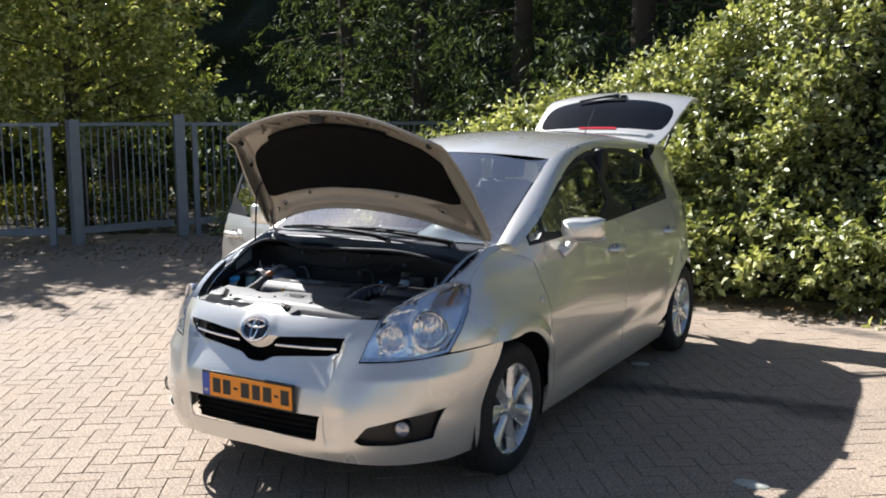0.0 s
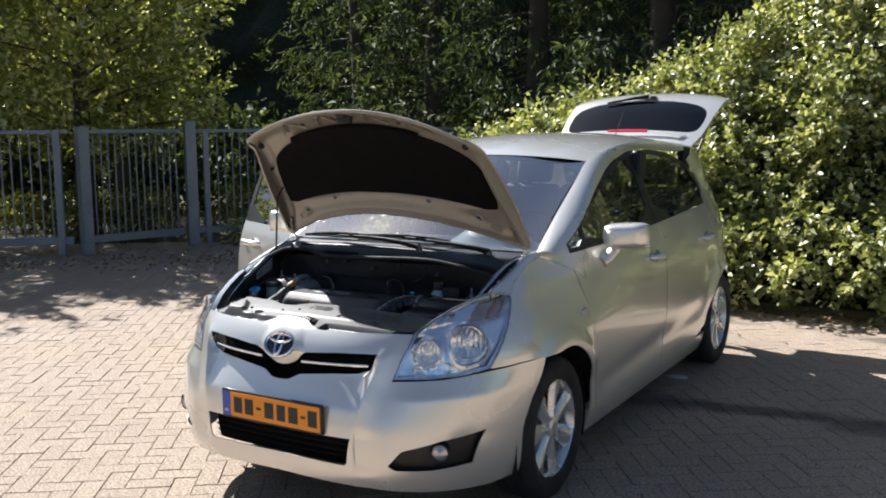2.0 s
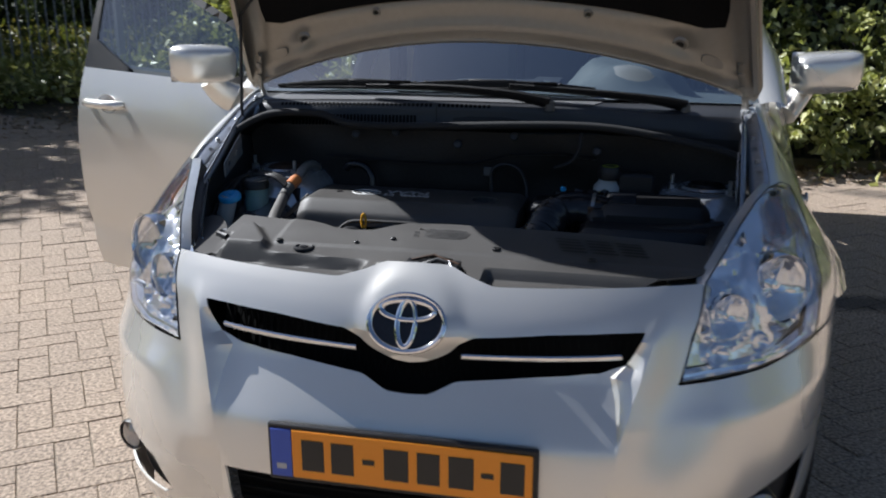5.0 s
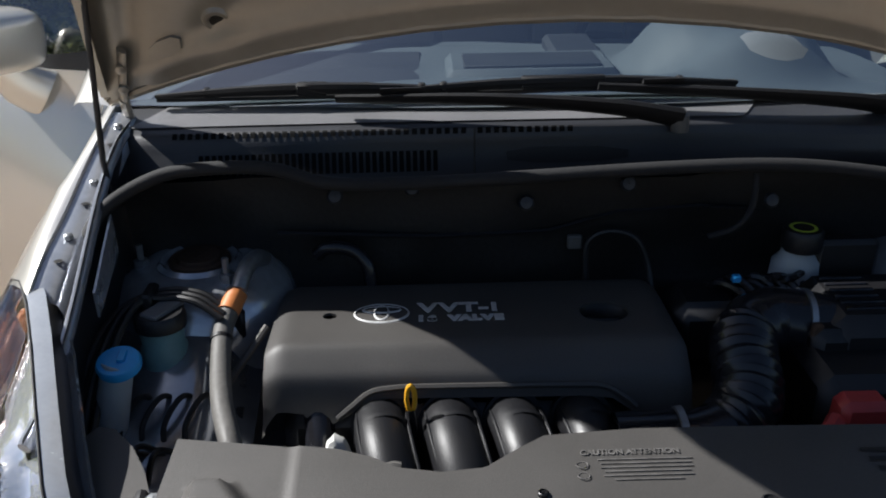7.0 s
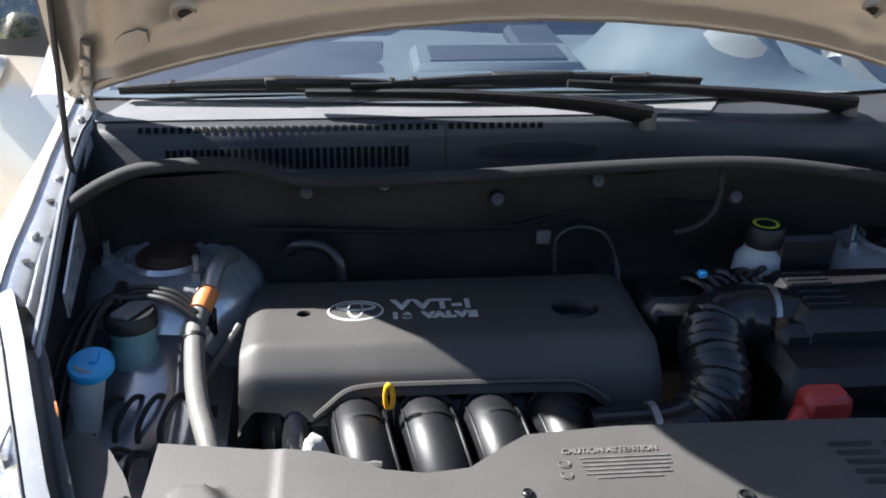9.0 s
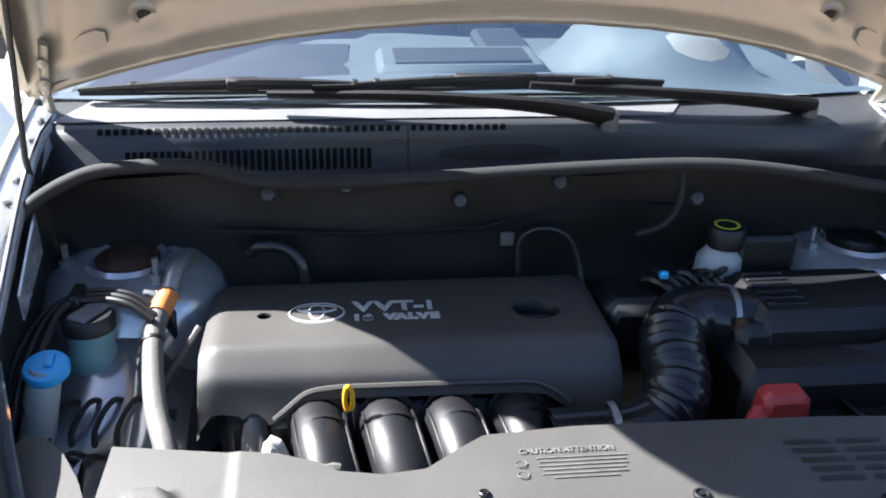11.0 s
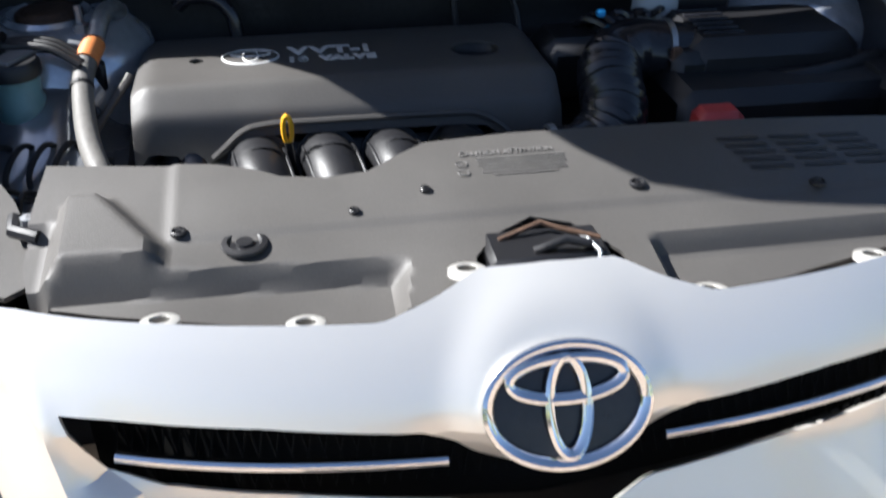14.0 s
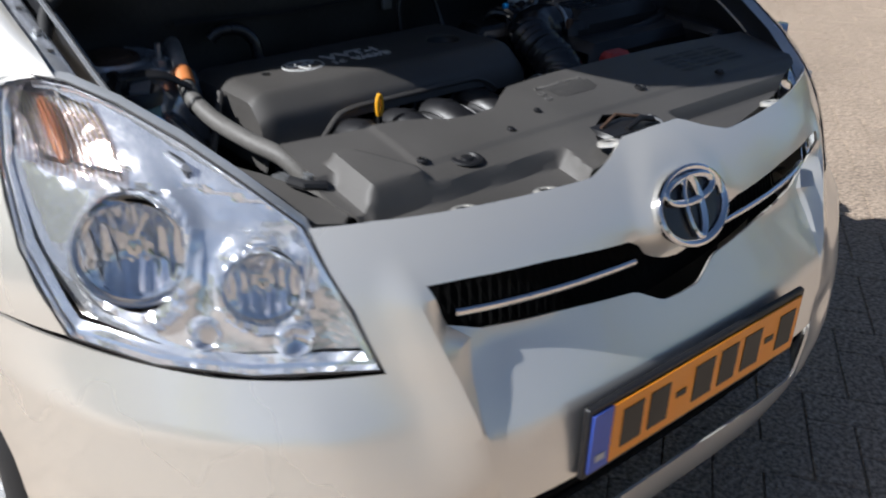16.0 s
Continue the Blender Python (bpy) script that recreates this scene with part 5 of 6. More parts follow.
# hood latch in the notch, front crossmember and lugs
latch_box = Geo().box((0.015, 0.205, 0.835), (0.12, 0.06, 0.03), 0.006).make("hood_latch", BLACK, car, "black greasy hood latch")
Geo().tube([(-0.03, 0.215, 0.850), (0.0, 0.222, 0.857), (0.014, 0.226, 0.860), (0.03, 0.218, 0.857), (0.07, 0.205, 0.850)], 0.0028, 8).make("latch_lever", RUST, latch_box)
Geo().tube([(0.0, 0.19, 0.85), (0.03, 0.19, 0.862), (0.06, 0.185, 0.855)], 0.005, 8).make("latch_hook", BLACK, latch_box)
Geo().tube([(0.05, 0.205, 0.852), (0.052, 0.19, 0.86), (0.06, 0.175, 0.855), (0.058, 0.165, 0.845)], 0.0025, 6).make("latch_spring", STEEL, latch_box)
Geo().box((0, 0.25, 0.78), (0.90, 0.10, 0.08), 0.02).make("crossmember", BLACK, car)
Geo().box((0, 0.23, 0.55), (0.72, 0.03, 0.40), 0.01).make("radiator", BLACK, car)
for u, z in ((-0.298, 0.842), (-0.186, 0.840), (-0.060, 0.866), (0.132, 0.838), (0.290, 0.842)):
    x, y, zz = nose(u, z)
    lug = Geo().lathe([(0.0185, -0.006), (0.018, -0.001), (0.0150, 0.0005), (0.0095, 0.0005), (0.009, -0.004)], 20, Matrix.Translation((x, y + 0.015, zz - 0.009)) @ Matrix.Rotation(radians(-14), 4, "X")).make("mount_lug", PAINT, bumper)
    Geo().lathe([(0.0100, 0.0), (0.0005, -0.001)], 14, Matrix.Translation((x, y + 0.015, zz - 0.010)) @ Matrix.Rotation(radians(-14), 4, "X")).make("bolt_head", INK, lug)
for sx in (-1, 1):
    Geo().panel(rounded([(sx * 0.475, 0.21), (sx * 0.545, 0.25), (sx * 0.60, 0.42), (sx * 0.575, 0.46), (sx * 0.52, 0.40), (sx * 0.48, 0.30)], 1), lambda x, y: (x, y, 0.828 + 0.10 * (y - 0.2)), 0.012, thick=0.006, inward=(0, .3, .1)).make("lamp_bracket", GREY_PLASTIC, car)
    Geo().lathe([(0.016, 0.0), (0.015, 0.006), (0.008, 0.007), (0.008, 0.015), (0.001, 0.016)], 6, Matrix.Translation((sx * 0.482, 0.312, 0.846))).make("bracket_nut", STEEL, car)
    Geo().tube([(sx * 0.50, 0.33, 0.85), (sx * 0.495, 0.30, 0.853), (sx * 0.47, 0.29, 0.850)], 0.007, 8).make("wire_plug", BLACK, car)

# ---- engine cover ----
COVER = spline([(0.785, 0.79), (0.783, 0.848), (0.779, 0.860), (0.768, 0.867), (0.70, 0.873), (0.62, 0.875), (0.595, 0.8745), (0.585, 0.871), (0.563, 0.851), (0.557, 0.842), (0.549, 0.815), (0.543, 0.785)], 5)


def even(points, n):
    d = np.concatenate([[0], np.cumsum([np.linalg.norm(b - a) for a, b in zip(points, points[1:])])])
    return [np.array([np.interp(k, d, [p[c] for p in points]) for c in range(len(points[0]))]) for k in np.linspace(0, d[-1], n)]


COVER = even(COVER, 60)


def along_cover(y, z):
    return min(range(60), key=lambda k: (COVER[k][0] - y) ** 2 + (COVER[k][1] - z) ** 2) / 59


def cover(x, s):
    i = min(len(COVER) - 2, int(s * (len(COVER) - 1)))
    k = s * (len(COVER) - 1) - i
    y, z = COVER[i] * (1 - k) + COVER[i + 1] * k
    e = max(0.0, abs(x + 0.140) - 0.245) / 0.03
    z -= 0.016 * e ** 2
    z -= 0.003 * math.exp(-((x - 0.05) / 0.10) ** 4 - ((y - 0.66) / 0.05) ** 4)
    y += 0.006 * (x + 0.14) - 0.028 * (x + 0.41) * step(0.60, 1.0, s)
    return x, y, z


NOTCH = along_cover(0.549, 0.816)
WELL = along_cover(0.665, 0.874)
COVER_OUT = [(-0.412, 0.0), (0.132, 0.0), (0.132, 0.985), (0.065, 0.985), (0.052, NOTCH + 0.04), (0.030, NOTCH), (-0.005, NOTCH - 0.008), (-0.255, NOTCH - 0.008), (-0.285, NOTCH + 0.01), (-0.303, NOTCH + 0.05), (-0.322, 0.995), (-0.350, 0.995), (-0.362, 0.96), (-0.395, 0.95), (-0.412, 0.985)]
engine = Geo().panel(COVER_OUT, cover, 0.009, [[(-0.334 + 0.010 * math.cos(a), WELL + 0.026 * math.sin(a)) for a in (k * math.pi / 6 for k in range(12))],
                                               [(0.039 + 0.034 * math.cos(a), WELL + 0.085 * math.sin(a)) for a in (k * math.pi / 8 for k in range(16))]], thick=0.004, inward=(-0.14, 0.66, 0.7), stretch=1.6)
for x in (-0.412, 0.132):
    n = len(COVER)
    edge = [cover(x, k / (n - 1)) for k in range(n)]
    low = [(x * 1.012, p[1], 0.765) for p in edge]
    engine.add(edge + low, [(k, k + 1, n + k + 1, n + k) for k in range(n - 1)])
engine = engine.make("engine_cover", GREY_PLASTIC, car, "dark grey plastic engine cover", sharp=45)
Geo().box((-0.14, 0.66, 0.70), (0.50, 0.24, 0.20), 0.02).make("engine_block", BLACK, car)
Geo().lathe([(0.036, 0.866), (0.033, 0.862), (0.030, 0.846), (0.001, 0.846)], 24, Matrix.Translation((0.039, 0.668, 0))).make("oil_filler_well", BLACK, engine)
Geo().box((0.039, 0.668, 0.853), (0.046, 0.014, 0.016), 0.004).make("oil_filler_cap", BLACK, engine)
Geo().lathe([(0.013, 0.868), (0.001, 0.866)], 12, Matrix.Translation((-0.334, 0.663, -0.004))).make("bolt_well", INK, engine)
# raised rim along the front arch of the cover
rimline = [(-0.318, 0.975), (-0.300, NOTCH + 0.02), (-0.276, NOTCH - 0.03), (-0.245, NOTCH - 0.045), (-0.20, NOTCH - 0.048), (-0.02, NOTCH - 0.048), (0.02, NOTCH - 0.04), (0.045, NOTCH - 0.005), (0.060, NOTCH + 0.03)]
Geo().tube([Vector(cover(x, s)) + Vector((0, -0.002, 0.001)) for x, s in spline(rimline, 4)], 0.004, 6).make("moulded_rim", GREY_PLASTIC, engine)
for text, x in (("V", -0.201), ("V", -0.172), ("T", -0.145), ("-", -0.125), ("i", -0.110)):
    lettering(text, 0.036, Matrix.Translation((x, 0.680, 0.8750)), PRINT, engine, stretch=1.20, bold=0.035)
for k, text in enumerate("16 VALVE"):
    if text != " ":
        lettering(text, 0.0195, Matrix.Translation((-0.2105 + 0.0150 * k, 0.650, 0.8752)), PRINT, engine, stretch=1.18, bold=0.085)
for rx, ry, cy in ((0.037, 0.026, 0.0), (0.026, 0.009, 0.010), (0.010, 0.020, 0.002)):
    Geo().tube([(-0.264 + rx * math.cos(a), 0.668 + cy + ry * math.sin(a), 0.8752) for a in (2 * math.pi * k / 32 for k in range(33))], 0.0017, 6, caps=False, flat=0.5).make("badge_ring", PRINT, engine)

# intake runners
for k, x in enumerate((-0.262, -0.176, -0.094, -0.008)):
    line = spline([(x, 0.575, 0.762), (x, 0.545, 0.780), (x + 0.003, 0.505, 0.790), (x + 0.010, 0.465, 0.782), (x + 0.020, 0.430, 0.756), (x + 0.030, 0.400, 0.70)], 5)
    run = Geo().tube(line, 0.0375, 18, flat=0.92).make("intake_runner", BLACK, car, "curved black plastic intake runner")
    Geo().tube([Vector(line[3]), Vector(line[6])], 0.0415, 18).make("flange", BLACK, run)
    Geo().tube([Vector(line[10]), Vector(line[11])], 0.0372, 18, caps=False).make("rib", BLACK, run)
    for o in (-0.031, 0.031):
        Geo().tube([Vector(p) + Vector((o, -0.004, 0.021)) for p in line[3:22]], 0.0022, 6).make("edge_bead", BLACK, run)
dip = Geo().tube([(-0.224 + 0.0050 * math.cos(a), 0.509, 0.842 + 0.018 * math.sin(a)) for a in (2 * math.pi * k / 20 for k in range(21))], 0.0032, 8, caps=False).make("dipstick", YELLOW, car, "yellow dipstick loop")
Geo().tube([(-0.224, 0.509, 0.826), (-0.222, 0.512, 0.80), (-0.215, 0.52, 0.70)], 0.005, 8).make("dipstick_tube", BLACK, dip)

# ---- left of the engine: reservoirs and hoses ----
neck = Geo().tube([(-0.625, 0.515, 0.66), (-0.603, 0.540, 0.80), (-0.588, 0.556, 0.872)], lambda s: 0.024 - 0.004 * s, 18).make("washer_filler", MILKY, car, "milky washer filler neck with blue cap")
capm = Matrix.Translation((-0.587, 0.556, 0.874)) @ Matrix.Rotation(radians(14), 4, "X")
lettering("4", 0.014, Matrix.Translation((-0.603, 0.5165, 0.772)) @ Matrix.Rotation(radians(82), 4, "X"), INK, neck)
Geo().lathe([(0.022, -0.012), (0.0275, -0.008), (0.0285, 0.0), (0.026, 0.004), (0.014, 0.005), (0.001, 0.004)], 24, capm).make("cap", BLUE, neck)
Geo().box((0.004, 0.006, 0.006), (0.010, 0.020, 0.004), 0.001, capm).make("cap_tab", BLUE, neck)
pot = Geo().lathe([(0.001, 0.795), (0.028, 0.795), (0.031, 0.81), (0.031, 0.845), (0.028, 0.850), (0.030, 0.875), (0.026, 0.880)], 28, Matrix.Translation((-0.557, 0.648, 0))).make("steering_fluid_pot", AQUA, car, "aqua fluid reservoir with black cap")
Geo().lathe([(0.034, 0.876), (0.034, 0.892), (0.030, 0.897), (0.001, 0.897)], 28, Matrix.Translation((-0.557, 0.648, 0))).make("cap", BLACK, pot)
# Pale grey patch laid slantwise across the cap top.
Geo().box((0, 0, 0), (0.028, 0.056, 0.006), 0.002, Matrix.Translation((-0.553, 0.650, 0.899)) @ Matrix.Rotation(radians(-28), 4, "Z")).make("cap_grip", STRIP, pot)
Geo().lathe([(0.033, 0.770), (0.044, 0.775), (0.046, 0.800), (0.042, 0.808), (0.032, 0.805)], 28, Matrix.Translation((-0.557, 0.646, 0))).make("pot_holder", AQUA, pot)
Geo().tube(spline([(-0.52, 0.62, 0.80), (-0.515, 0.605, 0.775), (-0.49, 0.60, 0.768), (-0.45, 0.60, 0.765)], 5), 0.009, 10).make("fluid_hose", RUBBER, car)
hose = Geo().tube(spline([(-0.467, 0.690, 0.888), (-0.475, 0.650, 0.868), (-0.470, 0.590, 0.848), (-0.455, 0.515, 0.835), (-0.432, 0.445, 0.820), (-0.410, 0.385, 0.770)], 6), 0.0135, 14).make("coolant_hose", HOSE, car, "dusty grey coolant hose with orange clamp")
Geo().tube([(-0.464, 0.700, 0.893), (-0.472, 0.672, 0.880)], 0.0150, 14).make("orange_clamp", ORANGE, hose)
Geo().tube([(-0.4755, 0.634, 0.861), (-0.4755, 0.628, 0.859)], 0.015, 14).make("band", BLACK, hose)
Geo().tube(spline([(-0.462, 0.705, 0.896), (-0.455, 0.735, 0.915), (-0.445, 0.765, 0.918), (-0.44, 0.79, 0.905)], 4), 0.012, 12).make("pipe_fitting", STEEL, hose)
for k in range(3):
    o = 0.013 * k
    Geo().tube(spline([(-0.640 + o, 0.50, 0.80), (-0.632 + o, 0.58, 0.865), (-0.612 + o, 0.650, 0.895 + o * 0.4), (-0.565 + o * 0.6, 0.690 - o * 0.8, 0.905), (-0.51, 0.686 - o, 0.903), (-0.475, 0.672 - o, 0.884)], 6), 0.0048, 8).make("brake_line", BLACK, car)
Geo().box((-0.575, 0.676, 0.905), (0.016, 0.045, 0.022), 0.004).make("line_clip", BLACK, car)
Geo().tube(spline([(-0.362, 0.800, 0.905), (-0.345, 0.795, 0.918), (-0.310, 0.792, 0.915), (-0.288, 0.785, 0.893), (-0.283, 0.78, 0.86)], 5), 0.0105, 12).make("heater_hose", GLOSS_BLACK, car)
Geo().tube([(-0.42, 0.665, 0.86), (-0.50, 0.56, 0.775), (-0.53, 0.52, 0.74)], 0.0055, 8).make("stay_rod", GREY_PLASTIC, car)
abs_block = Geo().box((-0.545, 0.52, 0.735), (0.10, 0.09, 0.06), 0.006).make("valve_block", STEEL, car, "metal valve block with bent pipes")
for k in range(4):
    x = -0.585 + 0.027 * k
    Geo().tube(spline([(x, 0.51, 0.76), (x - 0.004, 0.53, 0.795), (x + 0.012, 0.565, 0.815), (x + 0.022, 0.59, 0.79), (x + 0.02, 0.60, 0.72)], 5), 0.0038, 8).make("bent_pipe", RUBBER, abs_block)
for k in range(5):
    Geo().tube(spline([(-0.60 + 0.03 * k, 0.45, 0.76), (-0.58 + 0.025 * k, 0.47 + 0.01 * (k % 2), 0.80), (-0.55 + 0.02 * k, 0.50, 0.775)], 5), 0.004, 6).make("wire", BLACK, car)
Geo().lathe([(0.012, 0), (0.012, 0.02), (0.006, 0.024), (0.001, 0.024)], 6, Matrix.Translation((-0.475, 0.72, 0.872))).make("nut", STEEL, car)
Geo().box((-0.475, 0.70, 0.845), (0.04, 0.03, 0.05), 0.004).make("hose_bracket", BLACK, car)
pump = Geo().lathe([(0.001, 0.05), (0.045, 0.05), (0.05, 0.03), (0.05, -0.05), (0.001, -0.05)], 20, Matrix.Translation((-0.385, 0.46, 0.745)) @ Matrix.Rotation(radians(90), 4, "Y")).make("pump", STEEL, car, "dull metal pump housing")
Geo().tube([(-0.345, 0.57, 0.80), (-0.342, 0.55, 0.78), (-0.340, 0.52, 0.73)], 0.021, 14).make("coil_boot", GLOSS_BLACK, car)
Geo().tube(spline([(-0.325, 0.50, 0.76), (-0.318, 0.505, 0.785), (-0.308, 0.50, 0.765), (-0.30, 0.49, 0.75)], 4), 0.010, 8).make("plug_connector", WHITE, car)
Geo().tube([(-0.30 + 0.008 * k, 0.425, 0.805 + 0.002 * (k % 2)) for k in range(9)], 0.005, 6).make("ribbed_sleeve", HOSE, car)

# ---- right of the engine: intake, battery, brake fluid ----
def ridges(s):
    return 0.041 + 0.004 * (1 - step(0.28, 0.34, s)) + (0.0032 * math.cos(s * 2 * math.pi * 27) if 0.34 < s < 0.76 else 0.0)


intake = Geo().tube(spline([(0.345, 0.640, 0.850), (0.305, 0.645, 0.858), (0.262, 0.648, 0.862), (0.222, 0.622, 0.858), (0.205, 0.575, 0.846), (0.199, 0.532, 0.832), (0.180, 0.492, 0.818), (0.146, 0.468, 0.806), (0.105, 0.462, 0.798), (0.06, 0.465, 0.792)], 14), ridges, 22).make("intake_hose", GLOSS_BLACK, car, "corrugated black intake hose")
for a, b in (((0.306, 0.645, 0.858), (0.298, 0.645, 0.859)), ((0.105, 0.462, 0.798), (0.097, 0.462, 0.797))):
    Geo().tube([a, b], 0.0475, 22).make("hose_clamp", STEEL, intake)
Geo().box((0.303, 0.594, 0.868), (0.014, 0.012, 0.035), 0.003).make("clamp_screw", RUST, intake)
Geo().box((0.101, 0.425, 0.835), (0.014, 0.012, 0.03), 0.003).make("clamp_screw", RUST, intake)
Geo().lathe([(0.044, -0.04), (0.047, 0.04)], 20, Matrix.Translation((0.060, 0.465, 0.792)) @ Matrix.Rotation(radians(90), 4, "Y")).make("throttle_body", GLOSS_BLACK, car)
airbox = Geo().box((0.445, 0.655, 0.800), (0.270, 0.170, 0.19), 0.022, taper=0.94).make("air_filter_box", BLACK, car, "black air filter box")
Geo().box((0.44, 0.600, 0.775), (0.32, 0.20, 0.16), 0.018).make("lower_box", BLACK, airbox)
Geo().box((0.325, 0.625, 0.835), (0.06, 0.10, 0.09), 0.02).make("outlet", BLACK, airbox)
for k in range(6):
    Geo().box((0.375, 0.612 + 0.018 * k, 0.8955), (0.060, 0.006, 0.005), 0.002).make("rib", GLOSS_BLACK, airbox)
Geo().box((0.40, 0.755, 0.90), (0.09, 0.03, 0.07), 0.012).make("snorkel", BLACK, airbox)
battery = Geo().box((0.425, 0.475, 0.705), (0.245, 0.175, 0.19), 0.006).make("battery", BLACK, car, "black car battery with red terminal cover")
red = Geo().box((0.322, 0.487, 0.822), (0.066, 0.046, 0.044), 0.009, taper=0.9).make("terminal_cover", RED, battery, "red plastic terminal cover")
Geo().tube([(0.292, 0.480, 0.815), (0.270, 0.455, 0.805), (0.256, 0.445, 0.80)], 0.013, 8).make("cover_tail", RED, red)
Geo().tube([(0.272, 0.445, 0.80), (0.285, 0.43, 0.79), (0.30, 0.41, 0.785)], 0.008, 8).make("cable_lug", STEEL, red)
Geo().tube(spline([(0.395, 0.585, 0.835), (0.405, 0.55, 0.815), (0.42, 0.49, 0.808), (0.435, 0.43, 0.806), (0.44, 0.385, 0.80)], 4), 0.012, 8, flat=0.3).make("battery_strap", BLACK, battery)
Geo().tube([(0.397, 0.590, 0.815), (0.399, 0.592, 0.862)], 0.005, 6).make("strap_bolt", RUST, battery)
Geo().box((0.355, 0.405, 0.8025), (0.085, 0.010, 0.002), 0.0005).make("battery_label", AQUA, battery)
Geo().box((0.47, 0.42, 0.803), (0.06, 0.03, 0.004), 0.001).make("terminal", STEEL, battery)
Geo().tube(spline([(0.41, 0.585, 0.84), (0.46, 0.56, 0.845), (0.52, 0.565, 0.85), (0.60, 0.59, 0.855)], 4), 0.014, 10).make("cable_duct", BLACK, car)
fuse = Geo().box((0.595, 0.52, 0.80), (0.07, 0.20, 0.12), 0.012).make("fuse_box", BLACK, car, "black fuse box")
Geo().lathe([(0.012, 0), (0.011, 0.02), (0.001, 0.022)], 10, Matrix.Translation((0.50, 0.44, 0.805))).make("post", YELLOW, battery)
brake = Geo().lathe([(0.001, 0.83), (0.045, 0.83), (0.050, 0.86), (0.046, 0.90), (0.032, 0.912), (0.030, 0.925), (0.001, 0.926)], 26, Matrix.Translation((0.333, 0.757, 0)), sx=0.76, sy=0.6).make("brake_fluid_pot", MILKY, car, "white brake fluid reservoir")
Geo().lathe([(0.027, 0.918), (0.029, 0.925), (0.029, 0.945), (0.026, 0.950), (0.001, 0.950)], 24, Matrix.Translation((0.337, 0.757, 0))).make("cap", BLACK, brake)
Geo().lathe([(0.0195, 0.9506), (0.0150, 0.9512), (0.0145, 0.9508)], 24, Matrix.Translation((0.337, 0.757, 0))).make("cap_print", material("cap_yellow", (0.42, 0.48, 0.05), 0.5), brake)
Geo().tube(spline([(0.262, 0.765, 1.03), (0.258, 0.755, 0.985), (0.235, 0.75, 0.955), (0.20, 0.755, 0.94)], 5), 0.0048, 8).make("vacuum_hose", RUBBER, car)
Geo().tube(spline([(0.035, 0.79, 0.86), (0.035, 0.795, 0.915), (0.065, 0.795, 0.935), (0.105, 0.79, 0.925), (0.125, 0.785, 0.885), (0.13, 0.77, 0.85)], 5), 0.0050, 8).make("breather_hose", BLACK, car)
for k in range(8):
    a = 0.20 + 0.016 * k
    Geo().tube(spline([(a, 0.74 + 0.01 * (k % 3), 0.86), (a + 0.01, 0.72, 0.885 + 0.008 * (k % 2)), (a + 0.035, 0.70 + 0.006 * k, 0.88), (a + 0.06, 0.69, 0.85)], 4), 0.0055, 6).make("wiring", GLOSS_BLACK, car)
Geo().box((0.228, 0.70, 0.900), (0.013, 0.010, 0.011), 0.003).make("blue_plug", BLUE, car)
Geo().box((0.19, 0.72, 0.82), (0.10, 0.10, 0.10), 0.02).make("throttle_housing", BLACK, car)
Geo().grid(lambda s, t: (-0.64 + 1.28 * s, 0.26 + 0.55 * t, 0.60 + 0.02 * math.sin(17 * s) * math.sin(13 * t)), 20, 12).make("bay_floor", BLACK, car)


# ---- plants ----
def leaf_material(name, colour, light, through, vary=0.35, rough=0.50):
    m = bpy.data.materials.new(name)
    m.use_nodes = True
    n, link = m.node_tree.nodes, m.node_tree.links
    b = n["Principled BSDF"]
    b.inputs["Roughness"].default_value = rough
    geo, ramp, tl, mix = n.new("ShaderNodeNewGeometry"), n.new("ShaderNodeValToRGB"), n.new("ShaderNodeBsdfTranslucent"), n.new("ShaderNodeMixShader")
    ramp.color_ramp.elements[0].color = (*[c * (1 - vary) for c in colour], 1)
    ramp.color_ramp.elements[1].color = (*light, 1)
    ramp.color_ramp.elements.new(0.6).color = (*colour, 1)
    link.new(geo.outputs["Random Per Island"], ramp.inputs[0])
    link.new(ramp.outputs[0], b.inputs["Base Color"])
    bright = n.new("ShaderNodeMix")
    bright.data_type, bright.blend_type = "RGBA", "MULTIPLY"
    bright.inputs["Factor"].default_value = 1.0
    bright.inputs["B"].default_value = (1.35, 1.35, 0.7, 1)
    link.new(ramp.outputs[0], bright.inputs["A"])
    link.new(bright.outputs["Result"], tl.inputs[0])
    mix.inputs[0].default_value = through
    link.new(b.outputs[0], mix.inputs[1])
    link.new(tl.outputs[0], mix.inputs[2])
    link.new(mix.outputs[0], n["Material Output"].inputs[0])
    return m


HEDGE_LEAF = leaf_material("hedge_leaf", (0.265, 0.290, 0.098), (0.74, 0.72, 0.42), 0.30, 0.40, 0.36)
TREE_LEAF = leaf_material("tree_leaf", (0.31, 0.335, 0.095), (0.80, 0.78, 0.46), 0.44, 0.40, 0.33)
FIR_LEAF = leaf_material("conifer_spray", (0.062, 0.088, 0.036), (0.20, 0.24, 0.10), 0.20, 0.35, 0.75)
WEED_LEAF = leaf_material("weed_leaf", (0.10, 0.12, 0.03), (0.34, 0.29, 0.09), 0.3)
DRY_LEAF = leaf_material("dry_leaf", (0.17, 0.10, 0.045), (0.30, 0.20, 0.10), 0.1)
BARK = material("bark", (0.075, 0.058, 0.042), 0.9, vary=0.4, scale=9, fine=60, bump=0.8, distance=0.02)
rng = np.random.default_rng(7)


def unit(v):
    return v / np.maximum(np.linalg.norm(v, axis=-1, keepdims=True), 1e-9)


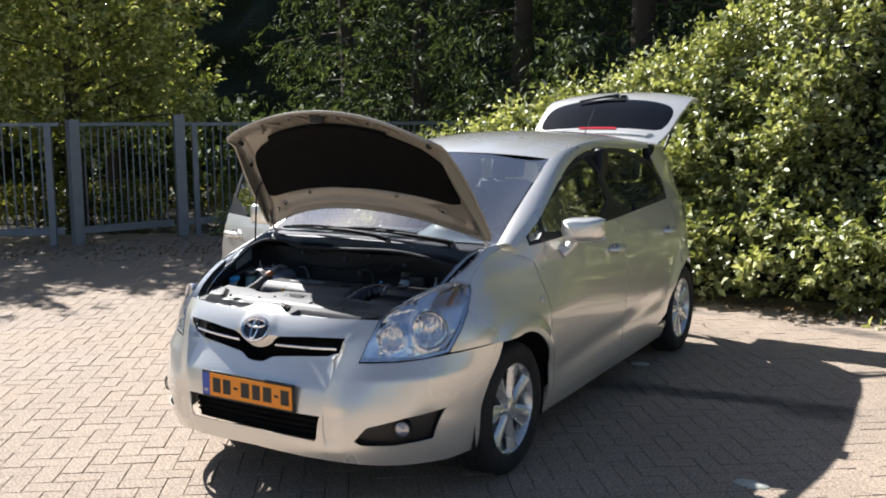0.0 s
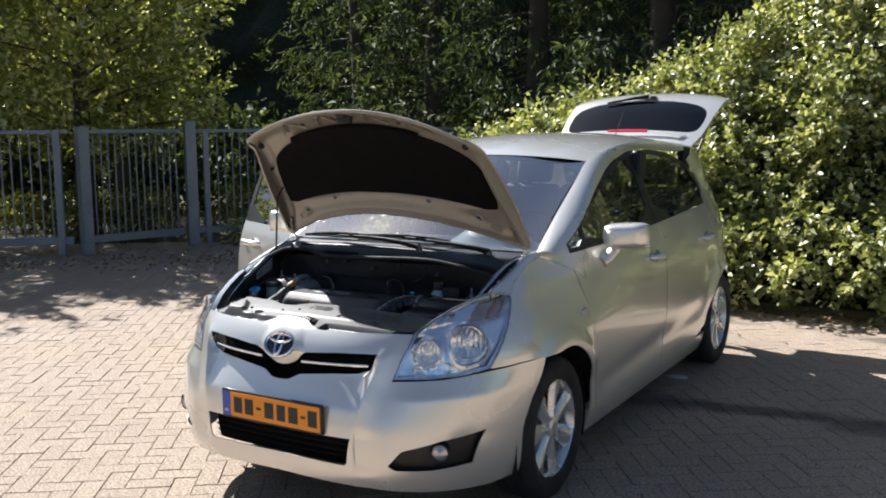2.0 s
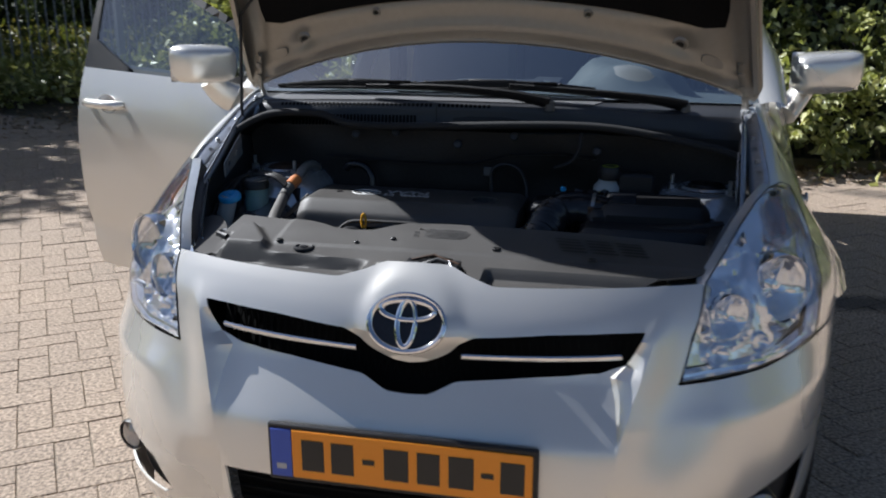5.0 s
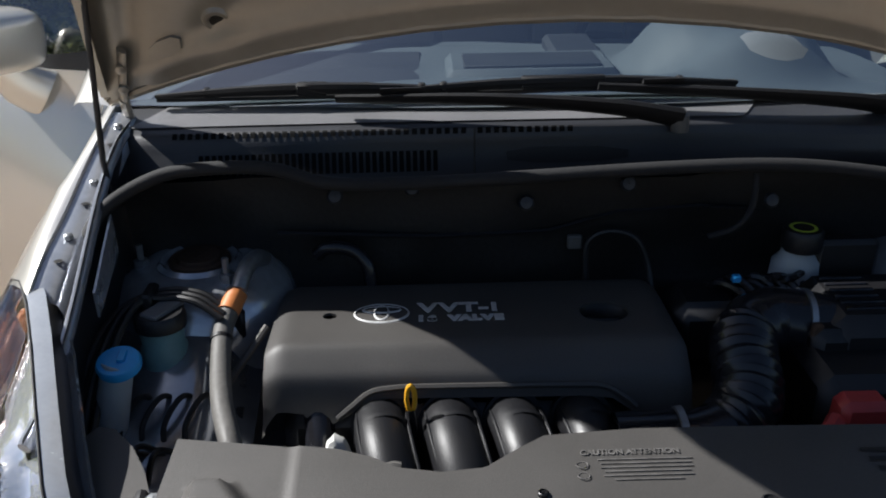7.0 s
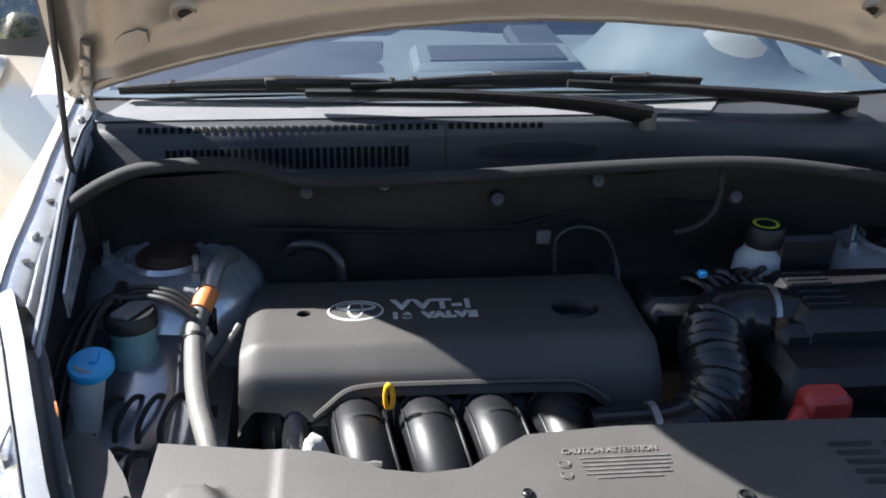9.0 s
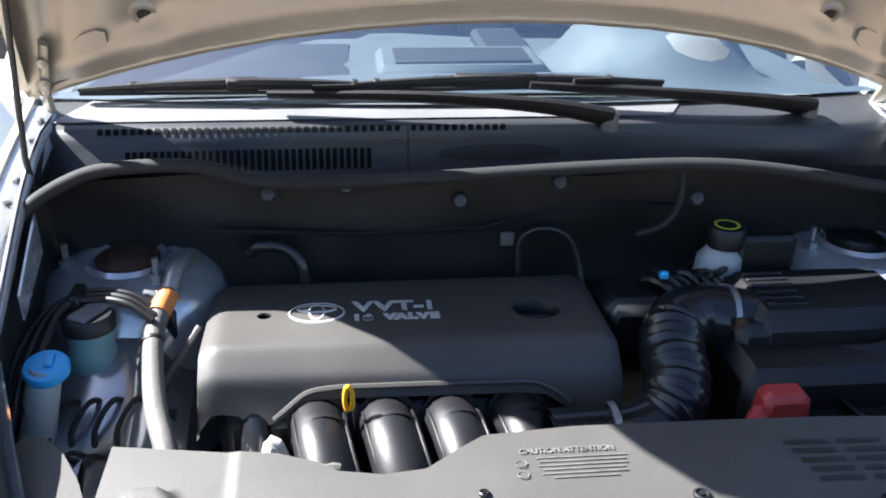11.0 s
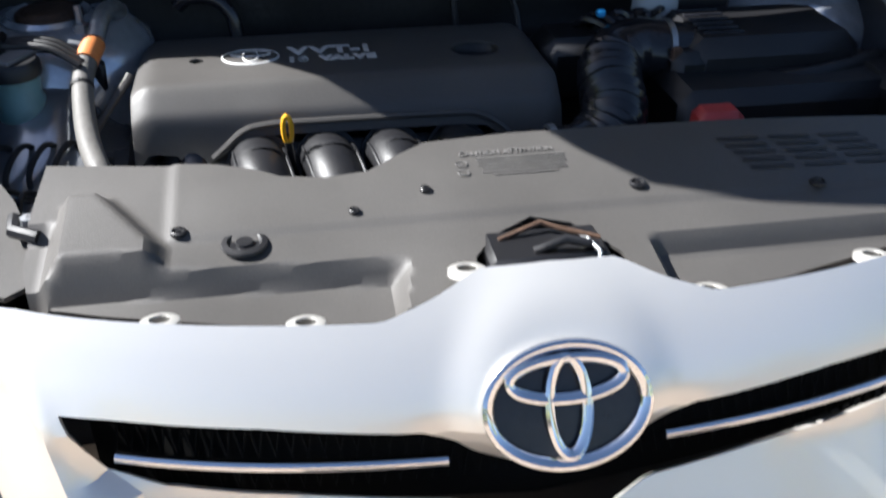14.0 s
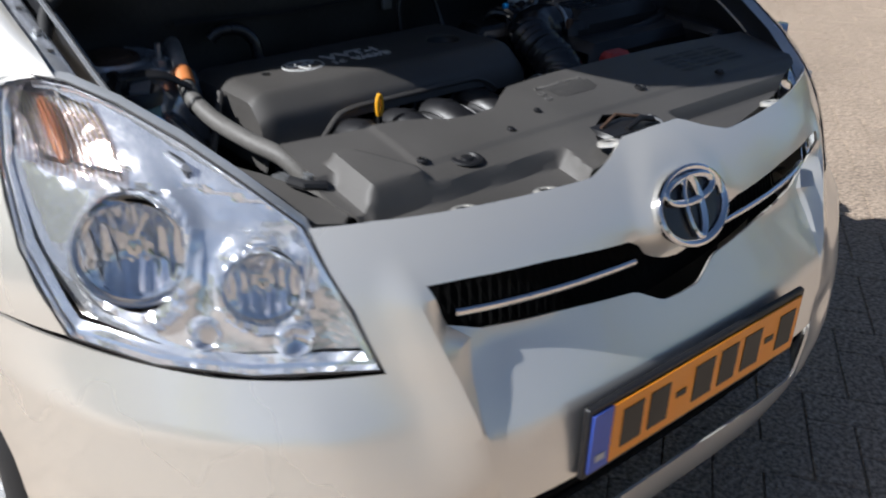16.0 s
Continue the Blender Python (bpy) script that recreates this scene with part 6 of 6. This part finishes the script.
def foliage(name, centre, along, face, length, width, mat, parent=None, label=""):
    """Many folded pointed leaves as one mesh; all arguments have one row a leaf."""
    n = len(centre)
    along = unit(along)
    side = unit(np.cross(along, face))
    up = np.cross(side, along)
    length, width = np.broadcast_to(length, n)[:, None], np.broadcast_to(width, n)[:, None]
    base, tip = centre - along * length / 2, centre + along * length / 2 - up * length * 0.12
    mid = centre - along * length * 0.05
    v = np.stack([base, mid + side * width / 2 + up * width * 0.22, tip, mid - side * width / 2 + up * width * 0.22], 1).reshape(-1, 3)
    k = np.arange(n)[:, None] * 4
    tri = np.concatenate([k + np.array([[0, 1, 2]]), k + np.array([[0, 2, 3]])], 1).reshape(-1)
    me = bpy.data.meshes.new(name)
    me.vertices.add(len(v))
    me.vertices.foreach_set("co", v.astype(np.float32).ravel())
    me.loops.add(len(tri))
    me.loops.foreach_set("vertex_index", tri.astype(np.int32))
    me.polygons.add(2 * n)
    me.polygons.foreach_set("loop_start", np.arange(2 * n, dtype=np.int32) * 3)
    me.update(calc_edges=True)
    me.materials.append(mat)
    ob = new(name, me)
    if parent is not None:
        ob.parent = parent
        ob.matrix_parent_inverse = parent.matrix_basis.inverted()
    if label:
        tagged(ob, label)
    return ob


def sprigs(tips, out, per, spread, size, droop=0.25):
    """Leaves in pairs along short twigs that start at tips and grow along out."""
    n = len(tips)
    out = unit(out)
    k = np.tile(np.linspace(0.0, 1.0, per), n)
    t, o = np.repeat(tips, per, 0), np.repeat(out, per, 0)
    along = unit(o + rng.normal(0, 0.75, (n * per, 3)) - np.array([0, 0, droop]))
    c = t + o * (k * spread)[:, None] + along * size * 0.5 + rng.normal(0, spread * 0.10, (n * per, 3))
    face = unit(np.array([-0.5, -0.2, 0.9]) + rng.normal(0, 0.55, (n * per, 3)) + 0.35 * o)
    L = size * rng.uniform(0.6, 1.25, n * per)
    return c, along, face, L


def noise3(p, s):
    return np.array([noise.noise(Vector(q) * s) for q in p])


# hedge behind the car, along x
def hedge_top(x):
    return np.interp(x, [-3.6, -2.6, -1.4, -0.5, 0.1, 0.7, 1.6, 2.6, 8.0], [1.15, 1.5, 1.9, 2.25, 2.75, 3.4, 4.05, 4.7, 5.2])


hedge = new("hedge")
hedge.location = (2.0, 6.4, 0)
tagged(hedge, "sunlit unclipped leafy green hedge behind the car", "hedge")
N = 9200
hx = rng.uniform(-3.6, 8.2, N)
hz = rng.uniform(0.0, 1.0, N) ** 0.9 * hedge_top(hx)
bulge = noise3(np.stack([hx, hz * 0 + 3, hz], 1), 0.9) * 0.55 + noise3(np.stack([hx, hz * 0 + 9, hz], 1), 2.6) * 0.28
hy = 5.70 + 0.05 * hx * -1.0 + 0.86 * hz + 0.30 * (hz / hedge_top(hx)) ** 3 - bulge * 1.25
hy += np.where(rng.random(N) < 0.35, rng.uniform(0.1, 0.6, N), 0)
hy += 0.34 * np.sin(hx * 9 + 2 * np.sin(hz * 7)) * np.sin(hz * 8 + 1.5 * np.sin(hx * 5))
tips = np.stack([hx, hy, hz + 0.03], 1)
outd = np.stack([rng.normal(-0.25, 0.5, N), -0.75 + rng.normal(0, 0.3, N), 0.35 + rng.normal(0, 0.45, N)], 1)
c, al, fa, L = sprigs(tips, outd, 11, 0.26, 0.088)
foliage("leaves", c, al, fa, L, L * 0.68, HEDGE_LEAF, hedge)
N = 700
hx = rng.uniform(-3.5, 8.0, N)
tips = np.stack([hx, 5.9 + 0.84 * hedge_top(hx) + rng.uniform(0.0, 0.8, N), hedge_top(hx) - rng.uniform(0, 0.2, N)], 1)
c, al, fa, L = sprigs(tips, np.stack([rng.normal(0, 0.4, N), rng.normal(-0.2, 0.4, N), np.full(N, 1.0)], 1), 12, 0.42, 0.085)
foliage("shoot_foliage", c, al, fa, L, L * 0.58, HEDGE_LEAF, hedge)
# Bumpy sheet inside the hedge, coloured near black as the shade between leaves.
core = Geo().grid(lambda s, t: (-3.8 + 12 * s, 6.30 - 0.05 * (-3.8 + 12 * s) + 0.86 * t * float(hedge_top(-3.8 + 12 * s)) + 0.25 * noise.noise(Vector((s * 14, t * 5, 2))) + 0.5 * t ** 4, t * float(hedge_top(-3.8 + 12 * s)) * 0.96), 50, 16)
core.make("twig_mass", material("hedge_inner_shade", (0.022, 0.024, 0.012), 0.95, vary=0.5, scale=14, fine=60, bump=0.8, distance=0.05), hedge, sharp=0)
stems = Geo()
for k in range(70):
    x = -3.5 + 11.6 * rng.random()
    stems.tube([(x, 6.2 - 0.05 * x, 0), (x + rng.normal(0, 0.2), 6.75 - 0.05 * x, 0.7), (x + rng.normal(0, 0.4), 7.5 - 0.05 * x, 1.6)], lambda s: 0.02 - 0.014 * s, 5)
tagged(stems.make("stem_mass", BARK, hedge), kind="stuff")


def tree(name, x, y, height, radius, low, leaves, size, mat, label, conical, seed):
    r = np.random.default_rng(seed)
    top = new(name)
    top.location = (x, y, 0)
    tagged(top, label, "tree", "background trees")
    trunk, limbs = Geo(), Geo()
    bend = r.normal(0, 0.15, 2)
    line = [(x + bend[0] * k * k, y + bend[1] * k * k, height * k) for k in np.linspace(0, 0.92, 9)]
    trunk.tube(line, lambda s: (0.030 * height) * (1 - 0.85 * s) * (1.35 if s < 0.05 else 1), 10)
    tips, outs = [], []
    branches = int(26 + height * 4)
    for b in range(branches):
        k = low + (0.96 - low) * (b + r.random()) / branches
        a = b * 2.4 + r.normal(0, 0.3)
        reach = radius * ((1.12 - k) / (1.12 - low) if conical else math.sin(math.pi * (0.22 + 0.74 * (k - low) / (1 - low)))) * r.uniform(0.65, 1.1)
        rise = (-0.15 if conical else 0.30) + r.normal(0, 0.08)
        start = np.array([x + bend[0] * k * k, y + bend[1] * k * k, height * k])
        d = np.array([math.cos(a), math.sin(a), rise])
        end = start + d * reach
        limbs.tube([start, start + d * reach * 0.5 + np.array([0, 0, 0.04 * reach]), end], lambda s: 0.012 * reach * (1 - 0.8 * s) + 0.004, 5)
        m = int(leaves / branches / 8)
        f = r.uniform(0.25, 1.0, m) ** 0.7
        p = start + d * reach * f[:, None] + r.normal(0, 0.16 * reach * 0.8 + 0.05, (m, 3)) * np.array([1, 1, 0.8])
        tips.append(p)
        outs.append(unit(d + r.normal(0, 0.55, (m, 3)) + np.array([0, 0, -0.25 if conical else 0.1])))
    trunk.make("trunk", BARK, top)
    tagged(limbs.make("limb_mass", BARK, top), kind="stuff")
    c, al, fa, L = sprigs(np.concatenate(tips), np.concatenate(outs), 8, 0.26 if not conical else 0.34, size, 0.35 if conical else 0.15)
    foliage("crown", c, al, fa, L, L * (0.30 if conical else 0.62), mat, top)


for k, (x, y, h, r, low, n) in enumerate(((-7.6, 13.6, 8.5, 2.6, 0.03, 11000), (-4.6, 12.2, 9.0, 2.5, 0.02, 13000), (-2.0, 11.2, 9.5, 2.5, 0.02, 15000), (0.4, 11.0, 9.0, 2.4, 0.02, 15000), (2.7, 11.8, 9.5, 2.4, 0.03, 12000),
                                          (5.6, 12.0, 10.0, 2.8, 0.03, 10000), (-10.4, 15.0, 9.0, 2.8, 0.03, 9000), (8.6, 11.0, 9.0, 2.6, 0.03, 8000))):
    tree("conifer", x, y, h, r, low, n, 0.17, FIR_LEAF, "tall dark green conifer in the shade behind the yard", True, 20 + k)
for k, (x, y, h, r, low, n) in enumerate(((-9.7, 6.7, 5.8, 2.4, 0.20, 19000), (-11.9, 5.0, 6.2, 2.4, 0.20, 15000), (-11.8, 9.2, 6.4, 2.3, 0.20, 13000), (-14.5, 8.5, 8.0, 3.0, 0.15, 9000), (-14.0, 2.2, 6.0, 2.4, 0.2, 8000), (-12.9, 3.7, 6.6, 2.2, 0.3, 9000))):
    tree("leafy_tree", x, y, h, r, low, n, 0.12, TREE_LEAF, "broad tree with sunlit yellow-green leaves behind the fence", False, 50 + k)
# Unseen trees added round the yard to give reflections a horizon.
for k, (x, y, h) in enumerate(((15, 1, 6), (17, -8, 6), (24, -30, 8), (-22, -26, 8), (-19, -8, 7), (16, 9, 8))):
    tree("yard_edge_tree", x, y, h, 2.9, 0.05, 4000, 0.24, TREE_LEAF, "leafy green tree added out of view for reflections", False, 80 + k)

# wood behind it all: one sheet, the shade put into its near-black green
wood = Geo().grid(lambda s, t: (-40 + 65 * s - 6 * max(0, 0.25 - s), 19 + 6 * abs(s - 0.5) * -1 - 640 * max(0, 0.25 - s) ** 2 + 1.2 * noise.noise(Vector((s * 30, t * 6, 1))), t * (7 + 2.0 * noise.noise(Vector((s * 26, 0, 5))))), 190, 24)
tagged(wood.make("backdrop", material("distant_foliage", (0.022, 0.032, 0.014), 0.95, vary=0.6, scale=1.5, fine=9, bump=1.0, distance=0.2), sharp=0), "sheet of distant woodland in a shaded dark green", "woodland", kind="structure")

# thicket closing the view under the trees
N = 2600
k = rng.random(N)
tips = np.stack([-21 + 14 * k + rng.normal(0, 0.5, N), 3.5 + 12.5 * k + rng.normal(0, 0.5, N), rng.uniform(0, 1, N) * (1.7 + 0.4 * np.sin(k * 40))], 1)
c, al, fa, L = sprigs(tips, np.stack([rng.normal(0.3, 0.5, N), rng.normal(-0.3, 0.5, N), rng.normal(0.4, 0.4, N)], 1), 9, 0.5, 0.20)
tagged(foliage("thicket", c, al, fa, L, L * 0.6, FIR_LEAF), "dark shrubs under the trees behind the fence", "shrubs", kind="stuff")

# undergrowth and litter
N = 5200
wx = rng.uniform(-13.5, -3.0, N)
wy = 6.3 + (wx + 7.8) * 1.2 + rng.uniform(0.3, 8.0, N)
keep = noise3(np.stack([wx, wy, wx * 0], 1), 0.8) + 0.6 * noise3(np.stack([wx, wy, wx * 0 + 5], 1), 2.4) > 0.10
wx, wy = wx[keep], wy[keep]
N = len(wx)
c, al, fa, L = sprigs(np.stack([wx, wy, np.zeros(N) + 0.02], 1), np.stack([rng.normal(0, 0.3, N), rng.normal(0, 0.3, N), np.ones(N)], 1), 9, 0.55, 0.10, -0.2)
tagged(foliage("undergrowth", c, al, fa, L, L * 0.4, WEED_LEAF), "sunlit weeds and grasses behind the fence", "weeds", kind="stuff")
N = 260
wx = rng.uniform(-6.8, -4.2, N)
wy = 7.4 + (wx + 6) * 0.9 + rng.uniform(0, 1.6, N)
c, al, fa, L = sprigs(np.stack([wx, wy, np.zeros(N)], 1), np.stack([rng.normal(0, 0.5, N), rng.normal(-0.3, 0.4, N), np.ones(N)], 1), 14, 0.45, 0.12)
tagged(foliage("low_bush", c, al, fa, L, L * 0.5, HEDGE_LEAF), "low dark bush at the foot of the fence", "bush", kind="stuff")
N = 2600
lx = np.concatenate([rng.uniform(-9.5, -4.5, N // 2), rng.uniform(-1.5, 5, N // 2)])
ly = np.concatenate([4.3 + (lx[:N // 2] + 8) * 0.8 + rng.normal(0, 0.7, N // 2), 5.55 - 0.05 * lx[N // 2:] + rng.exponential(0.16, N // 2) * -1 + 0.2])
c = np.stack([lx, ly, rng.uniform(0.006, 0.02, N)], 1)
tagged(foliage("leaf_litter", c, np.stack([rng.normal(0, 1, N), rng.normal(0, 1, N), rng.normal(0, 0.15, N)], 1), np.tile([0, 0, 1.0], (N, 1)) + rng.normal(0, 0.2, (N, 3)), rng.uniform(0.03, 0.07, N), rng.uniform(0.02, 0.04, N), DRY_LEAF),
       "dry fallen leaves along hedge and fence", "leaves", kind="stuff")

# ---- fence ----
def fence_run(a, b, posts, height, spacing, label, thick=0.0105):
    a, b = Vector((*a, 0)), Vector((*b, 0))
    d = b - a
    run = d.length
    d.normalize()
    ang = math.atan2(d.y, d.x)
    fence = new("fence")
    fence.location = a
    tagged(fence, label, "fence", "yard fence")

    def bar(p, size, name, bev=0.004):
        m = Matrix.Translation(p) @ Matrix.Rotation(ang, 4, "Z")
        Geo().box((0, 0, 0), size, bev, m).make(name, FENCE, fence)
    for s, h, w in posts:
        bar(a + d * s + Vector((0, 0, h / 2)), (w, w, h), "post")
    for z, hh in ((height - 0.03, 0.05), (0.20, 0.10)):
        bar(a + d * run / 2 + Vector((0, 0, z)), (run, 0.045, hh), "rail")
    for k in range(int(run / spacing)):
        s = (k + 0.5) * spacing
        if all(abs(s - q[0]) > 0.08 for q in posts):
            Geo().tube([a + d * s + Vector((0, 0, 0.22)), a + d * s + Vector((0, 0, height - 0.04))], thick, 8).make("bar", FENCE, fence)


fence_run((-10.9, 2.6), (-8.05, 5.19), [(3.70, 1.66, 0.09)], 1.665, 0.118, "grey steel bar fence gate closed")
fence_run((-7.94, 5.31), (-7.55, 6.66), [(0.0, 1.70, 0.14)], 1.665, 0.098, "grey steel bar fence panel with square post")
fence_run((-7.51, 6.80), (-4.6, 11.4), [(0.0, 1.77, 0.15), (0.22, 1.66, 0.08), (2.7, 1.7, 0.08)], 1.66, 0.110, "grey steel bar fence running back under trees")

# ---- pavement ----
def paving_material():
    m = material("concrete_paver", (0.338, 0.264, 0.200), 0.9, vary=0.35, scale=0.9, fine=105, bump=1.0, each=0.10, island=0.10, distance=0.008)
    n, link = m.node_tree.nodes, m.node_tree.links
    b = n["Principled BSDF"]
    src = b.inputs["Base Color"].links[0].from_socket
    geo, wob = n.new("ShaderNodeNewGeometry"), n.new("ShaderNodeTexNoise")
    wob.inputs["Scale"].default_value = 5.0
    link.new(geo.outputs["Position"], wob.inputs["Vector"])
    speck, spot, grain = n.new("ShaderNodeTexNoise"), n.new("ShaderNodeMapRange"), n.new("ShaderNodeMix")
    speck.inputs["Scale"].default_value, speck.inputs["Detail"].default_value = 85.0, 2.0
    link.new(geo.outputs["Position"], speck.inputs["Vector"])
    spot.inputs["From Min"].default_value, spot.inputs["From Max"].default_value = 0.36, 0.64
    spot.inputs["To Min"].default_value, spot.inputs["To Max"].default_value = 0.58, 1.38
    link.new(speck.outputs[0], spot.inputs["Value"])
    grain.data_type, grain.blend_type = "RGBA", "MULTIPLY"
    grain.inputs["Factor"].default_value = 1.0
    link.new(src, grain.inputs["A"])
    link.new(spot.outputs[0], grain.inputs["B"])
    last = grain.outputs["Result"]
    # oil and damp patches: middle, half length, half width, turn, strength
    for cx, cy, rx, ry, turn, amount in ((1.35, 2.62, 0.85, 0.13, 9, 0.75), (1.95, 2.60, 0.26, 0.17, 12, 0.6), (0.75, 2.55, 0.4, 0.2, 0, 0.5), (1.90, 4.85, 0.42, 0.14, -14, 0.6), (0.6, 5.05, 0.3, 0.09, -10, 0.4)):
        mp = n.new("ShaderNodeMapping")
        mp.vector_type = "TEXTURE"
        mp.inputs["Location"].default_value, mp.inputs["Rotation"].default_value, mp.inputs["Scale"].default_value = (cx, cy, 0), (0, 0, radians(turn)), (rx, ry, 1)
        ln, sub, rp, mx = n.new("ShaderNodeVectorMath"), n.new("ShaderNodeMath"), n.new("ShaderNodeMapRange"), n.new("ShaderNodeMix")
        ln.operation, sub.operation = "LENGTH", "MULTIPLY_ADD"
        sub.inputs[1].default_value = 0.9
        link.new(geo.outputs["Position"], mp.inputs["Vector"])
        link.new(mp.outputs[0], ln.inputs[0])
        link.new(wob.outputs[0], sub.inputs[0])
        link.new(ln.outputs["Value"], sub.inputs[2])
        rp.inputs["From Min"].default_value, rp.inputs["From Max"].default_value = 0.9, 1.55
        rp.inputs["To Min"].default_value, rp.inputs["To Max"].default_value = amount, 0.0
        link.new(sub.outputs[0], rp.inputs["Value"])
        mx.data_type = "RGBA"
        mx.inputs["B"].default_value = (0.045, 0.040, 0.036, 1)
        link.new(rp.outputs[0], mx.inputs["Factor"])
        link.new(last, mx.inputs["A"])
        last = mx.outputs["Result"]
    link.new(last, b.inputs["Base Color"])
    return m


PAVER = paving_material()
SAND = material("joint_sand", (0.19, 0.155, 0.112), 0.95, vary=0.4, scale=6, fine=300, bump=0.6)
EARTH = material("sandy_earth", (0.060, 0.048, 0.030), 0.95, vary=0.35, scale=0.8, fine=40, bump=0.8, distance=0.03)
ground = Geo().add([(-900, -900, -0.03), (900, -900, -0.03), (900, 900, -0.03), (-900, 900, -0.03)], [(0, 1, 2, 3)]).make("ground", EARTH, sharp=0)
tagged(ground, "sandy earth under hedge and trees", "ground", kind="structure")
pavement = Geo().add([(-11.5, -9, -0.0052), (11, -9, -0.0052), (11, 6.0, -0.0052), (-3.0, 6.1, -0.0052), (-6.9, 6.9, -0.0052), (-8.1, 5.2, -0.0052), (-11.5, 2.1, -0.0052)], [(0, 1, 2, 3, 4, 5, 6)]).make("pavement", SAND, sharp=0)
tagged(pavement, "herringbone concrete paver yard", "pavement", kind="structure")
PW, TURN = 0.1065, radians(36)
ca, sa = math.cos(TURN), math.sin(TURN)


def paver_shape(w, h):
    b, j = 0.0026, 0.0010
    x, y = w / 2 - j, h / 2 - j
    return [(-x, -y, -0.006), (x, -y, -0.006), (x, y, -0.006), (-x, y, -0.006), (-x + b, -y + b, 0), (x - b, -y + b, 0), (x - b, y - b, 0), (-x + b, y - b, 0)], \
        [(4, 5, 6, 7), (0, 1, 5, 4), (1, 2, 6, 5), (2, 3, 7, 6), (3, 0, 4, 7)]


shape_v, shape_f = paver_shape(2 * PW, PW)
near_mesh = bpy.data.meshes.new("paver")
near_mesh.from_pydata(shape_v, [], shape_f)
near_mesh.materials.append(PAVER)
rest = Geo()
prng = random.Random(3)
for i in range(-130, 131):
    for j in range(-130, 131):
        kind = (i - j) % 4
        if kind not in (0, 3):
            continue
        u, v = ((i + 1) * PW, (j + 0.5) * PW) if kind == 0 else ((i + 0.5) * PW, (j + 1) * PW)
        x, y = u * ca - v * sa, u * sa + v * ca
        if not (-11 < x < 10.8 and -8.9 < y < min(5.75 - 0.05 * x + 0.02 * math.sin(7 * x), 5.75) if x > -3 else (-11 < x and -8.9 < y < 5.6 + 1.1 * min(0, x + 7.5) + (x + 3) * -0.35)):
            continue
        m = Matrix.Translation((x, y, prng.gauss(0, 0.0009))) @ Euler((prng.gauss(0, 0.006), prng.gauss(0, 0.006), TURN + (0 if kind == 0 else math.pi / 2) + prng.gauss(0, 0.006))).to_matrix().to_4x4()
        if (-2.3 < x < -0.75 and -1.1 < y < 0.75) or (0.95 < x < 2.0 and -0.9 < y < 0.5):
            ob = new("paver", near_mesh)
            ob.parent = pavement
            ob.matrix_basis = m
        else:
            rest.add(shape_v, shape_f, m)
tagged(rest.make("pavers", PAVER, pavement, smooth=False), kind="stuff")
for x, y, s in ((0.72, 3.12, 0.075), (1.87, 1.31, 0.085)):
    st = Geo().lathe([(0.001, 0.014), (0.5, 0.013), (0.9, 0.007), (1.0, 0.0)], 9, Matrix.Translation((x, y, 0)) @ Matrix.Diagonal((s, s * 0.55, 1, 1))).make("flat_stone", material("pale_stone", (0.5, 0.49, 0.42), 0.8, vary=0.3, scale=20), base=(x, y, 0))
    tagged(st, "pale flat scrap lying on the pavers", "scrap")
